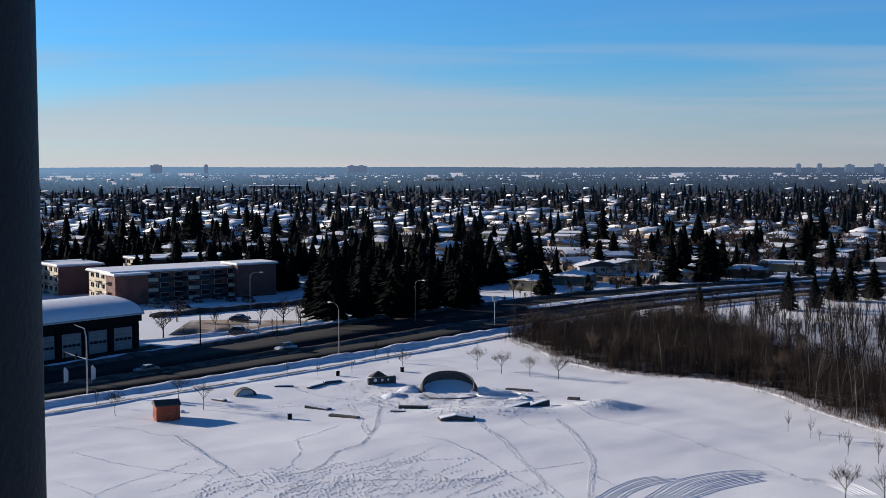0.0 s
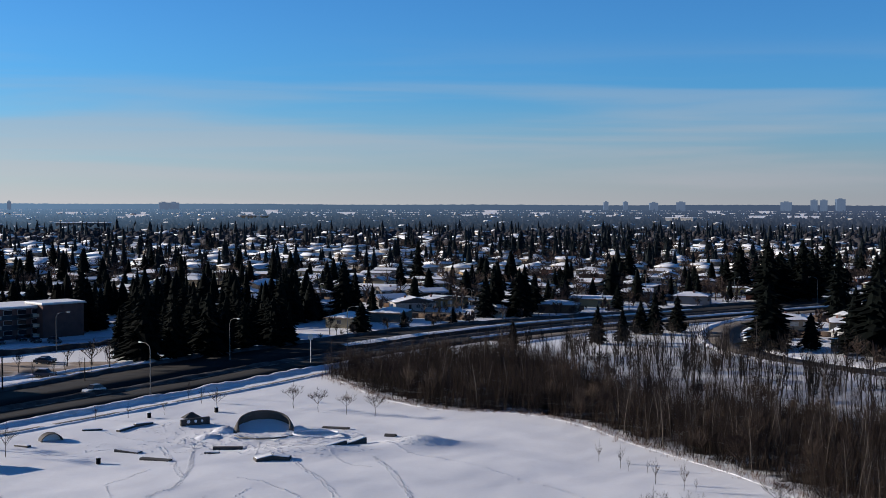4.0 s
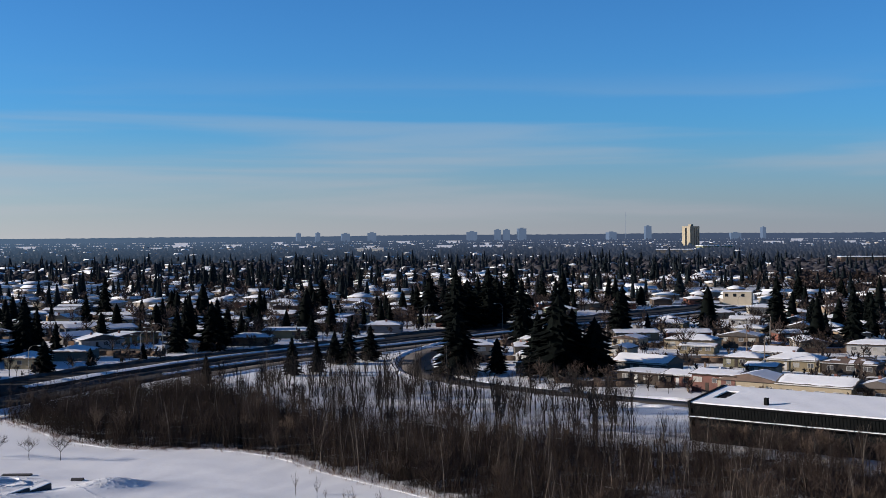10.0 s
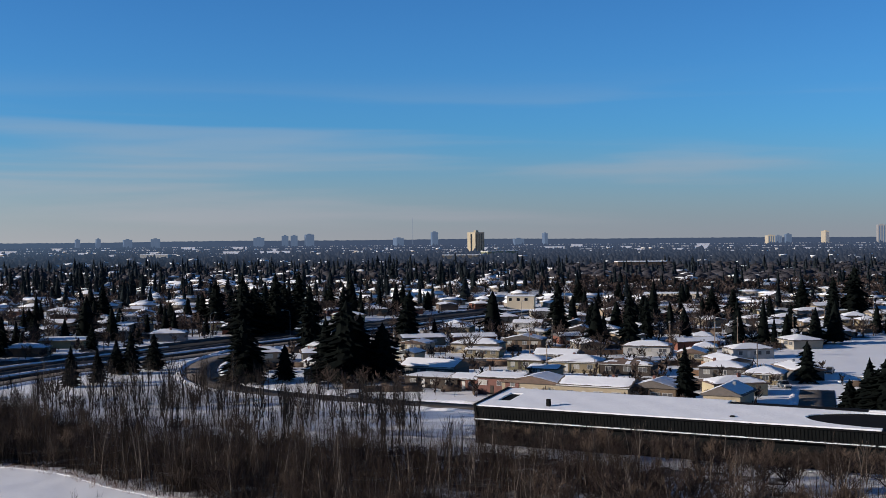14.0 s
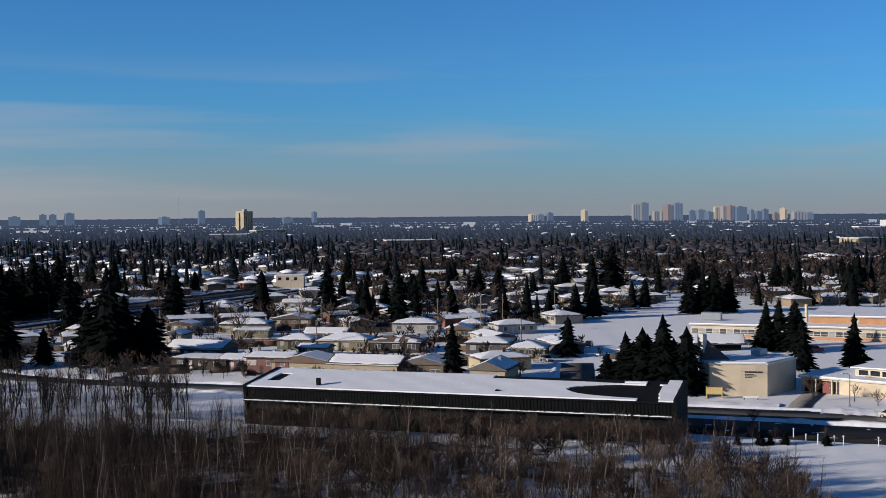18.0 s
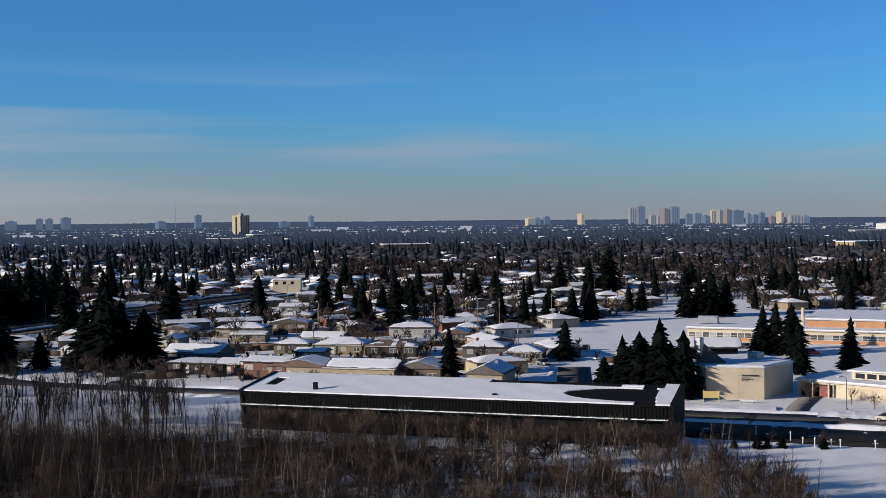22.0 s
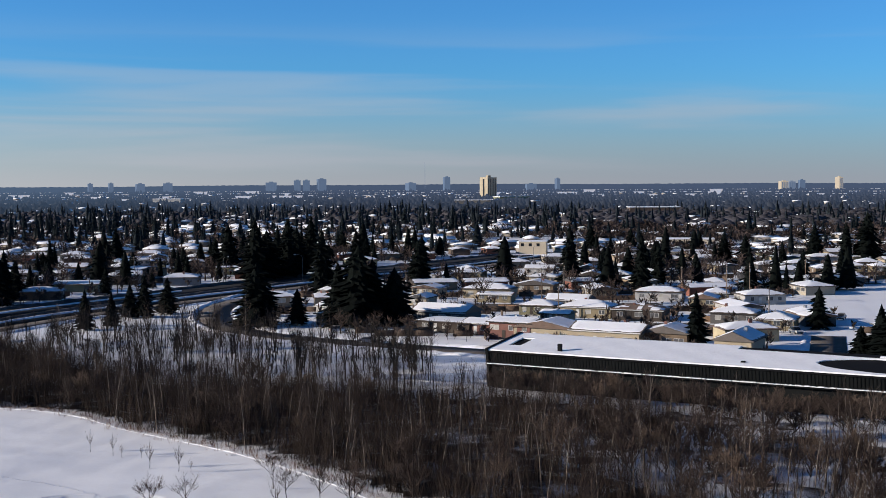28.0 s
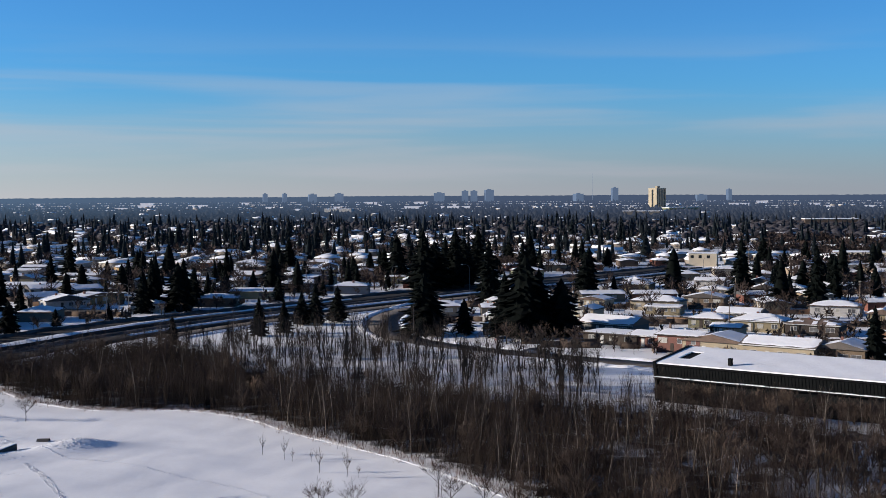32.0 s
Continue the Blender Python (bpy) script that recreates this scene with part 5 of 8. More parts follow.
def canopy_mesh(seed, n=16, wide=1.0):
    """A leafless crown seen from very far: a loose dome of broad ragged sprays."""
    g = random.Random(seed)
    mb = MB()
    for _ in range(n):
        a, e = g.uniform(0, 6.28), g.uniform(-0.15, 1.35)
        s = Vector((g.uniform(-0.7, 0.7), g.uniform(-0.7, 0.7), g.uniform(0.4, 3.4)))
        p = s + Vector((math.cos(a) * math.cos(e), math.sin(a) * math.cos(e), math.sin(e) * 0.9)) * g.uniform(2.4, 3.6)
        w = Vector((-math.sin(a), math.cos(a), g.uniform(-0.4, 0.4))) * g.uniform(0.7, 1.2) * wide
        mb.add([tuple(s - w * 0.3), tuple(p - w), tuple(p + w * 0.8)], [(0, 1, 2)])
    return mb


def haze_crown_mesh(seed):
    """A soft leafless crown at a kilometre: an uneven lobed dome with a few sprays standing out of it."""
    g = random.Random(seed)
    mb = MB()
    rows = ((0.5, 1.9), (2.6, 3.1), (4.8, 2.5), (6.3, 1.2))
    n = 7
    for z, r in rows:
        mb.v += [(r * g.uniform(0.7, 1.25) * math.cos(6.283 * k / n), r * g.uniform(0.7, 1.25) * math.sin(6.283 * k / n), z + g.uniform(-0.6, 0.6)) for k in range(n)]
    mb.v.append((0, 0, 6.9))
    for j in range(3):
        mb.f += [(j * n + k, j * n + (k + 1) % n, (j + 1) * n + (k + 1) % n, (j + 1) * n + k) for k in range(n)]
    mb.f += [(3 * n + k, 3 * n + (k + 1) % n, 4 * n) for k in range(n)]
    for _ in range(9):
        a, z = g.uniform(0, 6.28), g.uniform(2.5, 6.0)
        r = 3.4 * (1 - (z / 8.5) ** 2)
        w = g.uniform(0.2, 0.5)
        mb.add([(r * 0.6 * math.cos(a - w), r * 0.6 * math.sin(a - w), z), (r * 0.6 * math.cos(a + w), r * 0.6 * math.sin(a + w), z), (r * 1.05 * math.cos(a), r * 1.05 * math.sin(a), z + g.uniform(0.6, 1.6))], [(0, 1, 2)])
    return mb


puffs = [tris_of(puff_mesh(90 + k)) for k in range(4)]
canopies = [tris_of(haze_crown_mesh(190 + k)) for k in range(5)]
thickets = [tris_of(canopy_mesh(195 + k, 44, 0.3)) for k in range(4)]
lod_bare = []
for k in range(4):
    w_, c_ = bare_mesh(160 + k, 7.0, 0.66 + 0.1 * k, 3, 0.2, 3, thick=0.10, twig=0.030)
    w_.add(c_.v, c_.f)
    lod_bare.append(tris_of(w_))

spots = suburb_spots()
near_count, far_houses = 0, []
far_kinds_w, far_kinds_s = [], []
for w_, d_, h_, ri_, hip_ in HOUSE_KINDS[:6]:
    b = MB().box(-w_ / 2, -d_ / 2, -0.3, w_ / 2, d_ / 2, h_)
    far_kinds_w.append(tris_of(b))
    far_kinds_s.append(tris_of(roof_shape(w_, d_, h_ + 0.25, ri_, 0.6, hip_)))
for x, y, turn, r, pick, kind in sorted(spots, key=lambda q: q[3]):
    if r < 640:
        if not built_up(x, y) or not free(x, y, 9.0):
            continue
    elif inside(SCHOOL, x, y):
        continue
    if r < 900 and pick < 0.07:
        continue
    if near_count < 190 and r < 660:
        near_count += 1
        put_house(x, y, turn + (0 if y > 0 else 0), kind, r < 430)
    else:
        p = (0.92 if r < 760 else (0.75 if r < 1000 else (0.34 if r < 1300 else (0.10 if r < 1800 else 0.03)))) * (1.0 if r < 700 or x < 0.7 * y else 0.4)
        if pick < p:
            far_houses.append((kind, x, y, 0.0, radians(turn), 1.0, 1.0))
# streets of the suburb, one along each block
sv, sf = [], []
for u0 in range(-1300, 1300, 62):
    last = None
    for k in range(-220, 221):
        q = k * 6.0
        bend = 18 * math.sin(q * 0.006 + u0 * 0.01)
        a = radians(-28)
        ok, pair = True, []
        for e in (-3.6, 3.6):
            v = u0 + 15.5 + bend + e
            x, y = q * math.cos(a) - v * math.sin(a), q * math.sin(a) + v * math.cos(a)
            pair.append((x, y, 0.07))
        x, y = pair[0][0], pair[0][1]
        r = math.hypot(x, y)
        yaw = math.degrees(math.atan2(-x, y))
        ok = 190 < r < 1250 and -70 < yaw < 25 and (r > 640 or (built_up(x, y) and not any((x - c) ** 2 + (y - d) ** 2 < 90 for c, d, _ in taken)))
        if ok:
            sv += pair
            if last is not None:
                n0 = len(sv) - 4
                sf.append((n0, n0 + 1, n0 + 3, n0 + 2))
            last = True
        else:
            last = None
tagged(new("suburb_streets", big_mesh("suburb_streets", sv, sf, STREET)), "grey-brown residential streets between the houses", "road", kind="structure")
# hedges and scrub along the back lanes
g = random.Random(17)
hedge_rows = []
for u0 in range(-1300, 1300, 62):
    for k in range(-260, 261):
        q = k * 5.0 + g.uniform(-2, 2)
        v = u0 + 46.5 + 18 * math.sin(q * 0.006 + u0 * 0.01) + g.uniform(-3.0, 3.0)
        a = radians(-28)
        x, y = q * math.cos(a) - v * math.sin(a), q * math.sin(a) + v * math.cos(a)
        r = math.hypot(x, y)
        yaw = math.degrees(math.atan2(-x, y))
        if 240 < r < 1100 and -68 < yaw < 24 and g.random() < 0.5 and (r > 640 or (built_up(x, y) and not any((x - c) ** 2 + (y - d) ** 2 < 50 for c, d, _ in taken))):
            z = g.uniform(0.3, 0.75)
            hedge_rows.append((g.randrange(4), x, y, -0.3, g.uniform(0, 6.28), z * 1.2, z))
fence_rows = []
board = tris_of(MB().box(-2.4, -0.05, -0.2, 2.4, 0.05, 1.55).box(-2.45, -0.08, -0.2, -2.3, 0.08, 1.7))
for u0 in range(-1300, 1300, 62):
    for k in range(-260, 261):
        q = k * 4.8
        for off, face in ((46.5 - 3.2, 0.0), (46.5 + 3.2, 0.0), (46.5 - 9, 1.57), (46.5 + 9, 1.57)):
            if g.random() < (0.35 if face == 0 else 0.72):
                continue
            v = u0 + off + 18 * math.sin(q * 0.006 + u0 * 0.01)
            a = radians(-28)
            x, y = q * math.cos(a) - v * math.sin(a), q * math.sin(a) + v * math.cos(a)
            r = math.hypot(x, y)
            yaw = math.degrees(math.atan2(-x, y))
            if 200 < r < 760 and -66 < yaw < 22 and (r > 640 or built_up(x, y)) and not any((x - c) ** 2 + (y - d) ** 2 < 60 for c, d, _ in taken):
                fence_rows.append((0, x, y, 0.0, a + face, 1.0, 1.0))
scatter("garden_fences", [board], fence_rows, WOOD_DARK, "weathered brown board fences between the gardens", "fences")
scatter("far_house_walls", far_kinds_w, far_houses, SIDING_FAR, "pale walls of distant bungalows", "houses")
scatter("far_house_roofs", far_kinds_s, far_houses, ROOF_SNOW, "snow-covered roofs of distant bungalows", "houses")

# ---- trees of the suburb ----
for x, y, h, kind in [(-26.5, 299, 19.6, 2), (-20, 303, 17.3, 0), (-12, 308, 16.9, 2), (-3.5, 320, 14.6, 0), (4, 326, 14.2, 2), (-8, 316, 15, 3), (-33, 306, 13, 1), (8, 330, 12, 0), (-16, 318, 18, 0), (-30, 318, 18, 2), (-22, 330, 15, 3)]:
    spruce(x, y, h * 0.92, kind, 0.95)
for x, y, h, kind in [(27, 396, 19.8, 0), (31, 401, 16, 1), (37, 406, 11, 1), (77, 404, 17.5, 0), (84.7, 400, 16, 2), (93, 414, 13.3, 3), (73, 398, 14, 0), (88, 407, 17, 0), (-50, 368, 19.8, 1), (-111, 556, 24, 0), (-105, 667, 17, 1), (-53, 641, 14, 1), (63, 554, 12.6, 0), (76, 594, 19, 1)]:
    spruce(x, y, h, kind)
for x, y, h, kind in [(129.7, 304, 16.5, 2), (139.5, 300, 9.7, 3), (151, 287, 21.3, 2), (147, 291, 17, 0), (160, 284, 15.4, 2), (155, 287, 18, 0), (132, 307, 14, 2), (97, 324, 9.2, 1), (108, 343, 9.8, 0), (111.5, 341, 12.2, 1), (120, 346, 10.8, 0), (89, 320, 10.5, 1), (64, 310, 7.8, 1), (189, 444, 24, 0), (196, 449, 19, 2), (207, 453, 23.7, 1), (213, 458, 20, 0)]:
    spruce(x, y, h, kind, 1.25)
for x, y, h, kind in [(229, 478, 23.9, 1), (171, 562, 17.3, 0), (145, 434, 6.2, 1), (222, 377, 17.6, 0), (186, 380, 22, 1), (197, 491, 20, 3), (195, 208, 13, 1), (245, 217, 10.8, 3)]:
    spruce(x, y, h, kind, 1.15)
for x, y, h, kind in [(299, 192, 13.3, 0), (295, 185.5, 13.8, 3), (294, 180, 14.1, 2), (259.5, 157, 12.7, 3), (292, 188, 10, 2), (274.2, 151.8, 13.3, 0), (382.6, 272.5, 16.4, 0), (386, 270, 17.5, 2), (394.9, 269.6, 16, 0), (378, 275, 13, 2), (391, 274, 15, 3), (277, 322, 20.2, 1), (303, 343, 15.6, 1), (388, 474, 11, 0), (398, 394, 14, 2), (408, 382, 11.4, 0), (393, 402, 14, 2), (446, 398, 17.6, 0), (246, 415, 17, 3)]:
    spruce(x, y, h, kind)
for x, y, h, kind in [(266, 508, 16, 1), (197, 402, 14.5, 1), (509, 280, 19, 0), (515, 284, 17, 2), (459, 379, 22.9, 2), (466, 384, 19, 0), (452, 385, 18, 3), (275, 359, 22.4, 1)]:
    spruce(x, y, h, kind)

# the dense clump beside the church
for x, y, h, kind, wide in [(210.3, 153.8, 14.2, 3, 1.2), (208.5, 158.5, 16.6, 0, 1.3), (211.5, 158.0, 11.5, 2, 1.1), (207.5, 163.0, 13.6, 2, 1.2), (206.8, 167.0, 12.6, 0, 1.3), (205.5, 171.0, 8.0, 2, 1.2), (210.5, 164.0, 12.0, 3, 1.3), (212.0, 169.0, 10.0, 2, 1.3), (213.5, 160.5, 9.5, 1, 1.2)]:
    spruce(x, y, h, kind, wide * 1.02)
# low trees along the far side of the avenue
g = random.Random(23)
for x, y in offset(avenue, -13.0)[::9]:
    if 14 < x < 150:
        qx, qy = x + g.uniform(-5, 5), y + g.uniform(-3, 7)
        if g.random() < 0.36:
            spruce(qx, qy, g.uniform(5, 11), g.randrange(4), g.uniform(0.9, 1.3))
        else:
            bare_tree(qx, qy, g.uniform(4, 7.5), g.randrange(3), 1.3, "spreading leafless tree beside the avenue")

# dark grove behind the apartments and along the avenue
g = random.Random(21)
dense_grove = []
for _ in range(190):
    x = g.uniform(-170, 20)
    y = 384 + 0.08 * x + g.uniform(0, 66)
    h = g.uniform(8, 15)
    dense_grove.append((g.randrange(3), x, y, 0.0, g.uniform(0, 6.28), h / 14 * g.uniform(1.2, 1.8), h / 14))
for _ in range(40):
    x = g.uniform(-150, 10)
    y = 378 + 0.10 * x + g.uniform(0, 14)
    spruce(x, y, g.uniform(9, 15.5), g.randrange(4), g.uniform(0.9, 1.2))
for _ in range(30):
    x = g.uniform(-34, 6)
    spruce(x, 338 + 0.22 * x + g.uniform(-6, 30), g.uniform(8, 12.5), g.randrange(4), g.uniform(1.1, 1.5))
singles = 0
for _ in range(2400):
    r = 440 + 210 * math.sqrt(g.random())
    yaw = radians(g.uniform(-68, 24))
    x, y = -r * math.sin(yaw), r * math.cos(yaw)
    if singles >= 90:
        break
    if built_up(x, y) and 0.5 + 0.8 * noise.noise(Vector((x / 95, y / 95, 0.3))) > 0.5 and not any((x - a) ** 2 + (y - b) ** 2 < 49 for a, b, c in taken):
        singles += 1
        if g.random() < 0.60:
            spruce(x, y, g.uniform(6, 16), g.randrange(4), g.uniform(0.85, 1.25))
        else:
            bare_tree(x, y, g.uniform(6, 11), g.randrange(3), 1.1)

# the crowd of distant trees
lod_spruce = [tris_of(spruce_mesh(70 + k, 34, 14.0, (3.4, 4.2, 3.0)[k], 4, 0.08, 5, (0.1, 0.3, 0.4)[k])) for k in range(3)]
lod_far = [tris_of(spruce_mesh(80 + k, 12, 14.0, (3.4, 4.2, 3.2)[k], 4, 0.0, 4, (0.1, 0.35, 0.4)[k])) for k in range(3)]


near_s, near_b, mid_s, mid_b, far_s, far_b = list(dense_grove), [], [], [], [], []


def grove(x, y):
    """How wooded a spot is: trees gather in clumps and along old lanes."""
    return 0.5 + 0.8 * noise.noise(Vector((x / 95, y / 95, 0.3))) + 0.45 * noise.noise(Vector((x / 33, y / 33, 4.1)))


for r0, r1, count in ((430, 600, 1300), (600, 1000, 6600), (1000, 1500, 8200)):
    for _ in range(count):
        r = math.sqrt(g.uniform(r0 * r0, r1 * r1))
        yaw = radians(g.uniform(-70, 24))
        x, y = -r * math.sin(yaw), r * math.cos(yaw)
        w = grove(x, y)
        if r < 640 and not built_up(x, y):
            continue
        if w < (0.36 if r < 1000 else 0.05):
            continue
        if r < 700 and any((x - a) ** 2 + (y - b) ** 2 < 36 for a, b, c in taken):
            continue
        far_right = yaw < radians(-38) and r > 520
        if not far_right and r > 700 and g.random() < 0.22:
            continue
        if yaw > radians(-8) and g.random() < (0.42 if r < 1000 else 0.2):
            continue
        dark = g.random() < (0.11 if far_right else (0.30 if r < 1000 else 0.30)) * (0.5 + w)
        h = g.uniform(6, 11) + (8 * g.random() ** 2.4) if dark else g.uniform(5.0, 9.5)
        k = 1.0
        if dark:
            row = (g.randrange(3), x, y, 0.0, g.uniform(0, 6.28), h / 14 * g.uniform(1.15, 1.9) * k, h / 14)
            (near_s if r < 640 else (mid_s if r < 1000 else far_s)).append(row)
        else:
            row = (g.randrange(4), x, y, 0.0, g.uniform(0, 6.28), h / 7 * (1.7 if far_right else 1.25), h / 7 * (0.66 if r > 1000 else 1.0))
            (near_b if r < 620 else (mid_b if r < 1000 else far_b)).append(row)
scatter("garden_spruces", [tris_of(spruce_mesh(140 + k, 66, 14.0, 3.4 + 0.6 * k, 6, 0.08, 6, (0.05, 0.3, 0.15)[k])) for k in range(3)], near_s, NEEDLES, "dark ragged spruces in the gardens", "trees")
scatter("suburb_spruces", lod_spruce, mid_s, NEEDLES_MID_HAZE, "dark spruces scattered among the snowy roofs", "trees")
verge = offset(avenue, -15)
for x, y in verge:
    if x > 14 and g.random() < 0.55:
        z = g.uniform(0.3, 0.7)
        hedge_rows.append((g.randrange(4), x + g.uniform(-5, 5), y + g.uniform(-5, 5), -0.3, g.uniform(0, 6.28), z * 1.3, z))
scatter("lane_hedges", puffs, hedge_rows, HEDGE, "dark leafless hedges along the back lanes", "hedges")
scatter("garden_bare_trees", lod_bare, near_b, GARDEN_TWIGS, "leafless grey-brown trees in the gardens", "trees")
scatter("suburb_bare_trees", thickets, mid_b, GARDEN_TWIGS, "leafless brown trees among the houses", "trees")
scatter("distant_spruces", lod_far, far_s, NEEDLES_FAR_HAZE, "distant dark conifers across the plain", "trees")
scatter("distant_bare_trees", canopies, far_b, FAR_TWIGS_HAZE, "distant leafless grey-brown trees", "trees")

# ---- the long dark hall ----
HALL = Matrix(((0.4967, 0.8679, 0, 126.0), (-0.8679, 0.4967, 0, 189.0), (0, 0, 1, 0), (0, 0, 0, 1)))     # u along the front, v to the back
HL, HD = 76.5, 15.2


def roof_z(v):
    return 6.9 + 1.35 * min(v / 14.5, 1.0)


def bare_roof(u, v):
    """Where the snow has slid off the dark roof."""
    w = 0.35 * math.sin(u * 0.7)
    if 2.0 < u < 4.6 and 4.6 < v < 10.6:
        return True
    if 43 < u < 62 and v > 12.1 + w * 0.4 - (u - 42) * 0.02:
        return True
    if 62 <= u < 74 and v > 11.6 and not (66.5 < u < 71 and 12.4 < v < 13.3):
        return True
    e = ((u - 70.5) / 12.8) ** 2 + ((v - 6.2 - 0.1 * w) / (5.0 + 0.25 * w)) ** 2
    if e < 1 and u < 73.6:
        return True
    if 70.5 <= u < 73.8 - 0.12 * v + 0.4 and v < 14.6:
        return True
    return False


def hall():
    t = thing("dark_hall", HALL, "long dark metal hall with a half snow-covered roof", "hall")
    part("wall_body", MB().box(0.5, 0.6, -0.3, HL - 0.5, HD - 0.6, 4.6), DARK_METAL, t)
    n = 128
    rib = MB()
    w = HL / n
    rib.add([(0.04, 0.55, 4.55), (w - 0.04, 0.55, 4.55), (w - 0.04, 0.02, 6.86), (0.04, 0.02, 6.86), (0.04, 0.75, 4.55), (w - 0.04, 0.75, 4.55), (w - 0.04, 0.22, 6.86), (0.04, 0.22, 6.86)],
            [(0, 1, 2, 3), (5, 4, 7, 6), (3, 2, 6, 7), (1, 5, 6, 2), (4, 0, 3, 7)])
    rib.add([(0.0, 0.49, 4.55), (0.045, 0.49, 4.55), (0.045, -0.035, 6.86), (0.0, -0.035, 6.86), (0.0, 0.6, 4.55), (0.045, 0.6, 4.55), (0.045, 0.1, 6.86), (0.0, 0.1, 6.86)], [(0, 1, 2, 3), (1, 5, 6, 2), (4, 0, 3, 7), (3, 2, 6, 7)])
    me = rib.mesh("cladding_panel", DARK_METAL)
    for i in range(n):
        part("cladding_panel", me, None, t).location = (i * w, 0, 0)
    # ledge at the foot of the cladding, with its strip of snow
    part("eave_ledge", MB().box(-0.3, -0.55, 4.32, HL + 0.3, 0.9, 4.54), DARK_METAL, t)
    g = random.Random(3)
    strip = MB()
    k = 300
    for i in range(k):
        x = HL * i / k
        if g.random() < 0.97:
            strip.box(x, -0.55, 4.54, x + HL / k * 0.99, -0.12 + g.uniform(-0.08, 0.05), 4.62 + g.uniform(0, 0.10))
    part("eave_snow", strip, ROOF_SNOW, t, "thin strip of snow along the eave")
    prof = [(HD, 6.6), (HD, 8.2), (14.5, 8.25), (0.0, 6.9), (-0.2, 6.6)]
    part("roof", MB().extrude_x(prof, -0.1, HL + 0.1), DARK_ROOF, t, "bare black roofing where snow has slid off")
    # raised dark parapet frames at both ends
    for x0, x1 in ((-0.5, 0.0), (HL, HL + 0.6)):
        part("end_frame", MB().extrude_x([(HD, 0), (HD, 8.6), (14.5, 8.7), (-0.3, 7.25), (0.4, 4.2), (0.7, 0)], x0, x1), DARK_METAL, t)
    step, sv_ = 0.3, 0.13
    nu, nv = int(HL / step), int(HD / sv_)
    v, f, ids = [], [], {}

    def corner(i, j, top):
        key = (i, j, top)
        if key not in ids:
            ids[key] = len(v)
            x, y = min(i * step, HL), min(j * sv_, HD)
            v.append((x, y, roof_z(y) + (0.24 + 0.03 * math.sin(x * 0.7) * math.sin(y * 0.9) if top else 0.005)))
        return ids[key]
    cells = {(i, j) for i in range(nu) for j in range(nv) if not bare_roof((i + 0.5) * step, (j + 0.5) * sv_)}
    for i, j in cells:
        c = [(i, j), (i + 1, j), (i + 1, j + 1), (i, j + 1)]
        f.append(tuple(corner(a, b, 1) for a, b in c))
        for q, (di, dj) in enumerate(((0, -1), (1, 0), (0, 1), (-1, 0))):
            if (i + di, j + dj) not in cells:
                a, b = c[q], c[(q + 1) % 4]
                f.append((corner(*a, 0), corner(*b, 0), corner(*b, 1), corner(*a, 1)))
    mb = MB()
    mb.v, mb.f = v, f
    part("roof_snow", mb, ROOF_SNOW, t, "smooth white snow sheet on the roof")
    for u, q in ((13.0, 1.8), (46.0, 2.2)):
        part("vent", MB().bevelled(u, q, 6.9, u + 0.7, q + 0.7, 8.6 if u < 20 else 7.6, 0.05), DARK_METAL, t)
    return t


hall()


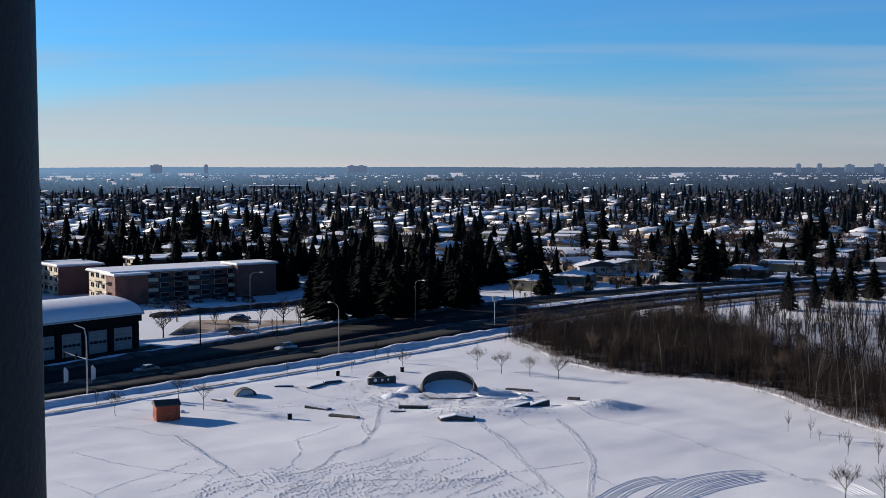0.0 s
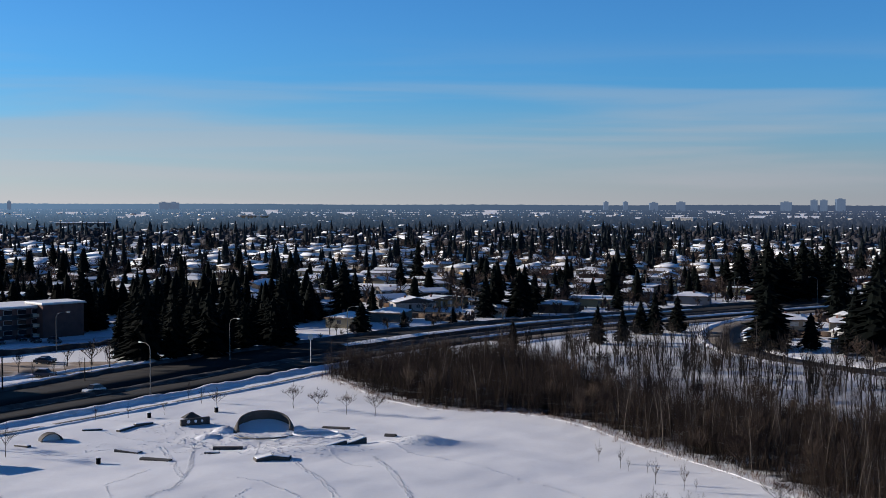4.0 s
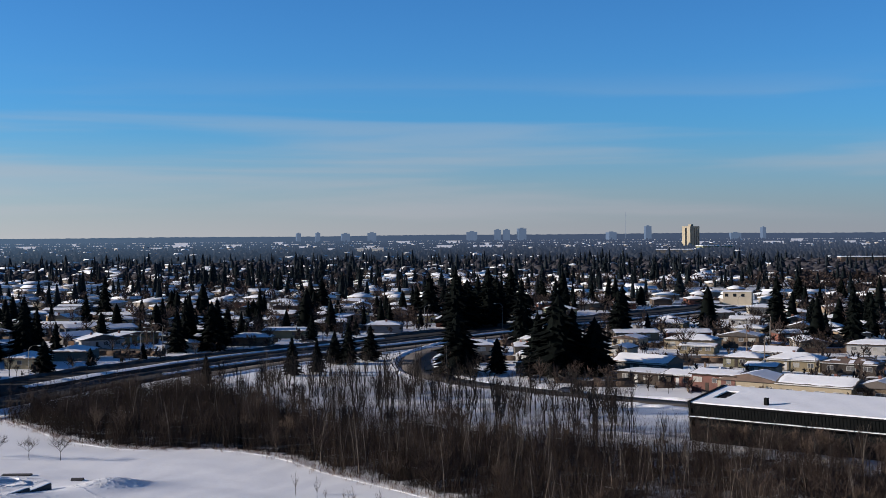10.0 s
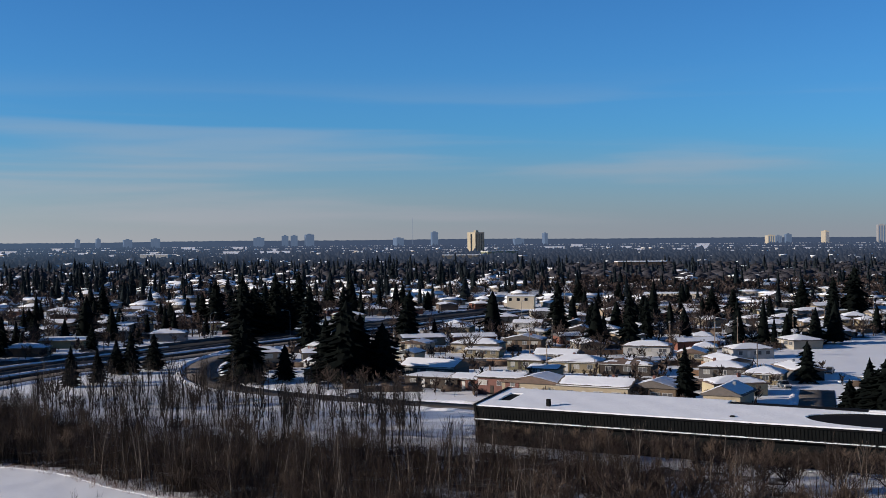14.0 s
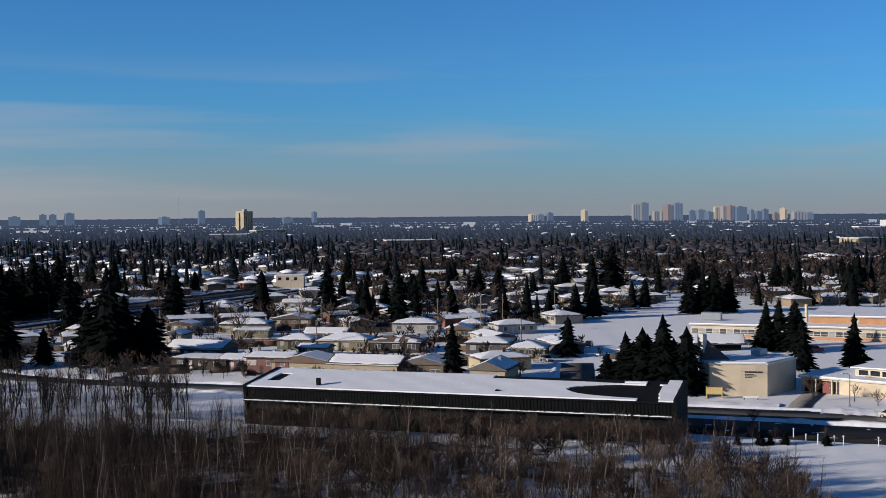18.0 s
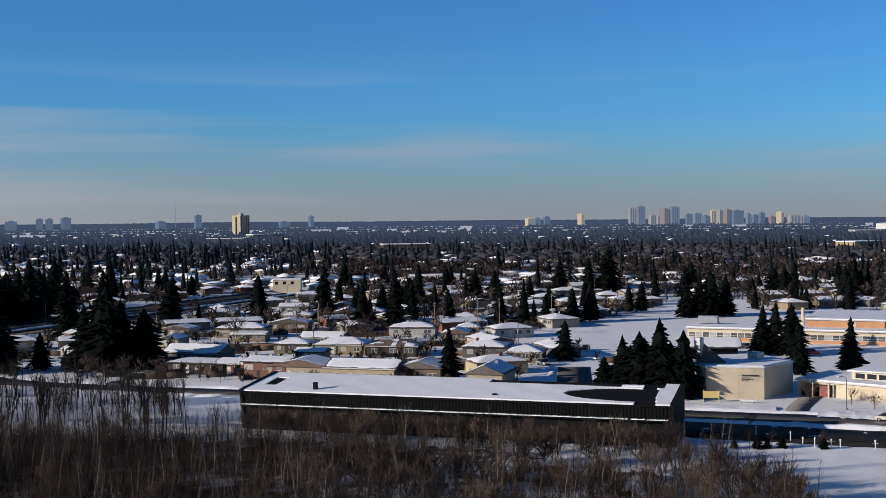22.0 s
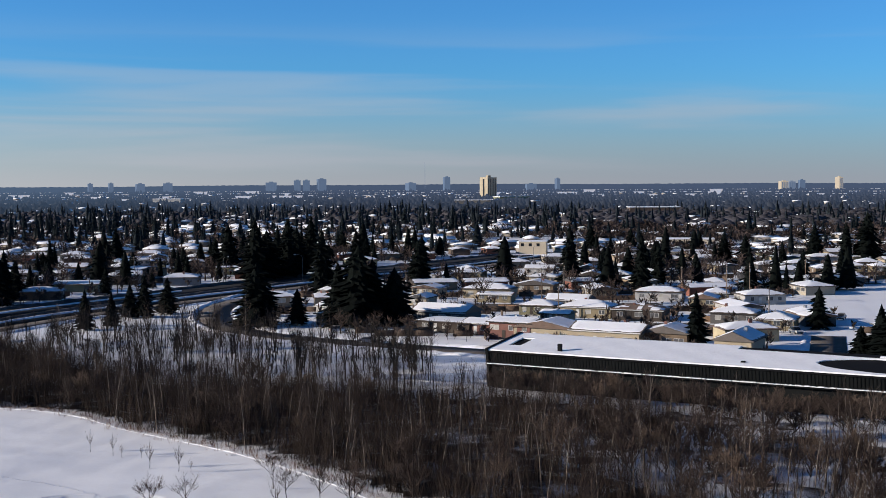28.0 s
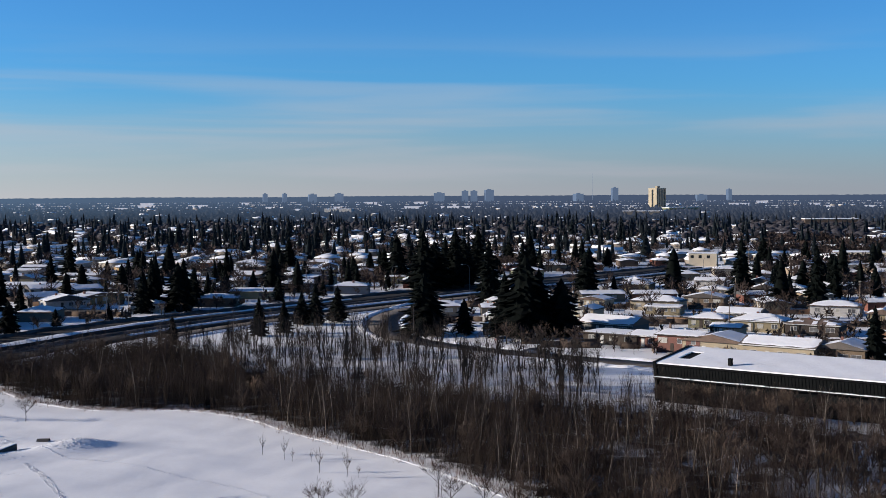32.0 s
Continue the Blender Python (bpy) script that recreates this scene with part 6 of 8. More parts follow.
# ---- the tower with tan balconies ----
def tower():
    m = Matrix(((0.424, 0.906, 0, 107.65), (-0.906, 0.424, 0, 55.7), (0, 0, 1, 0), (0, 0, 0, 1)))     # x along the front, y into the tower
    t = thing("apartment_tower", m, "tall brown apartment tower with tan balcony fronts", "tower")
    W, D, top = 22.0, 18.0, 37.0
    part("core", MB().box(0.25, 1.9, -0.3, W, D, top - 0.4), TOWER_BRICK, t)
    part("pier", MB().bevelled(0, 0, -0.3, 0.28, 2.2, top - 0.8, 0.03), TOWER_BRICK, t, "brown brick pier at the corner")
    part("roof", MB().bevelled(-1.15, -1.0, top - 0.52, W + 1, D + 1, top, 0.03), WHITE_METAL, t, "white flat roof slab with a deep fascia")
    part("penthouse", MB().bevelled(2.4, 3.0, top, 9.0, 10.0, top + 1.9, 0.05), DARK_METAL, t)
    fl = 2.79
    g = random.Random(4)
    for k in range(13):
        z = top - 0.9 - fl * (k + 1)
        part("balcony_slab", MB().box(0.28, -0.05, z - 0.18, W, 1.95, z), CONCRETE, t)
        part("balcony_front", MB().bevelled(0.28, -0.14, z - 0.02 - 0.22, W, 0.02, z + 0.42, 0.02), TAN, t, "tan panel along the balcony edge")
        win = part("window", MB().box(0.6, 1.80, z + 0.02, W - 0.4, 1.895, z + 0.09).box(0.6, 1.80, z + fl - 0.32, W - 0.4, 1.895, z + fl - 0.2), WHITE_METAL, t)
        for i in range(5):
            x = 0.7 + i * 4.2
            part("pane", MB().box(x, 1.84, z + 0.09, x + 3.9, 1.893, z + fl - 0.32), GLASS, win)
        for x in (1.05 + 0.3 * g.random(), 2.75 + g.uniform(-0.4, 0.4), 3.2, 4.55 + g.uniform(-0.1, 0.3), 6.2, 8.4, 12.0, 16.0):
            part("mullion", MB().box(x, 1.2, z, x + g.choice((0.08, 0.12, 0.3)), 1.30, z + fl - 0.25), WHITE_METAL, t)
        part("sill_ledge", MB().bevelled(2.2, 0.85, z + 0.42, 4.0 + g.uniform(0, 1), 1.25, z + 0.52, 0.02), WHITE_METAL, t)
        for i in range(12):
            x = 0.5 + i * 1.8
            part("rail_bar", MB().box(x, -0.05, z + 0.42, x + 0.03, -0.02, z + 1.05), DARK_METAL, t)
        part("hand_rail", MB().box(0.28, -0.07, z + 1.03, W, -0.01, z + 1.07), DARK_METAL, t)
    return t, m, top, fl


tower_ob, TOWER_M, TOWER_TOP, FLOOR_H = tower()


def antenna(x, y, z0, z1, w, mat, label):
    t = thing("panel_antenna", TOWER_M @ pose(x, y, TOWER_TOP), label, "antenna", "antennas on the roof")
    part("mast", MB().tube([(0, 0.12, 0), (0, 0.12, z1 + 0.1)], [0.05, 0.045], 7), GREY_METAL, t)
    part("panel", MB().bevelled(-w / 2, -0.12, z0, w / 2, 0.06, z1, 0.05), mat, t)
    part("bracket", MB().box(-0.06, 0.0, z0 + 0.3, 0.06, 0.2, z0 + 0.42).box(-0.06, 0.0, z1 - 0.5, 0.06, 0.2, z1 - 0.38), GREY_METAL, t)
    part("radio_unit", MB().bevelled(-0.26, -0.16, z0 - 1.2, 0.18, 0.14, z0 - 0.55, 0.04), WHITE_METAL, t, "white box with a dark front")
    part("cable", MB().tube([(0.1, 0.1, 0.1), (0.16, 0.05, z0 * 0.5), (0.02, 0.08, z0)], [0.025] * 3, 5), RUBBER, t)


for x, y, z0, z1, w, mat in [(1.45, 0.6, 3.2, 5.05, 0.42, WHITE_METAL), (2.1, 1.0, 2.55, 4.2, 0.42, WHITE_METAL), (3.35, 1.3, 2.6, 4.3, 0.3, DARK_METAL), (4.0, 0.6, 3.3, 5.15, 0.5, WHITE_METAL), (5.6, 1.0, 3.0, 4.8, 0.45, WHITE_METAL)]:
    antenna(x + 0.3, y, z0, z1, w, mat, "slim white panel antenna on a mast" if mat is WHITE_METAL else "slim dark panel antenna on a mast")
for i, (x, k) in enumerate(((3.0, 3), (5.2, 3), (4.4, 5))):
    c = thing("balcony_chair", TOWER_M @ pose(x, 0.8, TOWER_TOP - 0.9 - FLOOR_H * (k + 1) + 0.0), "bright blue folding chair on a balcony" if i < 2 else "pale balcony chair beside the glass", "chair")
    mat = BLUE_PLASTIC if i < 2 else TAN
    part("seat", MB().bevelled(-0.3, -0.3, 0.42, 0.3, 0.3, 0.5, 0.03), mat, c)
    part("backrest", MB().bevelled(-0.3, 0.24, 0.5, 0.3, 0.32, 1.15, 0.03), mat, c)
    for lx, ly in ((-0.26, -0.26), (0.26, -0.26), (-0.26, 0.28), (0.26, 0.28)):
        part("leg", MB().tube([(lx, ly, 0), (lx, ly, 0.43)], [0.025, 0.025], 6), GREY_METAL, c)
cover = thing("covered_grill", TOWER_M @ pose(4.2, 0.7, TOWER_TOP - 0.9 - FLOOR_H * 7), "round barbecue under a dark red cover", "grill")
part("cover", MB().tube([(0, 0, 0.45), (0, 0, 0.8), (0, 0, 1.0), (0, 0, 1.1)], [0.5, 0.55, 0.4, 0.1], 12), RED_PAINT, cover, smooth=True)
for a in (0.3, 2.4, 4.5):
    part("leg", MB().tube([(0.35 * math.cos(a), 0.35 * math.sin(a), 0), (0.3 * math.cos(a), 0.3 * math.sin(a), 0.5)], [0.03, 0.03], 5), DARK_METAL, cover)

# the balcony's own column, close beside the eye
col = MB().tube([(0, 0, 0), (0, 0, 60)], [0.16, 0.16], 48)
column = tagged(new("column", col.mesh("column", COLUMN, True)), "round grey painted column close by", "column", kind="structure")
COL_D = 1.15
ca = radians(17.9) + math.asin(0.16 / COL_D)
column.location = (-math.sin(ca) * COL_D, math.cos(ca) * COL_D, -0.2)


# ---- church ----
def church():
    t = thing("church", Matrix.Identity(4), "cream-walled church with a snowy flat roof and dark fin spire", "church")
    plan = [(213.4, 150.4), (217.0, 145.4), (220.4, 141.2), (233.5, 142.6), (239, 156), (230, 161), (221, 158.5), (214.6, 153.6)]
    part("wall", MB().prism(plan, -0.3, 6.5), PALE_WALL, t, "smooth cream stucco wall")
    cx, cy = sum(p[0] for p in plan) / 8, sum(p[1] for p in plan) / 8
    out = [(cx + (x - cx) * 1.02, cy + (y - cy) * 1.02) for x, y in plan]
    part("parapet", MB().prism(out, 6.5, 6.75), WHITE_METAL, t)
    inn = [(cx + (x - cx) * 0.97, cy + (y - cy) * 0.97) for x, y in plan]
    part("roof_snow", MB().prism(inn, 6.75, 6.95), ROOF_SNOW, t, "flat white snow on the roof")
    a, b, c = (214.4, 153.6), (219.5, 149.0), (222, 157.5)
    part("spire", MB().add([(a[0], a[1], 6.6), (b[0], b[1], 6.6), (c[0], c[1], 6.6), (216.2, 153.8, 11.6), (215.6, 154.3, 11.6)], [(0, 1, 3), (1, 2, 3), (2, 4, 3), (2, 0, 4), (0, 3, 4)]), SHINGLE, t, "dark shingled fin roof")
    part("spire_box", MB().bevelled(215.2, 153.2, 8.2, 216.5, 154.7, 12.3, 0.05), GREY_METAL, t)
    part("roof_unit", MB().bevelled(228.6, 148.2, 6.9, 231.4, 150.6, 8.4, 0.06), GREY_METAL, t, "grey ventilation box")
    # cross and unreadable lettering on the long face
    d = Vector((220.4 - 213.4, 141.2 - 150.4, 0)).normalized()
    n = Vector((d.y, -d.x, 0))
    if n.x > 0:
        n = -n

    def on_face(s, z, w, h, name):
        o = Vector((213.4, 150.4, 0)) + d * s + n * 0.10
        e = d * w
        k = n * 0.05
        v = [o, o + e, o + e + k, o + k]
        part(name, MB().prism([(q.x, q.y) for q in v][::-1], z, z + h), LETTER, t)
    on_face(6.25, 4.0, 0.14, 1.5, "cross_upright")
    on_face(5.95, 4.9, 0.75, 0.14, "cross_arm")
    for r, (z, w, h) in enumerate(((4.75, 3.4, 0.34), (4.35, 1.7, 0.18), (4.05, 2.0, 0.18), (3.75, 1.4, 0.18))):
        s = 7.05
        e = s + w
        g = random.Random(r)
        while s < e:
            q = g.uniform(0.2, 0.42)
            on_face(s, z, q * 0.85, h, "letter_bar")
            s += q
    return t


church()


def church_hall():
    m = Matrix(((0.09, 0.996, 0, 232.0), (-0.996, 0.09, 0, 140.5), (0, 0, 1, 0), (0, 0, 0, 1)))
    t = thing("church_hall", m, "low cream church hall with a red door and snowy roof", "hall")
    part("wall", MB().box(0, 0, -0.3, 34, 16, 3.0), PALE_WALL, t)
    part("roof", MB().bevelled(-0.5, -0.7, 3.0, 34.5, 16.5, 3.25, 0.03), TRIM, t)
    part("roof_snow", MB().bevelled(-0.3, -0.5, 3.25, 34.3, 16.3, 3.5, 0.08), ROOF_SNOW, t, "smooth snow on the flat roof")
    part("clerestory", MB().box(9.5, 5.0, 3.4, 33, 13, 5.2), PALE_WALL, t)
    part("clerestory_roof", MB().add([(8.8, 4.2, 5.1), (33.6, 4.2, 5.6), (33.6, 14, 5.6), (8.8, 14, 5.1), (8.8, 4.2, 5.35), (33.6, 4.2, 5.85), (33.6, 14, 5.85), (8.8, 14, 5.35)], [(0, 3, 2, 1), (4, 5, 6, 7), (0, 1, 5, 4), (1, 2, 6, 5), (2, 3, 7, 6), (3, 0, 4, 7)]), ROOF_SNOW, t)
    for i in range(9):
        x = 10.3 + i * 2.5
        w = part("window", MB().box(x, 4.92, 3.62, x + 2.0, 5.0, 3.72).box(x, 4.92, 4.75, x + 2.0, 5.0, 4.85).box(x - 0.08, 4.92, 3.62, x + 0.03, 5.0, 4.85), TRIM, t)
        part("pane", MB().box(x + 0.03, 4.95, 3.72, x + 2.0, 4.99, 4.75), GLASS, w)
    # Flat dark panel on the wall stands in for the porch's shade.
    part("porch_recess", MB().box(0.8, -0.06, 0.0, 7.6, 0.02, 2.5), DARK_METAL, t)
    for x in (1.5, 4.8):
        d = part("door", MB().bevelled(x, -0.14, 0.05, x + 1.7, -0.06, 2.3, 0.03), DOOR_RED, t, "dark red entrance door")
        part("handle", MB().box(x + 1.45, -0.2, 1.0, x + 1.52, -0.13, 1.3), GREY_METAL, d)
    for x in (3.7, 7.2):
        part("post", MB().bevelled(x, -1.5, 0, x + 0.35, -1.1, 3.0, 0.03), PALE_WALL, t)


church_hall()
board = thing("sign_board", place(210.2, 147.0, -52), "yellow wooden notice board on two posts in snow", "sign")
part("panel", MB().bevelled(-1.5, -0.06, 0.9, 1.5, 0.06, 2.3, 0.03), SIGN_YELLOW, board)
for x in (-1.55, 1.55):
    part("post", MB().bevelled(x - 0.09, -0.09, 0, x + 0.09, 0.09, 2.5, 0.02), SIGN_YELLOW, board)
bench = thing("low_sign", place(214.2, 141.0, -55), "low white sign beam standing in the snow", "sign")
part("beam", MB().bevelled(-1.6, -0.1, 0.35, 1.6, 0.1, 0.75, 0.03), WHITE_METAL, bench)
for x in (-1.3, 1.3):
    part("post", MB().box(x - 0.06, -0.06, -0.1, x + 0.06, 0.06, 0.4), DARK_METAL, bench)


# ---- school ----
def school():
    m = Matrix(((0.42, 0.907, 0, 313.0), (-0.907, 0.42, 0, 219.0), (0, 0, 1, 0), (0, 0, 0, 1)))
    t = thing("school", m, "long school with white window bands and an orange brick gym", "school")
    part("wall", MB().box(-7, 0, -0.3, 62, 14, 3.6), PALE_WALL, t)
    part("base_course", MB().box(-7, -0.08, -0.3, 62, 0.02, 0.95), ORANGE_BRICK, t)
    part("roof", MB().bevelled(-7.6, -0.8, 3.6, 62.6, 14.6, 3.9, 0.03), TRIM, t)
    part("roof_snow", MB().bevelled(-7.3, -0.5, 3.9, 62.3, 14.3, 4.15, 0.08), ROOF_SNOW, t, "flat snow on the long roof")
    for i in range(33):
        x = -6.6 + i * 2.08
        w = part("window", MB().box(x, -0.10, 1.0, x + 1.95, 0.0, 1.1).box(x, -0.10, 2.5, x + 1.95, 0.0, 2.6).box(x, -0.10, 1.1, x + 0.1, 0.0, 2.5).box(x, -0.09, 1.6, x + 1.95, 0.0, 1.68), WHITE_METAL, t)
        part("pane", MB().box(x + 0.1, -0.05, 1.1, x + 1.95, -0.01, 2.5), CURTAIN, w)
    part("gym", MB().box(27, 8, -0.3, 49, 44, 6.2), ORANGE_BRICK, t, "tall orange brick gymnasium")
    part("gym_roof", MB().bevelled(26.5, 7.5, 6.2, 49.5, 44.5, 6.5, 0.03), TRIM, t)
    part("gym_snow", MB().bevelled(26.7, 7.7, 6.5, 49.3, 44.3, 6.75, 0.08), ROOF_SNOW, t)
    part("gym_door", MB().box(39, 7.9, 4.3, 41.0, 8.0, 5.8), PALE_WALL, t)
    part("roof_unit", MB().bevelled(-5.5, 9, 4.4, 0.5, 12, 6.6, 0.08), GREY_METAL, t, "pale grey ventilation unit on the roof")
    part("flue", MB().tube([(25.5, 12, 4.3), (25.5, 12, 9.5)], [0.5, 0.5], 8), PALE_WALL, t)


school()
gable = thing("pavilion", place(281, 196, -48), "dark pavilion with a wide low gable roof", "pavilion")
part("wall", MB().box(-6, -5, -0.3, 6, 5, 2.6), DARK_METAL, gable)
part("roof", roof_shape(13, 12, 2.7, 2.0, 0.8, False), SHINGLE, gable)
part("roof_snow", snow_shape(13, 12, 2.7, 2.0, 0.8, False, 9), ROOF_SNOW, gable)


# ---- apartments and garage across the avenue ----
AU, AV = Vector((0.795, 0.606, 0)), Vector((-0.606, 0.795, 0))


def apartment_block(x, y, long_side, deep, name_label, lit_balconies=True):
    m = Matrix(((AU.x, AV.x, 0, x), (AU.y, AV.y, 0, y), (0, 0, 1, 0), (0, 0, 0, 1)))
    t = thing("apartment_block", m, name_label, "apartment block", "three-storey blocks")
    part("wall", MB().box(0, 0, -0.3, long_side, deep, 8.3), BRICK, t)
    part("roof", MB().bevelled(-0.7, -0.7, 8.3, long_side + 0.7, deep + 0.7, 8.65, 0.04), TRIM, t)
    part("roof_snow", MB().bevelled(-0.5, -0.5, 8.65, long_side + 0.5, deep + 0.5, 8.95, 0.1), ROOF_SNOW, t, "thick snow on the flat roof")
    if long_side > 40:
        for x0, x1, top in ((-0.4, 9.0, 8.0), (long_side - 12.0, long_side + 0.4, 9.1)):
            wing = part("wing", MB().box(x0, -3.4, -0.3, x1, 3.0, top), BRICK, t)
            part("wing_roof", MB().bevelled(x0 - 0.6, -4.0, top + 0.02, x1 + 0.6, 6.0, top + 0.3, 0.04), TRIM, wing)
            part("wing_snow", MB().bevelled(x0 - 0.4, -3.8, top + 0.3, x1 + 0.4, 6.2, top + 0.62, 0.1), ROOF_SNOW, wing)
    for k in range(3):
        z = 0.3 + 2.75 * k
        # sunny end: pale stucco bays with balconies
        part("stucco_panel", MB().box(-0.06, 0.4, z, 0.0, deep - 0.4, z + 2.4), PALE_WALL, t)
        n = int(deep / 4)
        for i in range(n):
            y0 = 0.9 + i * (deep - 1.0) / n
            w = part("window", MB().box(-0.14, y0, z + 0.85, -0.05, y0 + 2.1, z + 0.95).box(-0.14, y0, z + 2.15, -0.05, y0 + 2.1, z + 2.25).box(-0.14, y0 + 1.0, z + 0.95, -0.05, y0 + 1.1, z + 2.15), TRIM, t)
            part("pane", MB().box(-0.1, y0, z + 0.95, -0.055, y0 + 2.1, z + 2.15), GLASS, w)
            if i % 2 == 0:
                b = part("balcony", MB().box(-1.3, y0 - 0.4, z - 0.12, -0.05, y0 + 2.3, z), CONCRETE, t)
                part("balcony_panel", MB().box(-1.35, y0 - 0.4, z, -1.28, y0 + 2.3, z + 0.9), PALE_WALL, b)
        # shaded front: dark panels with lighter balcony bays
        if long_side > 40:
            part("spandrel", MB().bevelled(9.2, -0.16, z - 0.4, long_side - 12.2, -0.015, z + 0.75, 0.02), SPANDREL, t, "dark blue-grey panel band between storeys")
        if long_side > 20:
            for i in range(int(long_side / 4.4)):
                x0 = 10.0 + i * 4.1
                if x0 > long_side - 3:
                    break
                w = part("window", MB().box(x0, -0.10, z + 0.85, x0 + 2.4, 0, z + 0.95).box(x0, -0.10, z + 2.1, x0 + 2.4, 0, z + 2.2).box(x0 - 0.1, -0.1, z + 0.85, x0, 0, z + 2.2), TRIM, t)
                part("pane", MB().box(x0, -0.06, z + 0.95, x0 + 2.4, -0.01, z + 2.1), GLASS, w)
                if i % 3 != 1:
                    b = part("balcony", MB().box(x0 - 0.5, -1.4, z - 0.12, x0 + 2.8, -0.02, z), CONCRETE, t)
                    part("balcony_panel", MB().box(x0 - 0.5, -1.45, z, x0 + 2.8, -1.38, z + 0.9), PALE_WALL if i % 3 == 0 else DARK_METAL, b)
    return t


apartment_block(-88.9, 333.0, 48, 16, "long three-storey brick apartment block with snowy roof")
apartment_block(-110.5, 357.0, 13, 17, "three-storey brick apartment block with cream balconies")
apartment_block(-92.0, 381.0, 30, 14, "three-storey brick apartment block set behind")
apartment_block(-142.0, 352.0, 30, 16, "three-storey brick apartment block with snowy roof")


def garage():
    u = Vector((0.63, 0.777, 0))
    m = Matrix(((u.x, -u.y, 0, -100.0), (u.y, u.x, 0, 210.0), (0, 0, 1, 0), (0, 0, 0, 1)))
    t = thing("service_garage", m, "service garage with pale overhead doors and barrel roof", "garage building")
    L, D = 59.0, 20.0
    part("wall", MB().box(0, 0, -0.3, L, D, 7.0), DARK_METAL, t)
    prof = [(D + 1.2, 7.0)] + [(D / 2 + (D / 2 + 1.2) * math.cos(a), 7.0 + 3.0 * math.sin(a)) for a in np.linspace(0.06, math.pi - 0.06, 15)] + [(-1.2, 7.0)]
    part("roof", MB().extrude_x(prof, -0.5, L + 0.6), GREY_METAL, t)
    mb = MB()
    nx, na = 96, 18
    for i in range(nx + 1):
        x = (L + 0.6) * i / nx - 0.3
        for k in range(na + 1):
            a = 0.12 + (math.pi - 0.24) * k / na
            r = 0.16 + 0.07 * (i % 2)
            mb.v.append((x, D / 2 + (D / 2 + 1.1 + r * 0.4) * math.cos(a), 7.0 + (3.0 + r) * math.sin(a)))
    mb.f = [(i * (na + 1) + k, (i + 1) * (na + 1) + k, (i + 1) * (na + 1) + k + 1, i * (na + 1) + k + 1) for i in range(nx) for k in range(na)]
    part("roof_snow", mb, ROOF_SNOW, t, "ribbed snow on the barrel roof", True)
    for i in range(9):
        x = 4.0 + i * 6.1
        d = part("overhead_door", MB().bevelled(x, -0.1, 0, x + 4.4, 0.02, 4.6, 0.03), DOOR_GREY, t, "pale grey sectional overhead door")
        for k in range(4):
            part("window_strip", MB().box(x + 0.25 + k * 1.02, -0.13, 2.0, x + 1.1 + k * 1.02, -0.09, 2.5), GLASS, d)
        for k in (1.1, 2.9, 3.7):
            part("seam", MB().box(x + 0.05, -0.12, k, x + 4.35, -0.095, k + 0.05), GREY_METAL, d)
        part("pier", MB().bevelled(x + 4.75, -0.35, 0, x + 5.6, 0.02, 7.0, 0.04), DARK_METAL, t)
    part("fascia", MB().box(-0.4, -0.5, 5.6, L + 0.4, -0.0, 7.0), DARK_METAL, t)


garage()

# ---- far landmarks ----


TOWER_CREAM = material("tower_cream", (0.30, 0.255, 0.18), 0.85, var=0.1, scale=0.1, fine=1.0)


def slab_tower(x, y, turn, w, d, h, label, lit):
    t = thing("distant_tower", place(x, y, turn), label, "tower")
    part("wall", MB().box(-w / 2, -d / 2, 0, w / 2, d / 2, h), TOWER_CREAM, t)
    part("roof_box", MB().bevelled(-w * 0.12, -d * 0.15, h, w * 0.16, d * 0.15, h + 4.0, 0.2), TOWER_CREAM, t)
    for s in (-1, 1):
        part("window_band", MB().box(-w / 2 - 0.25 if s < 0 else w / 2, -d * 0.1, 3, -w / 2 if s < 0 else w / 2 + 0.25, d * 0.1, h - 3.5), GLASS, t)
    for k in range(5):
        x0 = -w * 0.42 + k * w * 0.19
        part("window_band", MB().box(x0, -d / 2 - 0.25, 3, x0 + w * 0.045, -d / 2, h - 3), GLASS, t)
    return t


slab_tower(0.5552 * 2600, 0.8317 * 2600, 8, 25, 25, 44, "lone cream apartment tower above the distant trees", True)
g = random.Random(31)


def skyline(az_x, az_y, r, w, h, mat, label="distant city tower glowing with painted haze"):
    n = math.hypot(az_x, az_y)
    x, y = az_x / n * r, az_y / n * r
    t = thing("city_tower", place(x, y, g.uniform(-40, 10)), label, "tower", "skyline towers")
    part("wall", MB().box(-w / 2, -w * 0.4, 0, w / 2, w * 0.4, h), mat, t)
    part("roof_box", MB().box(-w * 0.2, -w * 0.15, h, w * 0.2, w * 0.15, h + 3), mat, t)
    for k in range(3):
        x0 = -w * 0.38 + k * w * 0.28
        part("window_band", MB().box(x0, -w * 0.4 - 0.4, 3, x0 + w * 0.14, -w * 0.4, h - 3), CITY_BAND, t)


def bearing(px):
    """Direction on the plan for a place along the skyline, in degrees right of ahead."""
    return math.sin(radians(px)), math.cos(radians(px))


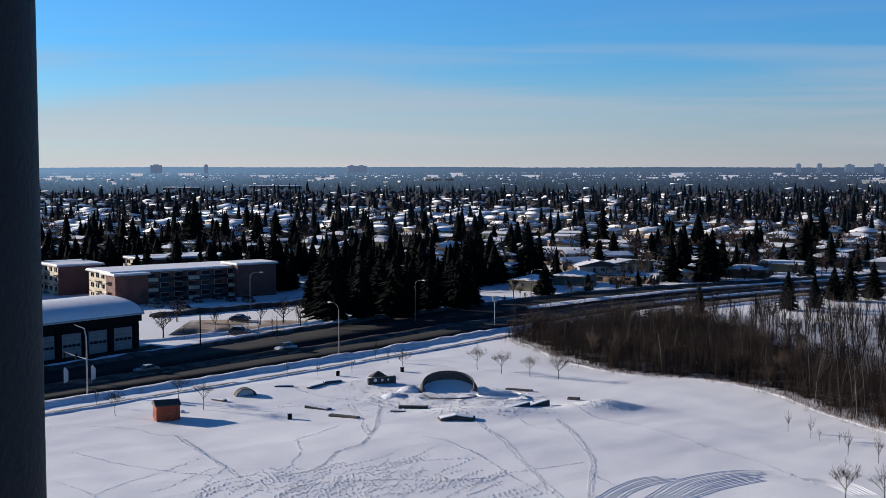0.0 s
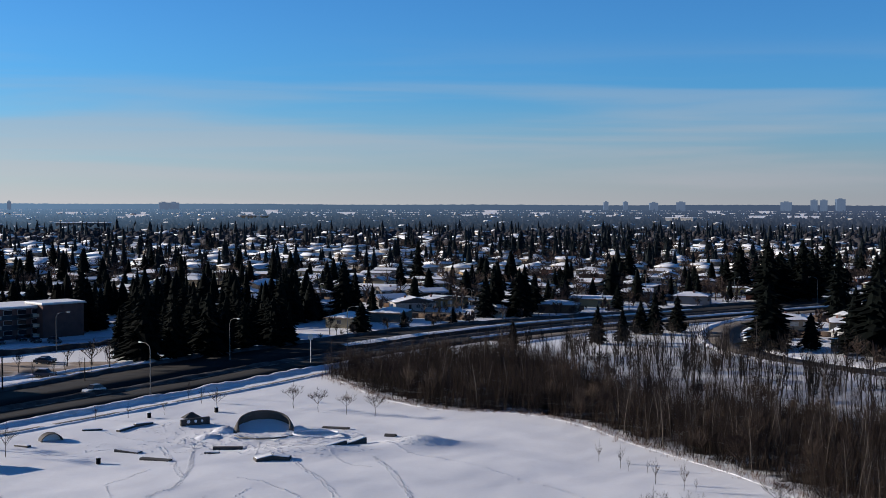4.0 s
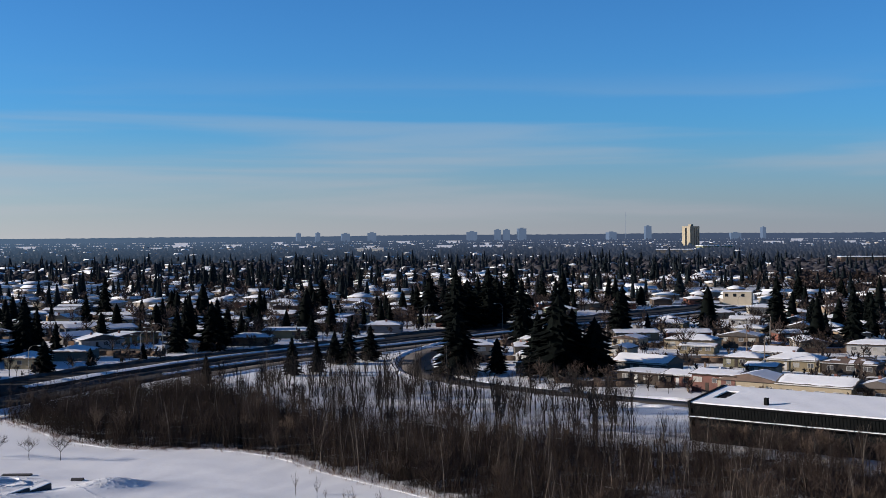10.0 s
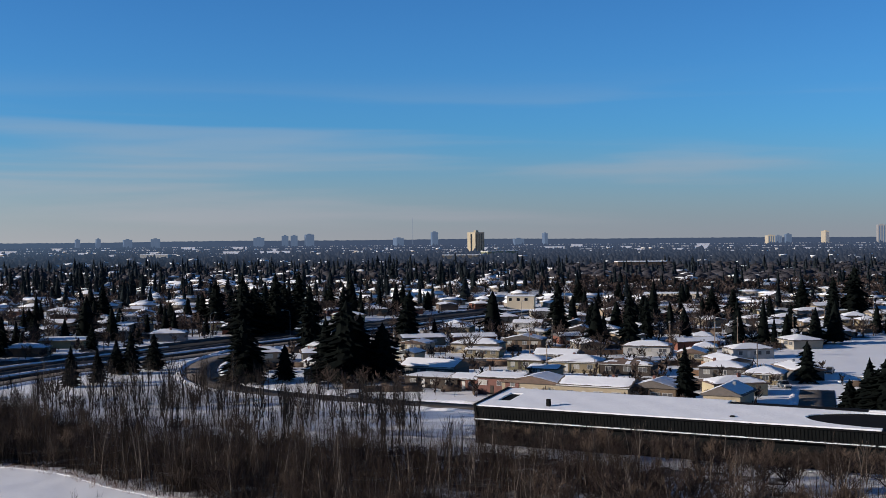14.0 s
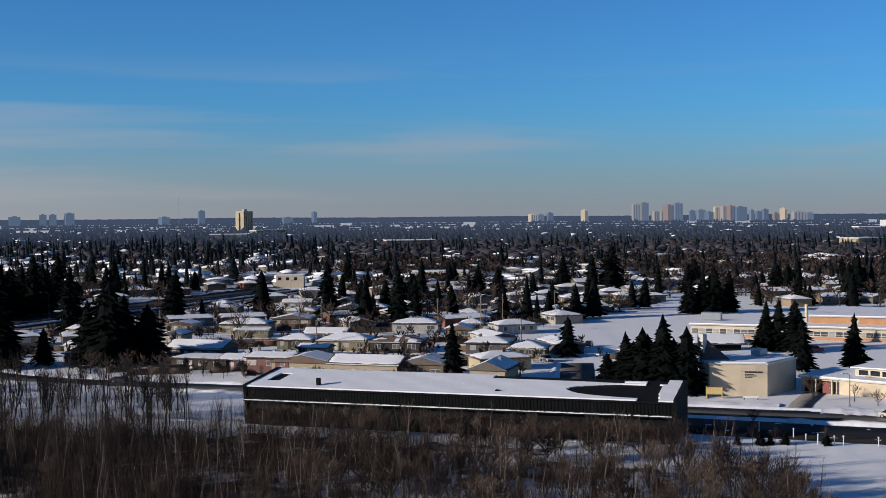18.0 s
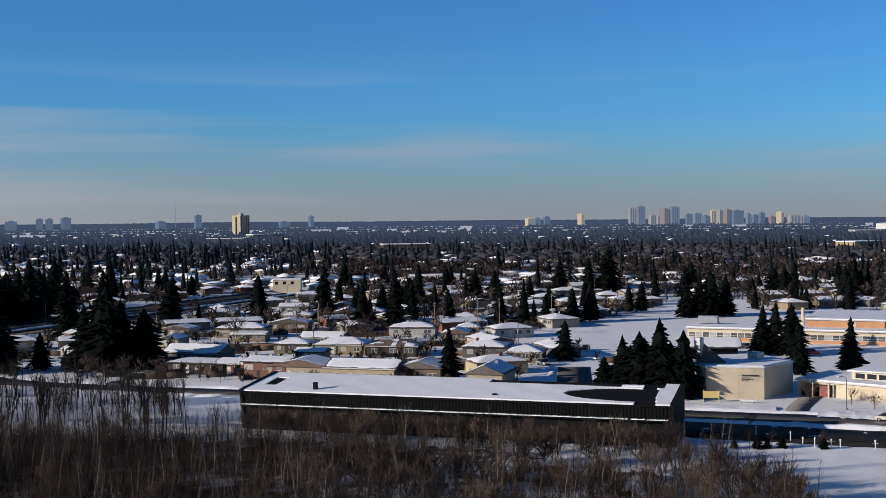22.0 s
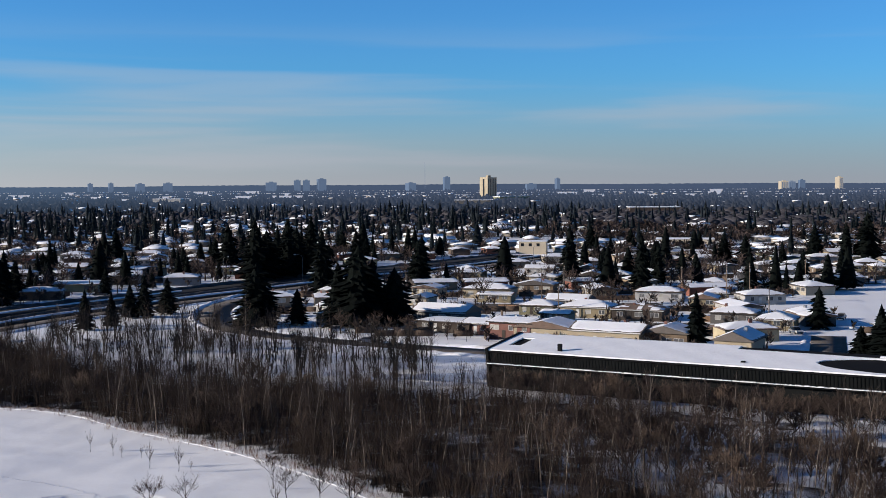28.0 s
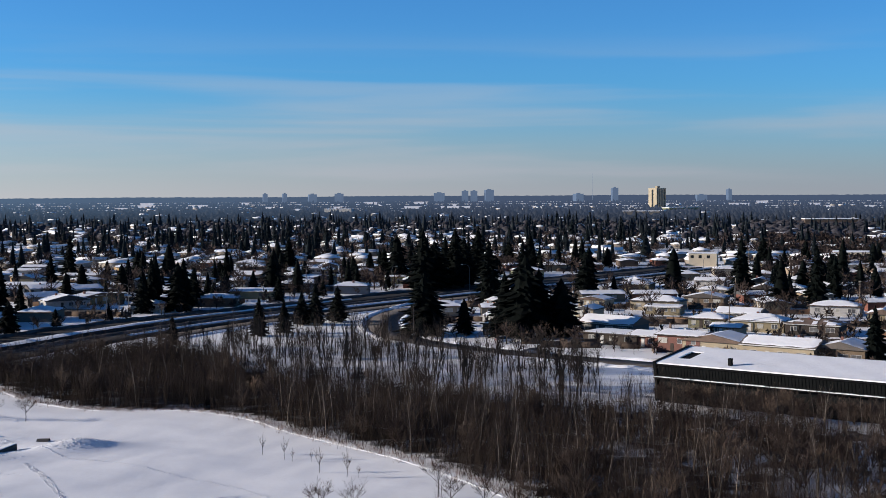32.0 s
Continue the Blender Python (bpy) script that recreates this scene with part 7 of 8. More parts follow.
for deg, w, h, mat in [(51.59, 29, 63, CITY_PALE), (51.95, 26, 67, CITY_WALL), (52.46, 24, 36, CITY_PALE), (53.02, 33, 58, CITY_WARM), (53.44, 30, 64, CITY_WALL), (54.07, 19, 38, CITY_BAND), (54.45, 28, 40, CITY_WALL), (54.81, 29, 32, CITY_BAND),
                       (55.16, 20, 51, CITY_CREAM), (55.44, 19, 53, CITY_PALE), (55.76, 27, 53, CITY_WARM), (56.19, 38, 49, CITY_BAND), (56.67, 15, 39, CITY_WALL), (56.96, 19, 33, CITY_BAND), (57.25, 19, 40, CITY_BAND), (58.05, 24, 43, CITY_CREAM),
                       (58.65, 41, 32, CITY_PALE), (59.15, 22, 28, CITY_WALL), (49.25, 22, 43, CITY_CREAM), (46.91, 28, 29, CITY_CREAM), (47.25, 23, 28, CITY_WALL), (47.68, 20, 33, CITY_BAND), (57.7, 18, 28, CITY_WARM), (52.7, 13, 33, CITY_PALE)]:
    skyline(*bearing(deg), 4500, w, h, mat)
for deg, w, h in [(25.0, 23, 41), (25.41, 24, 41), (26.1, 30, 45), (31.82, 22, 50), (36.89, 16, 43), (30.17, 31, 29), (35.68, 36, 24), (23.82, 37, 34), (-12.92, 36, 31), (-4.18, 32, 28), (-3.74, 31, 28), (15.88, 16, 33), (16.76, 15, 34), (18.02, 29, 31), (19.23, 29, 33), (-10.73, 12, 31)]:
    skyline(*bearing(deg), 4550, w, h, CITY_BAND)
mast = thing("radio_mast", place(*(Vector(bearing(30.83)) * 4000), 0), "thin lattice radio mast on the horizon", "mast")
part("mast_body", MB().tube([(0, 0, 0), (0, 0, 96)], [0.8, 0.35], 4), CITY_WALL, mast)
for i in range(9):
    deg, r = g.uniform(-15, 62), g.uniform(1100, 2600)
    bx, by = bearing(deg)
    w = g.uniform(25, 70)
    t = thing("warehouse", place(bx * r, by * r, g.uniform(-40, 0)), "low pale flat-roofed building far off", "building", "far flat-roofed buildings")
    part("wall", MB().box(-w / 2, -12, -0.3, w / 2, 12, 7.5), SIDING, t)
    part("roof_snow", MB().bevelled(-w / 2 - 0.4, -12.4, 7.5, w / 2 + 0.4, 12.4, 8.2, 0.2), ROOF_SNOW, t)
for x, y, w, d, h, turn in [(377, 523, 14, 10, 6.5, -40), (411, 444, 22, 12, 3.8, -42), (488, 530, 32, 14, 4.2, -42)]:
    t = thing("flat_roofed_block", place(x, y, turn), "pale flat-roofed two-storey block among houses", "building")
    part("wall", MB().box(-w / 2, -d / 2, -0.3, w / 2, d / 2, h), PALE_WALL, t)
    part("roof_snow", MB().bevelled(-w / 2 - 0.3, -d / 2 - 0.3, h, w / 2 + 0.3, d / 2 + 0.3, h + 0.4, 0.1), ROOF_SNOW, t)
    for i in range(int(w / 4)):
        part("window", MB().box(-w / 2 + 1 + i * 4, -d / 2 - 0.05, h - 2.4, -w / 2 + 2.6 + i * 4, -d / 2 + 0.01, h - 0.9), GLASS, t)

# ---- skate park ----


def bowl():
    t = thing("skate_bowl", Matrix.Translation((0.9, 203.4, 0.35)), "concrete skate bowl with a tall curling back wall full of snow", "skate bowl")
    n = 48
    shell, rim = MB(), MB()
    a0, a1 = radians(-12), radians(196)
    rows = 7
    for i in range(n + 1):
        a = a0 + (a1 - a0) * i / n
        s = math.sin(math.pi * i / n)
        h = 0.35 + 2.6 * s ** 0.66
        for side in (0, 1):
            for k in range(rows):
                f = k / (rows - 1)
                r = 1.0 - 0.17 * f ** 2 + (0.07 if side else 0.0) * (1 - 0.3 * f)
                shell.v.append((4.9 * r * math.cos(a), 4.3 * r * math.sin(a), -0.8 + (h + 0.8) * f))
    m = rows * 2
    for i in range(n):
        for k in range(rows - 1):
            shell.f.append((i * m + k, i * m + k + 1, (i + 1) * m + k + 1, (i + 1) * m + k))
            shell.f.append((i * m + rows + k, (i + 1) * m + rows + k, (i + 1) * m + rows + k + 1, i * m + rows + k + 1))
        shell.f.append((i * m + rows - 1, i * m + m - 1, (i + 1) * m + m - 1, (i + 1) * m + rows - 1))
    for i in (0, n):
        shell.f.extend([(i * m + k, i * m + k + 1, i * m + rows + k + 1, i * m + rows + k) for k in range(rows - 1)])
    part("back_wall", shell, SKATE_PALE, t, "tall curved concrete wall", True)
    pts = [(4.9 * math.cos(a), 4.3 * math.sin(a) - 0.1, 0.06 + 0.3 * max(0, math.sin(a))) for a in np.linspace(radians(196), radians(348), 40)]
    pts = [(x, y - 1.6, 0.02) for x, y, z in pts]
    rim.tube(pts, [0.13] * len(pts), 8)
    part("coping", rim, CONCRETE, t, "rounded concrete coping")
    side = MB()
    pts = [(8.2 + 3.6 * math.cos(a), -2.9 + 2.5 * math.sin(a), 0.12) for a in np.linspace(0, 2 * math.pi, 40)]
    side.tube(pts, [0.17] * len(pts), 8, False)
    part("side_coping", side, SNOW_BANK, t, "snow-covered rim of the side bowl")
    fill = MB()
    nr, na = 8, 28
    for i in range(nr + 1):
        for k in range(na):
            a = 2 * math.pi * k / na
            r = 0.97 * i / nr
            x, y = 4.7 * r * math.cos(a), 4.1 * r * math.sin(a)
            z = 0.2 + 0.95 * max(0.0, y / 4.1 + 0.25) ** 1.2 + 0.05 * math.sin(x * 2.1 + y * 1.3) - 0.5 * max(0.0, -y / 4.1 - 0.2)
            fill.v.append((x, y, z))
    fill.f = [(i * na + k, (i + 1) * na + k, (i + 1) * na + (k + 1) % na, i * na + (k + 1) % na) for i in range(nr) for k in range(na)]
    part("bowl_snow", fill, SNOW, t, "smooth snow lying in the bowl", True)
    # snow slumped against the lit right-hand end of the wall
    heap = MB()
    for i in range(9):
        for j in range(9):
            u, v = i / 8 - 0.5, j / 8 - 0.5
            d = max(0, 1 - 4 * (u * u + v * v))
            heap.v.append((5.6 + u * 4.2, 0.2 + v * 3.0, -0.35 + 1.25 * d ** 1.2))
    heap.f = [(i * 9 + j, (i + 1) * 9 + j, (i + 1) * 9 + j + 1, i * 9 + j + 1) for i in range(8) for j in range(8)]
    part("snow_drift", heap, SNOW_BANK, t, "snow drifted against the wall", True)
    for cx, cy, sx, sy, hh in ((-6.4, 0.6, 5.0, 4.0, 1.3), (-8.6, -2.4, 5.0, 3.2, 0.7), (-4.6, -3.4, 4.0, 2.6, 0.55)):
        mb = MB()
        q = random.Random(int(cx * 10))
        for i in range(13):
            for j in range(13):
                u, v = i / 12 - 0.5, j / 12 - 0.5
                d = max(0, 1 - 4 * (u * u + v * v))
                mb.v.append((cx + u * sx, cy + v * sy, -0.4 + (hh + 0.3 * q.uniform(-0.5, 0.5)) * d ** 0.8))
        mb.f = [(i * 13 + j, (i + 1) * 13 + j, (i + 1) * 13 + j + 1, i * 13 + j + 1) for i in range(12) for j in range(12)]
        part("snow_heap", mb, SNOW_BANK, t, "lumpy snow piled beside the bowl", True)
    return t


bowl()


def ledge(x0, y0, x1, y1, h0, h1, w, label, name="skate_ledge", mat=SKATE):
    """A low concrete obstacle that rises from one end to the other, chamfered along its top."""
    h0, h1 = h0 * 0.72, h1 * 0.78
    d = Vector((x1 - x0, y1 - y0, 0))
    L = d.length
    z = float(land((x0 + x1) / 2, (y0 + y1) / 2))
    t = thing(name, Matrix.LocRotScale((x0, y0, z), Euler((0, 0, math.atan2(d.y, d.x))), None), label, "skate ledge", "obstacles of the skate park")
    e = min(0.12, w * 0.2)
    v = []
    for x, h in ((0, h0), (L, h1)):
        v += [(x, -w / 2, -0.4), (x, -w / 2, h - e), (x, -w / 2 + e, h), (x, w / 2 - e, h), (x, w / 2, h - e), (x, w / 2, -0.4)]
    f = [(0, 1, 2, 3, 4, 5), (11, 10, 9, 8, 7, 6)] + [(i, 6 + i, 6 + i + 1, i + 1) for i in range(5)]
    part("block", MB().add(v, f), mat, t)
    sn = MB().add([(0.1, -w / 2 + e, h0), (L - 0.1, -w / 2 + e, h1), (L - 0.1, w / 2 - e, h1), (0.1, w / 2 - e, h0), (0.2, -w / 2 + e * 1.6, h0 + 0.09), (L - 0.2, -w / 2 + e * 1.6, h1 + 0.09), (L - 0.2, w / 2 - e * 1.6, h1 + 0.09), (0.2, w / 2 - e * 1.6, h0 + 0.09)],
                  [(4, 5, 6, 7), (0, 1, 5, 4), (1, 2, 6, 5), (2, 3, 7, 6), (3, 0, 4, 7)])
    if L < 4.3 and h1 < 1.2:
        part("snow_cap", sn, SNOW, t, "thin snow on the top")
    return t


ledge(-0.6, 182.2, 2.0, 182.9, 0.5, 0.95, 1.8, "dark concrete skate block capped with snow")
ledge(2.0, 182.9, 4.6, 182.4, 0.95, 0.55, 1.8, "sloping end of a dark concrete block")
ledge(9.6, 187.4, 13.0, 190.0, 0.15, 0.55, 1.2, "long rising concrete skate ledge")
ledge(13.0, 190.0, 16.2, 192.2, 0.5, 1.15, 1.3, "tall dark concrete skate ledge end")
ledge(-6.9, 192.2, -2.4, 191.8, 0.55, 0.5, 1.0, "low concrete skate ledge in trampled snow")
ledge(-8.0, 188.6, -5.8, 188.2, 0.3, 0.25, 0.7, "small low concrete skate ledge")
ledge(-21.2, 192.0, -17.6, 190.4, 0.65, 0.2, 1.5, "concrete skate ramp sloping into snow")
ledge(-17.0, 185.4, -12.6, 183.2, 0.4, 0.35, 1.0, "low concrete skate ledge")
ledge(-22.8, 208.2, -20.4, 211.0, 0.25, 0.5, 0.8, "thin bent concrete skate ledge")
ledge(-20.4, 211.0, -17.6, 212.6, 0.5, 0.45, 0.8, "thin concrete skate ledge")
ledge(-28.6, 209.4, -25.4, 209.7, 0.28, 0.28, 0.5, "low straight grind ledge")
ledge(-36.8, 197.2, -34.6, 196.0, 0.3, 0.3, 0.9, "small half-buried concrete ledge")
ledge(-43.5, 190.5, -39.8, 188.6, 0.45, 0.3, 0.9, "low brown ledge beside the shed", mat=GRAVEL)
ledge(10.6, 207.6, 14.8, 206.0, 0.4, 0.35, 1.2, "curved end ledge beside the bowl")
ledge(-12.8, 209.8, -8.2, 211.6, 1.35, 1.5, 0.6, "concrete wall with three round holes", "skate_wall")
for k, s in enumerate((0.25, 0.5, 0.72)):
    hole = thing("snow_filled_hole", Matrix.LocRotScale((-12.8 + 4.6 * s + 0.13, 209.8 + 1.8 * s - 0.31, float(land(-11, 210.5)) + 0.6), Euler((radians(90), 0, radians(21))), None), "round snow-filled hole in the concrete wall", "hole", "holes of the skate wall")
    part("snow_plug", MB().tube([(0, 0, -0.04), (0, 0, 0.03), (0, 0, 0.06)], [0.30 - 0.05 * k, 0.30 - 0.05 * k, 0.15], 14), SNOW, hole)


def pyramid(x, y, w, h, label):
    t = thing("skate_pyramid", place(x, y, 20, z=float(land(x, y))), label, "skate ramp", "obstacles of the skate park")
    part("sides", MB().add([(-w, -w * 0.6, -0.2), (w, -w * 0.6, -0.2), (w, w * 0.6, -0.2), (-w, w * 0.6, -0.2), (-0.2, 0, h), (0.2, 0, h)], [(0, 1, 5, 4), (1, 2, 5), (2, 3, 4, 5), (3, 0, 4)]), SKATE, t)


pyramid(-11.6, 220.8, 2.0, 1.0, "small dark pyramid ramp standing out of snow")


def quarter_ring(x, y, turn, r, label):
    """A free-standing quarter of a concrete pipe."""
    t = thing("pipe_ramp", place(x, y, turn, z=float(land(x, y)) - 0.15), label, "skate ramp", "obstacles of the skate park")
    mb = MB()
    n = 18
    for i in range(n + 1):
        a = math.pi * i / n
        for rr in (r, r * 0.92):
            for d in (-0.9, 0.9):
                mb.v.append((rr * math.cos(a), d, rr * 0.78 * math.sin(a)))
    for i in range(n):
        b = i * 4
        mb.f += [(b, b + 4, b + 5, b + 1), (b + 2, b + 3, b + 7, b + 6), (b, b + 2, b + 6, b + 4), (b + 1, b + 5, b + 7, b + 3)]
    mb.f += [(0, 1, 3, 2), (n * 4, n * 4 + 2, n * 4 + 3, n * 4 + 1)]
    part("ring", mb, SKATE, t, smooth=False)
    back = MB()
    arc = [(r * 0.9 * math.cos(math.pi * i / n), r * 0.70 * math.sin(math.pi * i / n)) for i in range(n + 1)]
    back.v = [(x, 0.2, z) for x, z in arc] + [(x, 0.6, z) for x, z in arc]
    back.f = [tuple(range(n + 1)), tuple(range(2 * n + 1, n, -1))]
    part("back_plate", back, SNOW, t, "snow drifted inside the arch")


quarter_ring(-32.4, 202.0, 25, 1.75, "half-buried concrete pipe arch with blue shade inside")
quarter_ring(21.0, 198.6, 70, 0.75, "small round concrete ring standing in snow")

# ---- shed, bins and poles of the park ----
shed = thing("shed", place(-41.4, 184.4, 24, 0.86), "red-brown wooden shed with a dark gabled roof", "shed")
part("wall", MB().box(-2.0, -1.6, -0.2, 2.0, 1.6, 2.5), SHED_RED, shed)
part("gable", MB().add([(-2.0, -1.6, 2.5), (-2.0, 1.6, 2.5), (-2.0, 0, 3.2), (-1.9, -1.6, 2.5), (-1.9, 1.6, 2.5), (-1.9, 0, 3.2)], [(0, 2, 1), (3, 4, 5), (0, 3, 5, 2), (1, 2, 5, 4)]), SHED_RED, shed)
part("gable", MB().add([(2.0, -1.6, 2.5), (2.0, 1.6, 2.5), (2.0, 0, 3.2), (1.9, -1.6, 2.5), (1.9, 1.6, 2.5), (1.9, 0, 3.2)], [(0, 1, 2), (3, 5, 4), (0, 2, 5, 3), (1, 4, 5, 2)]), SHED_RED, shed)
part("roof", roof_shape(4.0, 3.2, 2.55, 0.72, 0.22, False), SHINGLE, shed)
for k in range(13):
    x = -1.95 + k * 0.31
    part("board", MB().box(x, -1.64, -0.1, x + 0.28, -1.6, 2.45), SHED_RED, shed)
for k in range(10):
    y = -1.5 + k * 0.31
    part("board", MB().box(-2.04, y, -0.1, -2.0, y + 0.28, 2.45), SHED_RED, shed)
sd = part("door", MB().bevelled(0.2, -1.70, 0.0, 1.2, -1.64, 2.0, 0.02), SHED_RED, shed)
part("latch", MB().box(0.3, -1.74, 1.0, 0.42, -1.69, 1.1), GREY_METAL, sd)


def bin_at(x, y, label):
    t = thing("litter_bin", place(x, y, 20, 0.68, z=float(land(x, y))), label, "bin", "litter bins")
    part("body", MB().bevelled(-0.42, -0.42, -0.1, 0.42, 0.42, 1.15, 0.06), DARK_METAL, t)
    part("lid", MB().bevelled(-0.47, -0.47, 1.15, 0.47, 0.47, 1.3, 0.06), DARK_METAL, t)
    part("snow_cap", MB().bevelled(-0.4, -0.4, 1.3, 0.4, 0.4, 1.42, 0.1), SNOW, t)


bin_at(-22.8, 183.2, "dark litter bin capped with snow in the park")
bin_at(-18.8, 220.5, "dark litter bin standing in the park")
bin_at(-7.5, 226.4, "brown box at the foot of a tree")
bin_at(-42.0, 194.2, "grey bin behind the red shed")


def street_lamp(x, y, h, turn, reach=2.6, label="grey street lamp with a curved arm"):
    t = thing("street_lamp", place(x, y, turn), label, "street lamp", "lamps along the roads")
    part("base", MB().tube([(0, 0, -0.1), (0, 0, 0.35)], [0.26, 0.22], 8), CONCRETE, t)
    pts = [(0, 0, 0.2), (0, 0, h * 0.5), (0, 0, h * 0.86), (reach * 0.12, 0, h * 0.945), (reach * 0.45, 0, h * 0.99), (reach, 0, h)]
    part("pole", MB().tube(pts, [0.11, 0.095, 0.08, 0.065, 0.055, 0.05], 7), LAMP_POLE, t)
    hd = part("lamp_head", MB().bevelled(reach - 0.1, -0.16, h - 0.12, reach + 0.75, 0.16, h + 0.08, 0.05), WHITE_METAL, t)
    part("lens", MB().box(reach + 0.1, -0.11, h - 0.17, reach + 0.65, 0.11, h - 0.12), LAMP_LENS, hd)


for x, y, h, turn in [(-20.7, 246, 10.3, 135), (-6.7, 299.3, 10.0, -45), (-49.8, 320.4, 10.0, 0), (22.7, 396.3, 9.0, 150), (24.6, 346.7, 8.5, -30), (60, 386.8, 8.0, -40), (69.9, 405.6, 9.0, 150), (-13.5, 333, 10.7, -20), (173, 436.5, 10, 30), (65.5, 397, 8.4, 150), (59, 380, 7.6, 150), (206, 438, 9.8, 160)]:
    street_lamp(x, y, h, turn)
for x, y, h, turn in [(174, 247, 6.0, 20), (217.6, 181.5, 5.5, 100), (219.8, 122.6, 6.6, 170), (293.6, 181.4, 5.4, 90), (250, 330, 9, 160), (340, 400, 10, 150), (415, 350, 11, 20), (310, 430, 10, 20)]:
    street_lamp(x, y, h, turn, 1.6, "slim street lamp beside a residential street")

sig = thing("signal_mast", place(-58.4, 202.6, 150), "traffic signal mast with a long horizontal arm", "traffic signal")
part("pole", MB().tube([(0, 0, -0.1), (0, 0, 9.5), (0.4, 0, 11.0), (2.6, 0, 11.5)], [0.16, 0.12, 0.09, 0.06], 8), GREY_METAL, sig)
part("arm", MB().tube([(0, 0, 6.0), (3, 0, 6.4), (5.4, 0, 6.9)], [0.1, 0.08, 0.06], 7), WHITE_METAL, sig)
for x in (2.4, 5.2):
    s = part("signal_head", MB().bevelled(x - 0.18, -0.18, 5.7, x + 0.18, 0.18, 6.9, 0.04), DARK_METAL, sig)
    for k in range(3):
        part("lens", MB().tube([(x, -0.18, 5.95 + k * 0.35), (x, -0.23, 5.95 + k * 0.35)], [0.12, 0.12], 10), LAMP_LENS, s)
for x, y in ((-64.6, 210.4), (-60.7, 213.1)):
    fl = thing("feather_flag", place(x, y, 30), "tall pale feather flag on a pole", "flag", "feather flags")
    part("pole", MB().tube([(0, 0, 0), (0, 0, 3.0), (0.2, 0, 3.4)], [0.03, 0.02, 0.015], 6), GREY_METAL, fl)
    part("cloth", MB().add([(0.02, 0, 0.6), (0.75, 0.05, 0.9), (0.8, 0.0, 2.6), (0.3, 0, 3.35), (0.02, 0, 3.1), (0.02, 0.03, 0.6), (0.75, 0.08, 0.9), (0.8, 0.03, 2.6), (0.3, 0.03, 3.35), (0.02, 0.03, 3.1)],
                           [(0, 1, 2, 3, 4), (9, 8, 7, 6, 5), (0, 5, 6, 1), (1, 6, 7, 2), (2, 7, 8, 3)]), WHITE_METAL, fl)


def post_at(x, y, h, name, label, mat, cat, r=0.1, sign=None):
    t = thing(name, place(x, y, rng.random() * 40 - 60), label, cat)
    part("post", MB().tube([(0, 0, -0.2), (0, 0, h)], [r, r * 0.85], 7), mat, t)
    if sign is not None:
        part("sign_plate", MB().bevelled(-0.5, -0.08, h - 1.3, 0.5, -0.03, h, 0.02), sign, t)
    return t


post_at(-50.2, 256, 6.8, "sign_pole", "tall dark pole beside the gravel yard", DARK_METAL, "pole", 0.16)
post_at(-36, 268.4, 4.9, "sign_pole", "slim dark pole beside the avenue", DARK_METAL, "pole")
post_at(12.1, 291.8, 6.7, "sign_pole", "pale sign pole at the park corner", WHITE_METAL, "pole", 0.1, WHITE_METAL)
for x, y in ((184.1, 119.6), (180.1, 108.2), (181.4, 106.8), (181.8, 104.1), (182.7, 103.0), (185.6, 98.5), (183.4, 112.5)):
    b = thing("bollard", place(x, y, 0), "pale bollard post with a capped top", "bollard", "bollards of the parking lot")
    part("post", MB().tube([(0, 0, -0.1), (0, 0, 1.35)], [0.09, 0.085], 9), WHITE_METAL, b)
    part("cap", MB().tube([(0, 0, 1.35), (0, 0, 1.55), (0, 0, 1.62)], [0.15, 0.15, 0.06], 9), WHITE_METAL, b)


def utility_pole(x, y, h, turn):
    t = thing("utility_pole", place(x, y, turn), "brown wooden utility pole with crossarms", "utility pole", "utility poles in the lanes")
    part("pole", MB().tube([(0, 0, -0.3), (0, 0, h)], [0.17, 0.11], 7), POLE_WOOD, t)
    for z in (h - 0.5, h - 1.3):
        arm = part("crossarm", MB().box(-1.2, -0.07, z - 0.07, 1.2, 0.07, z + 0.07), POLE_WOOD, t)
        for i in (-1.05, -0.45, 0.45, 1.05):
            part("insulator", MB().tube([(i, 0, z + 0.07), (i, 0, z + 0.22)], [0.05, 0.03], 6), WHITE_METAL, arm)
    if h > 9:
        part("transformer", MB().tube([(0.32, 0, h - 2.9), (0.32, 0, h - 1.9)], [0.24, 0.24], 9), GREY_METAL, t)


for x, y, h, turn in [(206, 274, 9.0, 40), (274, 279, 11.9, 35), (299, 294, 10.5, 35), (242, 231, 9.4, 40), (285, 311, 9.0, 30), (372, 321, 9.9, 20), (345, 312, 9.0, 25), (388, 470, 11, 40), (372, 480, 11.5, 40), (320, 303, 9.5, 25), (258, 340, 9, 60), (228, 312, 9, 60), (430, 345, 9.5, 20), (190, 330, 9.5, 60), (150, 470, 9.5, 20), (100, 470, 9.5, 20)]:
    utility_pole(x, y, h, turn)

# wires from pole to pole
for (x0, y0, z0), (x1, y1, z1) in (((242, 231, 9.2), (274, 279, 11.7)), ((274, 279, 11.7), (299, 294, 10.3)), ((299, 294, 10.3), (320, 303, 9.3)), ((320, 303, 9.3), (345, 312, 8.8)), ((345, 312, 8.8), (372, 321, 9.7)), ((206, 274, 8.8), (228, 312, 8.8)), ((228, 312, 8.8), (258, 340, 8.8))):
    w = thing("overhead_wire", Matrix.Identity(4), "thin dark overhead wires between utility poles", "wire", "overhead wires")
    for o in (-0.9, 0.9):
        part("wire", MB().tube([(x0 + (x1 - x0) * f + o, y0 + (y1 - y0) * f, z0 + (z1 - z0) * f - 1.6 * f * (1 - f) * 2) for f in np.linspace(0, 1, 9)], [0.02] * 9, 3, False), RUBBER, w)

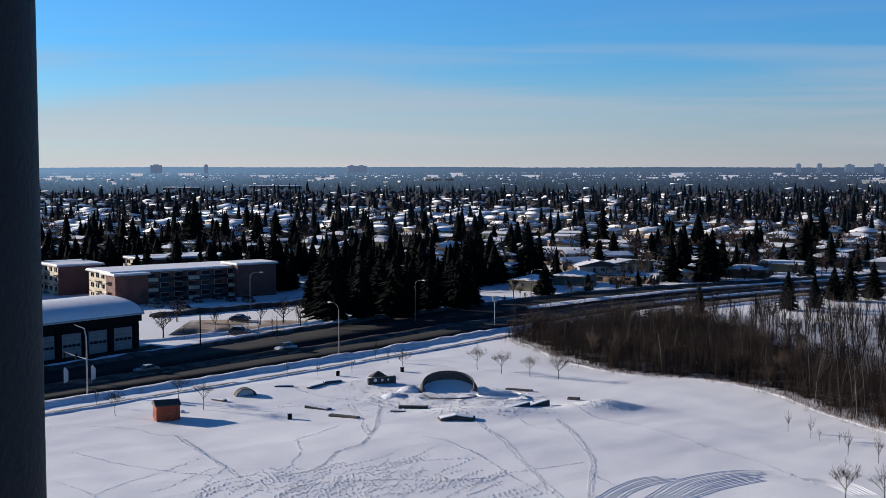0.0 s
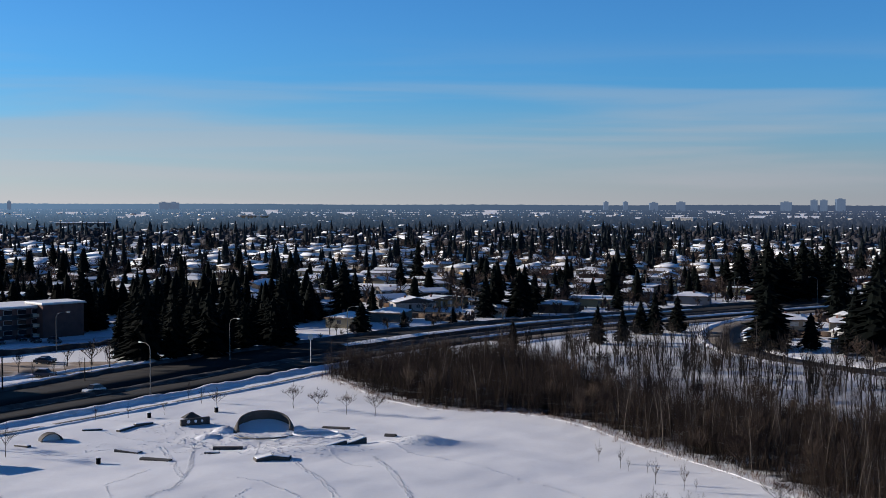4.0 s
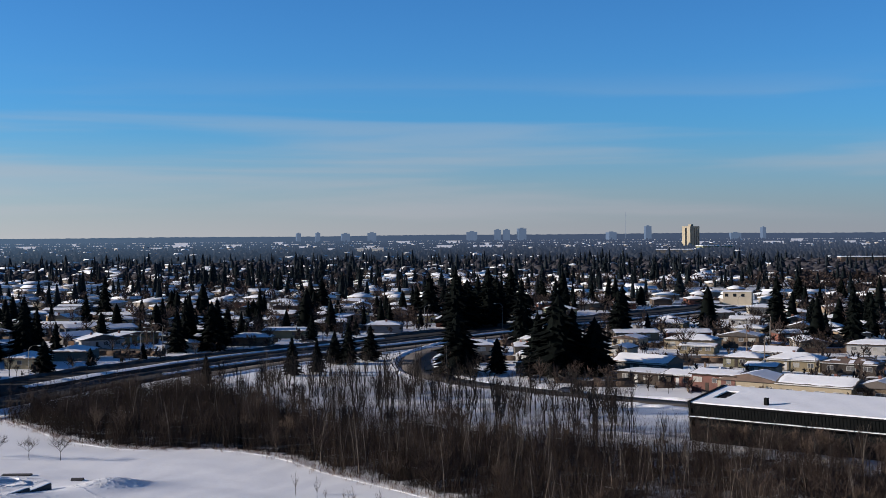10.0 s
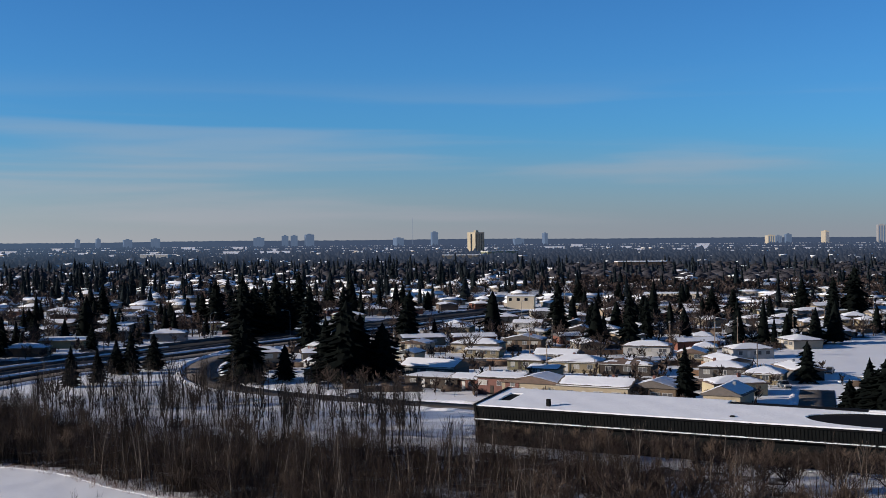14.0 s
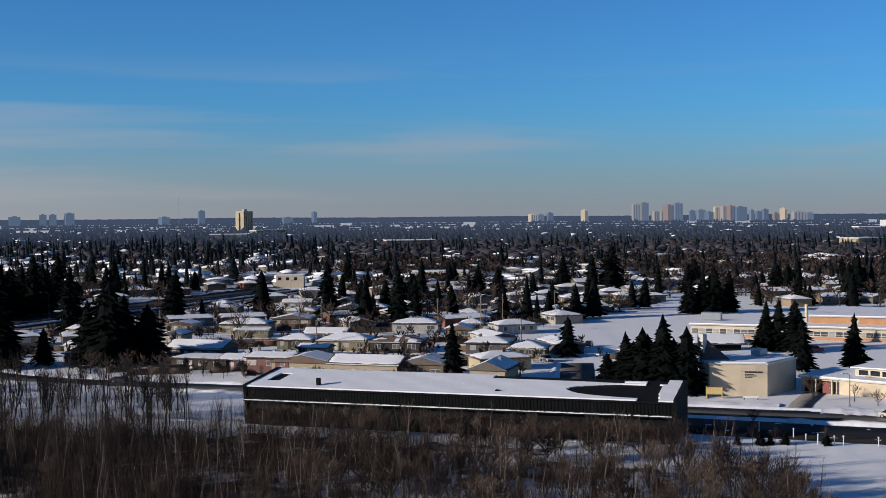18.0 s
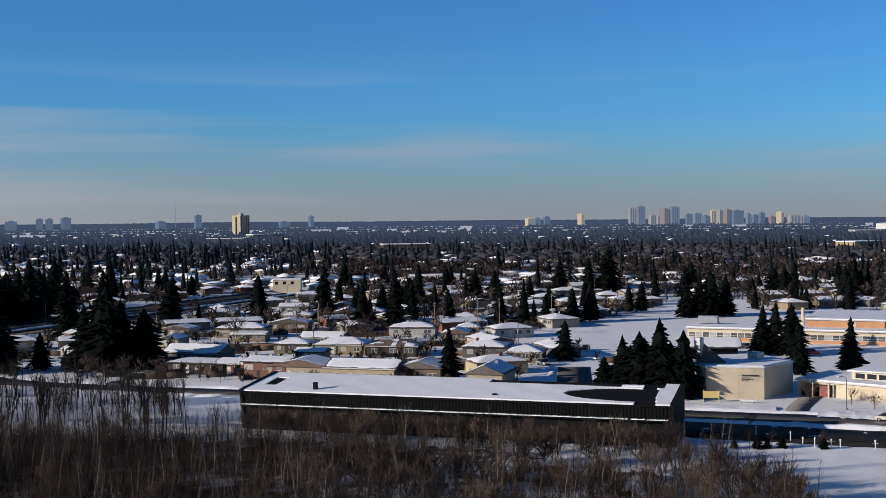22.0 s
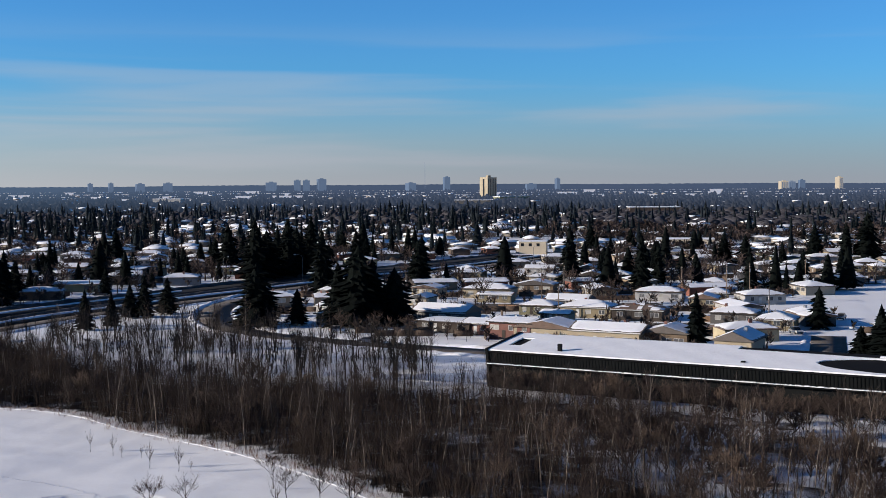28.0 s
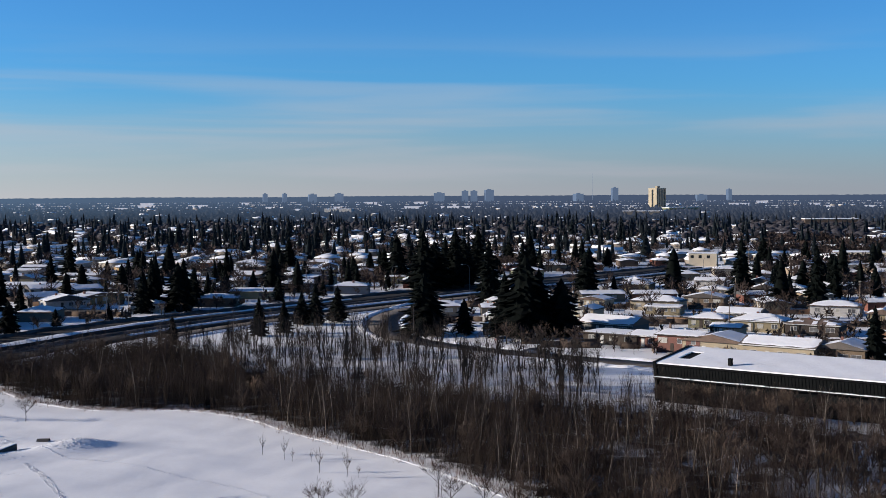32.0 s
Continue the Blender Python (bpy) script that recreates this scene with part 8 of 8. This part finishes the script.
# ---- cars ----


def car_mesh_body(suv):
    """Car body swept across its width: a lower hull and a narrower cabin."""
    L, W = (4.6, 1.85) if suv else (4.6, 1.8)
    zt = 1.72 if suv else 1.45
    prof = [(-L / 2, 0.35), (-L / 2 + 0.05, 0.75), (-L / 2 + 0.25, 0.92 if suv else 0.85), (-0.95, 1.0 if suv else 0.92), (L / 2 - 0.9, 1.02 if suv else 0.95), (L / 2 - 0.08, 0.95), (L / 2, 0.6), (L / 2 - 0.05, 0.35)]
    mb = MB()
    n = len(prof)
    for x in (-W / 2 + 0.08, -W / 2, W / 2, W / 2 - 0.08):
        k = 0.06 if abs(x) < W / 2 - 0.01 else 0.0
        mb.v += [(y * (1 - 0.0), 0, 0) and (x, y, z + (k if z > 0.5 else 0)) for y, z in prof]
    for s in range(3):
        mb.f += [(s * n + i, s * n + (i + 1) % n, (s + 1) * n + (i + 1) % n, (s + 1) * n + i) for i in range(n)]
    mb.f += [tuple(range(n - 1, -1, -1)), tuple(3 * n + i for i in range(n))]
    cab = [(-1.15, 0.95), (-0.45, zt), (1.35 if suv else 0.95, zt), (L / 2 - 0.25 if suv else 1.75, 0.98)]
    roof = MB()
    roof.add([(-W / 2 + 0.22, cab[1][0], zt - 0.03), (W / 2 - 0.22, cab[1][0], zt - 0.03), (W / 2 - 0.22, cab[2][0], zt - 0.03), (-W / 2 + 0.22, cab[2][0], zt - 0.03), (-W / 2 + 0.3, cab[1][0] + 0.12, zt + 0.04), (W / 2 - 0.3, cab[1][0] + 0.12, zt + 0.04), (W / 2 - 0.3, cab[2][0] - 0.12, zt + 0.04), (-W / 2 + 0.3, cab[2][0] - 0.12, zt + 0.04)],
             [(4, 5, 6, 7), (0, 1, 5, 4), (1, 2, 6, 5), (2, 3, 7, 6), (3, 0, 4, 7)])
    glass = MB()
    a, b = W / 2 - 0.06, W / 2 - 0.22
    glass.add([(-a, cab[0][0], 0.93), (a, cab[0][0], 0.93), (a, cab[3][0], 0.93), (-a, cab[3][0], 0.93), (-b, cab[1][0], zt - 0.03), (b, cab[1][0], zt - 0.03), (b, cab[2][0], zt - 0.03), (-b, cab[2][0], zt - 0.03)],
              [(0, 1, 5, 4), (1, 2, 6, 5), (2, 3, 7, 6), (3, 0, 4, 7)])
    return mb, roof, glass, L, W, zt


def car(suv, label, first={}):
    t = thing("car", Matrix.Identity(4), label, "car", "parked cars")
    body, roof, glass, L, W, zt = car_mesh_body(suv)
    part("body", body, PAINT, t)
    part("roof", roof, PAINT, t)
    part("glazing", glass, GLASS, t)
    for x in (-W / 2 + 0.1, W / 2 - 0.1):
        for y in (-1.4, 1.35):
            wh = part("wheel", MB().tube([(x - 0.11, y, 0.33), (x + 0.11, y, 0.33)], [0.33, 0.33], 14), RUBBER, t)
            part("rim", MB().tube([(x - 0.125, y, 0.33), (x + 0.125, y, 0.33)], [0.19, 0.19], 10), GREY_METAL, wh)
    for x in (-0.62, 0.62):
        part("headlight", MB().bevelled(x - 0.2, -L / 2 - 0.02, 0.62, x + 0.2, -L / 2 + 0.06, 0.78, 0.02), LAMP_LENS, t)
        part("tail_light", MB().bevelled(x - 0.18, L / 2 - 0.06, 0.7, x + 0.18, L / 2 + 0.02, 0.9, 0.02), RED_PAINT, t)
    part("bumper", MB().bevelled(-W / 2 + 0.05, -L / 2 - 0.06, 0.32, W / 2 - 0.05, -L / 2 + 0.1, 0.55, 0.04), RUBBER, t)
    return t


sedan = car(False, "parked saloon car with frosty windows")
sedan.matrix_basis = place(-53.9, 224.7, -45)
suv = car(True, "parked sport utility car dusted with snow")
suv.matrix_basis = place(-31.9, 250.5, -42, z=0.05)
for x, y, turn in [(-75.8, 327, 60), (-63.1, 347.3, 30), (-67.3, 340, 30), (-49, 297.4, 70), (137.5, 256.8, 30), (270, 237, -60), (301.3, 199, -25), (212.6, 110.4, 10), (-58.5, 342.5, 30), (120, 413, 60), (-49, 300, 75)]:
    copy_thing(sedan, place(x, y, turn, z=0.05))
for x, y, turn in [(-75.8, 333.4, 60), (-53.3, 340, 40), (-45.2, 275.6, 75), (266.7, 228.5, -60), (298.3, 202.7, -25), (155, 268, 30), (233, 213.6, -20), (-71, 336, 30), (141, 279, 80), (-66, 318, 60), (254, 222, -60)]:
    copy_thing(suv, place(x, y, turn, z=0.05))
red = car(True, "red van parked beside the school")
red.matrix_basis = place(297.9, 176.3, 65, z=0.05)
for o in red.children:
    if o.name.startswith(("body", "roof")):
        o.data = o.data.copy()
        o.data.materials[0] = RED_PAINT

# ---- small trees of the park ----
for x, y, h, kind in [(6.3, 227.5, 4.9, 0), (10.6, 223.2, 4.6, 1), (15.5, 220.2, 4.4, 0), (20.2, 217.2, 4.6, 1)]:
    bare_tree(x, y, h * 1.05, 3, 0.95 + 0.1 * kind, "small round-crowned leafless tree in the snowy park")
for x, y, h, kind in [(-13.1, 240.9, 3.9, 2), (-10.5, 235.4, 4.2, 0), (-7.5, 227.6, 4.6, 1), (-27.8, 219.8, 3.4, 2), (-22.4, 220.9, 3.2, 2), (-54.6, 194, 3.6, 2), (-49.6, 186.5, 4.6, 2), (-36.9, 189.9, 5.6, 0), (-42.3, 197, 5.0, 2), (-16.5, 224, 3.0, 2)]:
    bare_tree(x, y, h, 3 if h > 4.3 else 4, 0.9, "young leafless tree with thin upright twigs")
for x, y, h, kind in [(49.0, 175, 3.9, 2), (50.8, 170.2, 3.8, 2), (53.8, 167, 2.0, 1), (52.8, 160.5, 4.1, 2), (55.2, 156, 4.2, 2), (56.5, 155, 2.2, 1), (44.5, 135.5, 5.5, 0), (48.5, 135, 5.2, 1), (51.5, 168.5, 2.2, 1), (62, 141, 6.0, 1), (66, 136, 6.5, 0), (60, 133, 5.5, 1), (63, 130, 5.2, 0), (57, 129, 5.0, 1), (66, 127, 6.0, 0), (68, 132, 6.0, 1), (64, 124, 5.5, 0)]:
    bare_tree(x, y, h, 3 if h > 5 else 4, 0.9, "leafless sapling at the edge of the field")
for x, y, h in [(-47, 271, 5.0), (-43, 272.5, 5.5), (-41, 275, 4.6), (-38, 276, 5.6), (-36, 279, 5.0), (-33, 283, 6.0), (-35, 296, 5.0), (-39, 300, 5.4), (-56, 268, 4.0)]:
    bare_tree(x, y, h, 4, 0.55, "slim upright leafless poplar beside the gravel yard")
for x, y, h, kind in [(-64, 298, 6.5, 1), (-33, 287, 7.5, 0), (-52, 283, 5, 2), (-43, 292, 5.5, 0), (-38, 295, 6.5, 1), (-61, 270, 7, 1), (20, 352, 6.5, 0), (106, 428, 10, 1), (54, 405, 7, 1), (64, 402, 6, 0), (128, 420, 9, 0), (231, 292, 10.5, 1), (214, 325, 9, 1), (262, 285, 9, 0), (200, 352, 8, 1), (243, 296, 9, 1)]:
    bare_tree(x, y, h, kind, 1.2, "spreading leafless tree with dense brown twigs")
for x, y, h, kind in [(221.5, 131.5, 5.8, 1), (226, 125, 4.2, 0), (224, 119, 3.6, 1), (237, 128, 4.5, 2), (232, 119, 5.5, 0), (228, 116, 4.5, 1), (233, 112, 5, 0), (189, 124, 3.2, 1), (177, 112, 3.0, 1), (184, 107, 2.8, 0), (172, 113, 4.2, 2)]:
    bare_tree(x, y, h, kind, 1.1, "small leafless tree beside the church")
for x, y, h, kind in [(160, 258, 4.5, 1), (166, 250, 4, 0), (152, 262, 6, 1), (147, 270, 6.5, 0), (172, 243, 4, 2), (140, 276, 7, 1), (178, 228, 4, 0), (186, 213, 4.5, 1), (158, 246, 3.5, 2), (165, 234, 3.5, 0)]:
    bare_tree(x, y, h, kind, 1.3, "low spreading leafless tree on a front lawn")
for x, y, h, kind in [(173.7, 112.6, 2.3, 2), (176.8, 110, 2.6, 0), (180.7, 104.8, 1.9, 2), (171.5, 115.5, 1.6, 2), (175, 111.6, 1.8, 2)]:
    spruce(x, y, h, kind, 1.4)

# ---- footprints and tracks in the snow ----


def print_mesh():
    """A boot print: a low crumbled rim thrown up round a hollow."""
    mb = MB()
    n = 6
    for k, (r, z) in enumerate(((0.27, -0.03), (0.17, 0.06), (0.09, -0.04))):
        mb.v += [(r * math.cos(2 * math.pi * i / n) * (1.0 + 0.25 * ((i * 3 + k) % 3 - 1)), r * 0.75 * math.sin(2 * math.pi * i / n), z * (0.6 + 0.4 * ((i * 2 + k) % 3))) for i in range(n)]
    for k in range(2):
        mb.f += [(k * n + i, k * n + (i + 1) % n, (k + 1) * n + (i + 1) % n, (k + 1) * n + i) for i in range(n)]
    return mb


boot = [tris_of(print_mesh())]
prints = []
g = random.Random(77)
trails_a = [[(-35.6, 170.8), (-30.6, 160.7), (-26.4, 153.2), (-24.3, 149.0)],
            [(-38.1, 173.4), (-33.1, 164.0), (-28.6, 155.5), (-24.5, 148.2)],
            [(-46.3, 146.9), (-44.4, 145.1), (-41.5, 142.0), (-39.8, 139.6)],
            [(-48.8, 162.4), (-42.1, 156.8), (-33.8, 151.8), (-28.6, 149.8)],
            [(-39.8, 139.6), (-38.0, 146.3), (-36.6, 149.0), (-34.5, 151.8), (-31.5, 157.6)],
            [(-33.7, 142.5), (-32.3, 145.0), (-30.0, 150.4), (-28.1, 153.2)],
            [(-27.9, 139.5), (-28.1, 147.6), (-27.1, 153.2)],
            [(-31.8, 139.5), (-29.1, 142.5), (-26.1, 147.6), (-23.6, 149.0)]]
trails_b = [[(-19.7, 150.9), (-19.1, 157.6), (-18.9, 163.3), (-20.0, 169.0), (-17.8, 172.6), (-15.1, 178.2)],
            [(-10.3, 199.9), (-9.6, 180.2), (-10.1, 170.8), (-11.0, 165.6), (-13.7, 162.3), (-15.8, 153.2), (-20.7, 147.6)],
            [(5.1, 182.1), (6.4, 174.3), (8.1, 167.2), (9.8, 157.5), (11.4, 150.2), (12.4, 144.9), (13.8, 139.4)],
            [(16.7, 182.1), (17.9, 172.5), (18.7, 162.2), (18.9, 157.5), (17.9, 150.2), (16.5, 139.4)],
            [(18.0, 150.2), (19.9, 146.2), (22.0, 142.3)],
            [(-12.4, 146.3), (-5.7, 147.6), (4.4, 147.5), (8.0, 150.8), (11.6, 152.5), (17.5, 155.4)],
            [(3.4, 162.2), (6.1, 156.0), (8.3, 150.3), (11.5, 142.4)],
            [(-2.7, 169.0), (1.2, 165.5), (4.8, 159.1)]]
trails_c = [[(10.3, 186.2), (12.7, 178.1), (15.7, 175.4)],
            [(19.0, 192.8), (22.4, 184.1), (26.1, 180.0), (29.4, 175.4), (35.4, 165.4), (39.8, 158.9), (42.5, 150.1), (44.1, 146.1), (48.1, 146.1)],
            [(-51.1, 178.3), (-45.1, 177.5), (-40.1, 173.4), (-36.0, 172.6)],
            [(-35.3, 190.7), (-30.0, 189.8), (-25.0, 192.0), (-20.1, 195.2)],
            [(-26.5, 211.3), (-22.9, 205.0), (-16.9, 199.9), (-11.3, 198.5)],
            [(-14.7, 195.2), (-12.1, 182.2), (-10.1, 170.8)]]
TRAILS = trails_a + trails_b + trails_c
for k, tr in enumerate(TRAILS):
    lanes = 3 if k in (9, 11) else (2 if k in (0, 10, 13, 21) else 1)
    line = smooth_line(tr, 0.62)
    for q in range(lanes):
        o = offset(line, g.uniform(-0.55, 0.55) if lanes > 1 else 0.0)
        for i, (x, y) in enumerate(o):
            x += g.uniform(-0.2, 0.2)
            y += g.uniform(-0.2, 0.2)
            prints.append((0, x, y, float(land(x, y)), g.uniform(0, 6.28), g.uniform(0.5, 0.8), g.uniform(0.8, 1.3)))
for cx, cy, rx, ry, n in ((-12, 148, 13, 8, 300), (2, 199, 15, 9, 1300), (4, 190, 14, 5, 300), (25, 190.5, 6, 3.5, 260), (-12, 209, 8, 5, 160), (8, 187, 10, 4, 120), (-16, 196, 12, 7, 120)):
    for _ in range(n):
        a, r = g.uniform(0, 6.28), math.sqrt(g.random())
        x, y = cx + rx * r * math.cos(a), cy + ry * r * math.sin(a)
        prints.append((0, x, y, float(land(x, y)), g.uniform(0, 6.28), g.uniform(0.4, 0.95), g.uniform(0.4, 1.1)))
for k in range(150):
    # long scuffed lines of steps that cross where people walk most
    a = g.gauss(0.95, 0.22)
    x, y = g.uniform(-30, 7), g.uniform(136, 160)
    if y > 146 + 0.75 * (x + 24) or y > 171 - 1.9 * (x + 10) or y > 152 + 0.9 * (6 - x):
        continue
    for i in range(g.randrange(6, 26)):
        a += g.uniform(-0.14, 0.14)
        x, y = x + 0.45 * math.cos(a), y + 0.45 * math.sin(a)
        px, py = x + 0.12 * (1 if i % 2 else -1), y
        prints.append((0, px, py, float(land(px, py)), g.uniform(0, 6.28), g.uniform(0.42, 0.75), g.uniform(0.6, 1.2)))
scatter("footprints", boot, prints, SNOW, "trodden footprints across the snowy field", "footprints")
TRACKS = [[(17.7, 139.4), (20.6, 143.8), (23.4, 147.0), (26.3, 148.3)], [(19.3, 139.4), (22.2, 143.8), (25.3, 146.4), (28.1, 147.2)], [(23.5, 139.4), (26.6, 144.3), (29.5, 147.5), (35.0, 150.7), (39.3, 151.3), (42.4, 149.6)], [(24.4, 139.4), (27.4, 143.3), (30.5, 146.9), (35.4, 149.4), (39.1, 150.2)], [(26.3, 139.4), (30.2, 144.1), (34.2, 147.2), (38.4, 148.8)], [(27.6, 139.4), (31.3, 142.8), (35.1, 145.3), (38.2, 146.9)], [(43.1, 147.4), (46.3, 146.9), (48.2, 144.3), (48.8, 139.3)], [(43.8, 145.3), (46.2, 144.3), (47.2, 139.3)]]
for k, tr in enumerate(TRACKS):
    line = smooth_line(tr, 0.9)
    for o in (-0.75, -0.3, 0.3, 0.75):
        tl = offset(line, o)
        w = windrow("tyre_track", tl, 0.42, 0.12, SNOW, "curved tyre track pressed into the snow", 40 + k, rough=0.25)
        w["category"] = "track"
# the trodden snow edge where the field meets the wood
edge = smooth_line([(14, 270), (20, 248), (24, 236.5), (33, 222.5), (46, 215), (53.5, 203), (57.5, 189), (62.5, 174.5), (67, 155), (69.5, 140), (69.5, 128)], 1.0)
windrow("snow_lip", edge, 0.6, 0.16, SNOW, "low wind-blown snow lip along the wood", 60, rough=0.6)

# ---- fences and shrubs among the houses ----
g = random.Random(91)


def fence(x0, y0, x1, y1, h=1.6, label="brown wooden board fence between gardens"):
    d = Vector((x1 - x0, y1 - y0, 0))
    L = d.length
    t = thing("fence", Matrix.LocRotScale((x0, y0, 0), Euler((0, 0, math.atan2(d.y, d.x))), None), label, "fence", "garden fences")
    n = max(1, int(L / 2.4))
    w = L / n
    panel = MB()
    prof = [(0.0, -0.02)]
    for k in range(8):
        prof += [(w * (k + 0.06) / 8, -0.02), (w * (k + 0.94) / 8, -0.02), (w * (k + 0.97) / 8, 0.012)]
    ring = prof + [(w, 0.012), (w, 0.03), (0.0, 0.03)]
    panel.prism(ring, 0.05, h)
    pm, qm = panel.mesh("panel", WOOD), MB().box(-0.06, -0.06, -0.2, 0.06, 0.06, h + 0.1).mesh("post", POLE_WOOD)
    for i in range(n + 1):
        if i < n:
            part("panel", pm, None, t).location = (i * w, 0, 0)
        part("post", qm, None, t).location = (i * w, 0, 0)


for x0, y0, x1, y1 in [(205, 302, 236, 262), (246, 246, 252, 262), (285, 281, 322, 292), (330, 294, 372, 306), (378, 309, 420, 322), (268, 272, 283, 276), (232, 246, 246, 230), (238, 310, 262, 300), (44, 440, 60, 428), (80, 440, 100, 430)]:
    fence(x0, y0, x1, y1)
shrubs = []
shrub_kinds = [tris_of(puff_mesh(120 + k, 20)) for k in range(3)]
n = 0
while n < 1500:
    n += 1
    r = 235 + 700 * g.random() ** 0.8
    yaw = radians(g.uniform(-66, 22))
    x, y = -r * math.sin(yaw), r * math.cos(yaw)
    if (r > 640 or built_up(x, y)) and not any((x - a) ** 2 + (y - b) ** 2 < 36 for a, b, c in taken):
        s = g.uniform(0.22, 0.6)
        shrubs.append((g.randrange(3), x, y, -0.2, g.uniform(0, 6.28), s, s * g.uniform(0.7, 1.1)))
for _ in range(1500):
    r, yaw = 255 + 300 * g.random(), radians(g.uniform(-58, -8))
    x, y = -r * math.sin(yaw), r * math.cos(yaw)
    if built_up(x, y) and not any((x - a) ** 2 + (y - b) ** 2 < (c * 0.72) ** 2 for a, b, c in taken):
        s = g.uniform(0.3, 0.7)
        shrubs.append((g.randrange(3), x, y, -0.2, g.uniform(0, 6.28), s * 1.2, s))
scatter("garden_shrubs", shrub_kinds, shrubs, TWIGS, "leafless brown shrubs in the snowy gardens", "shrubs")
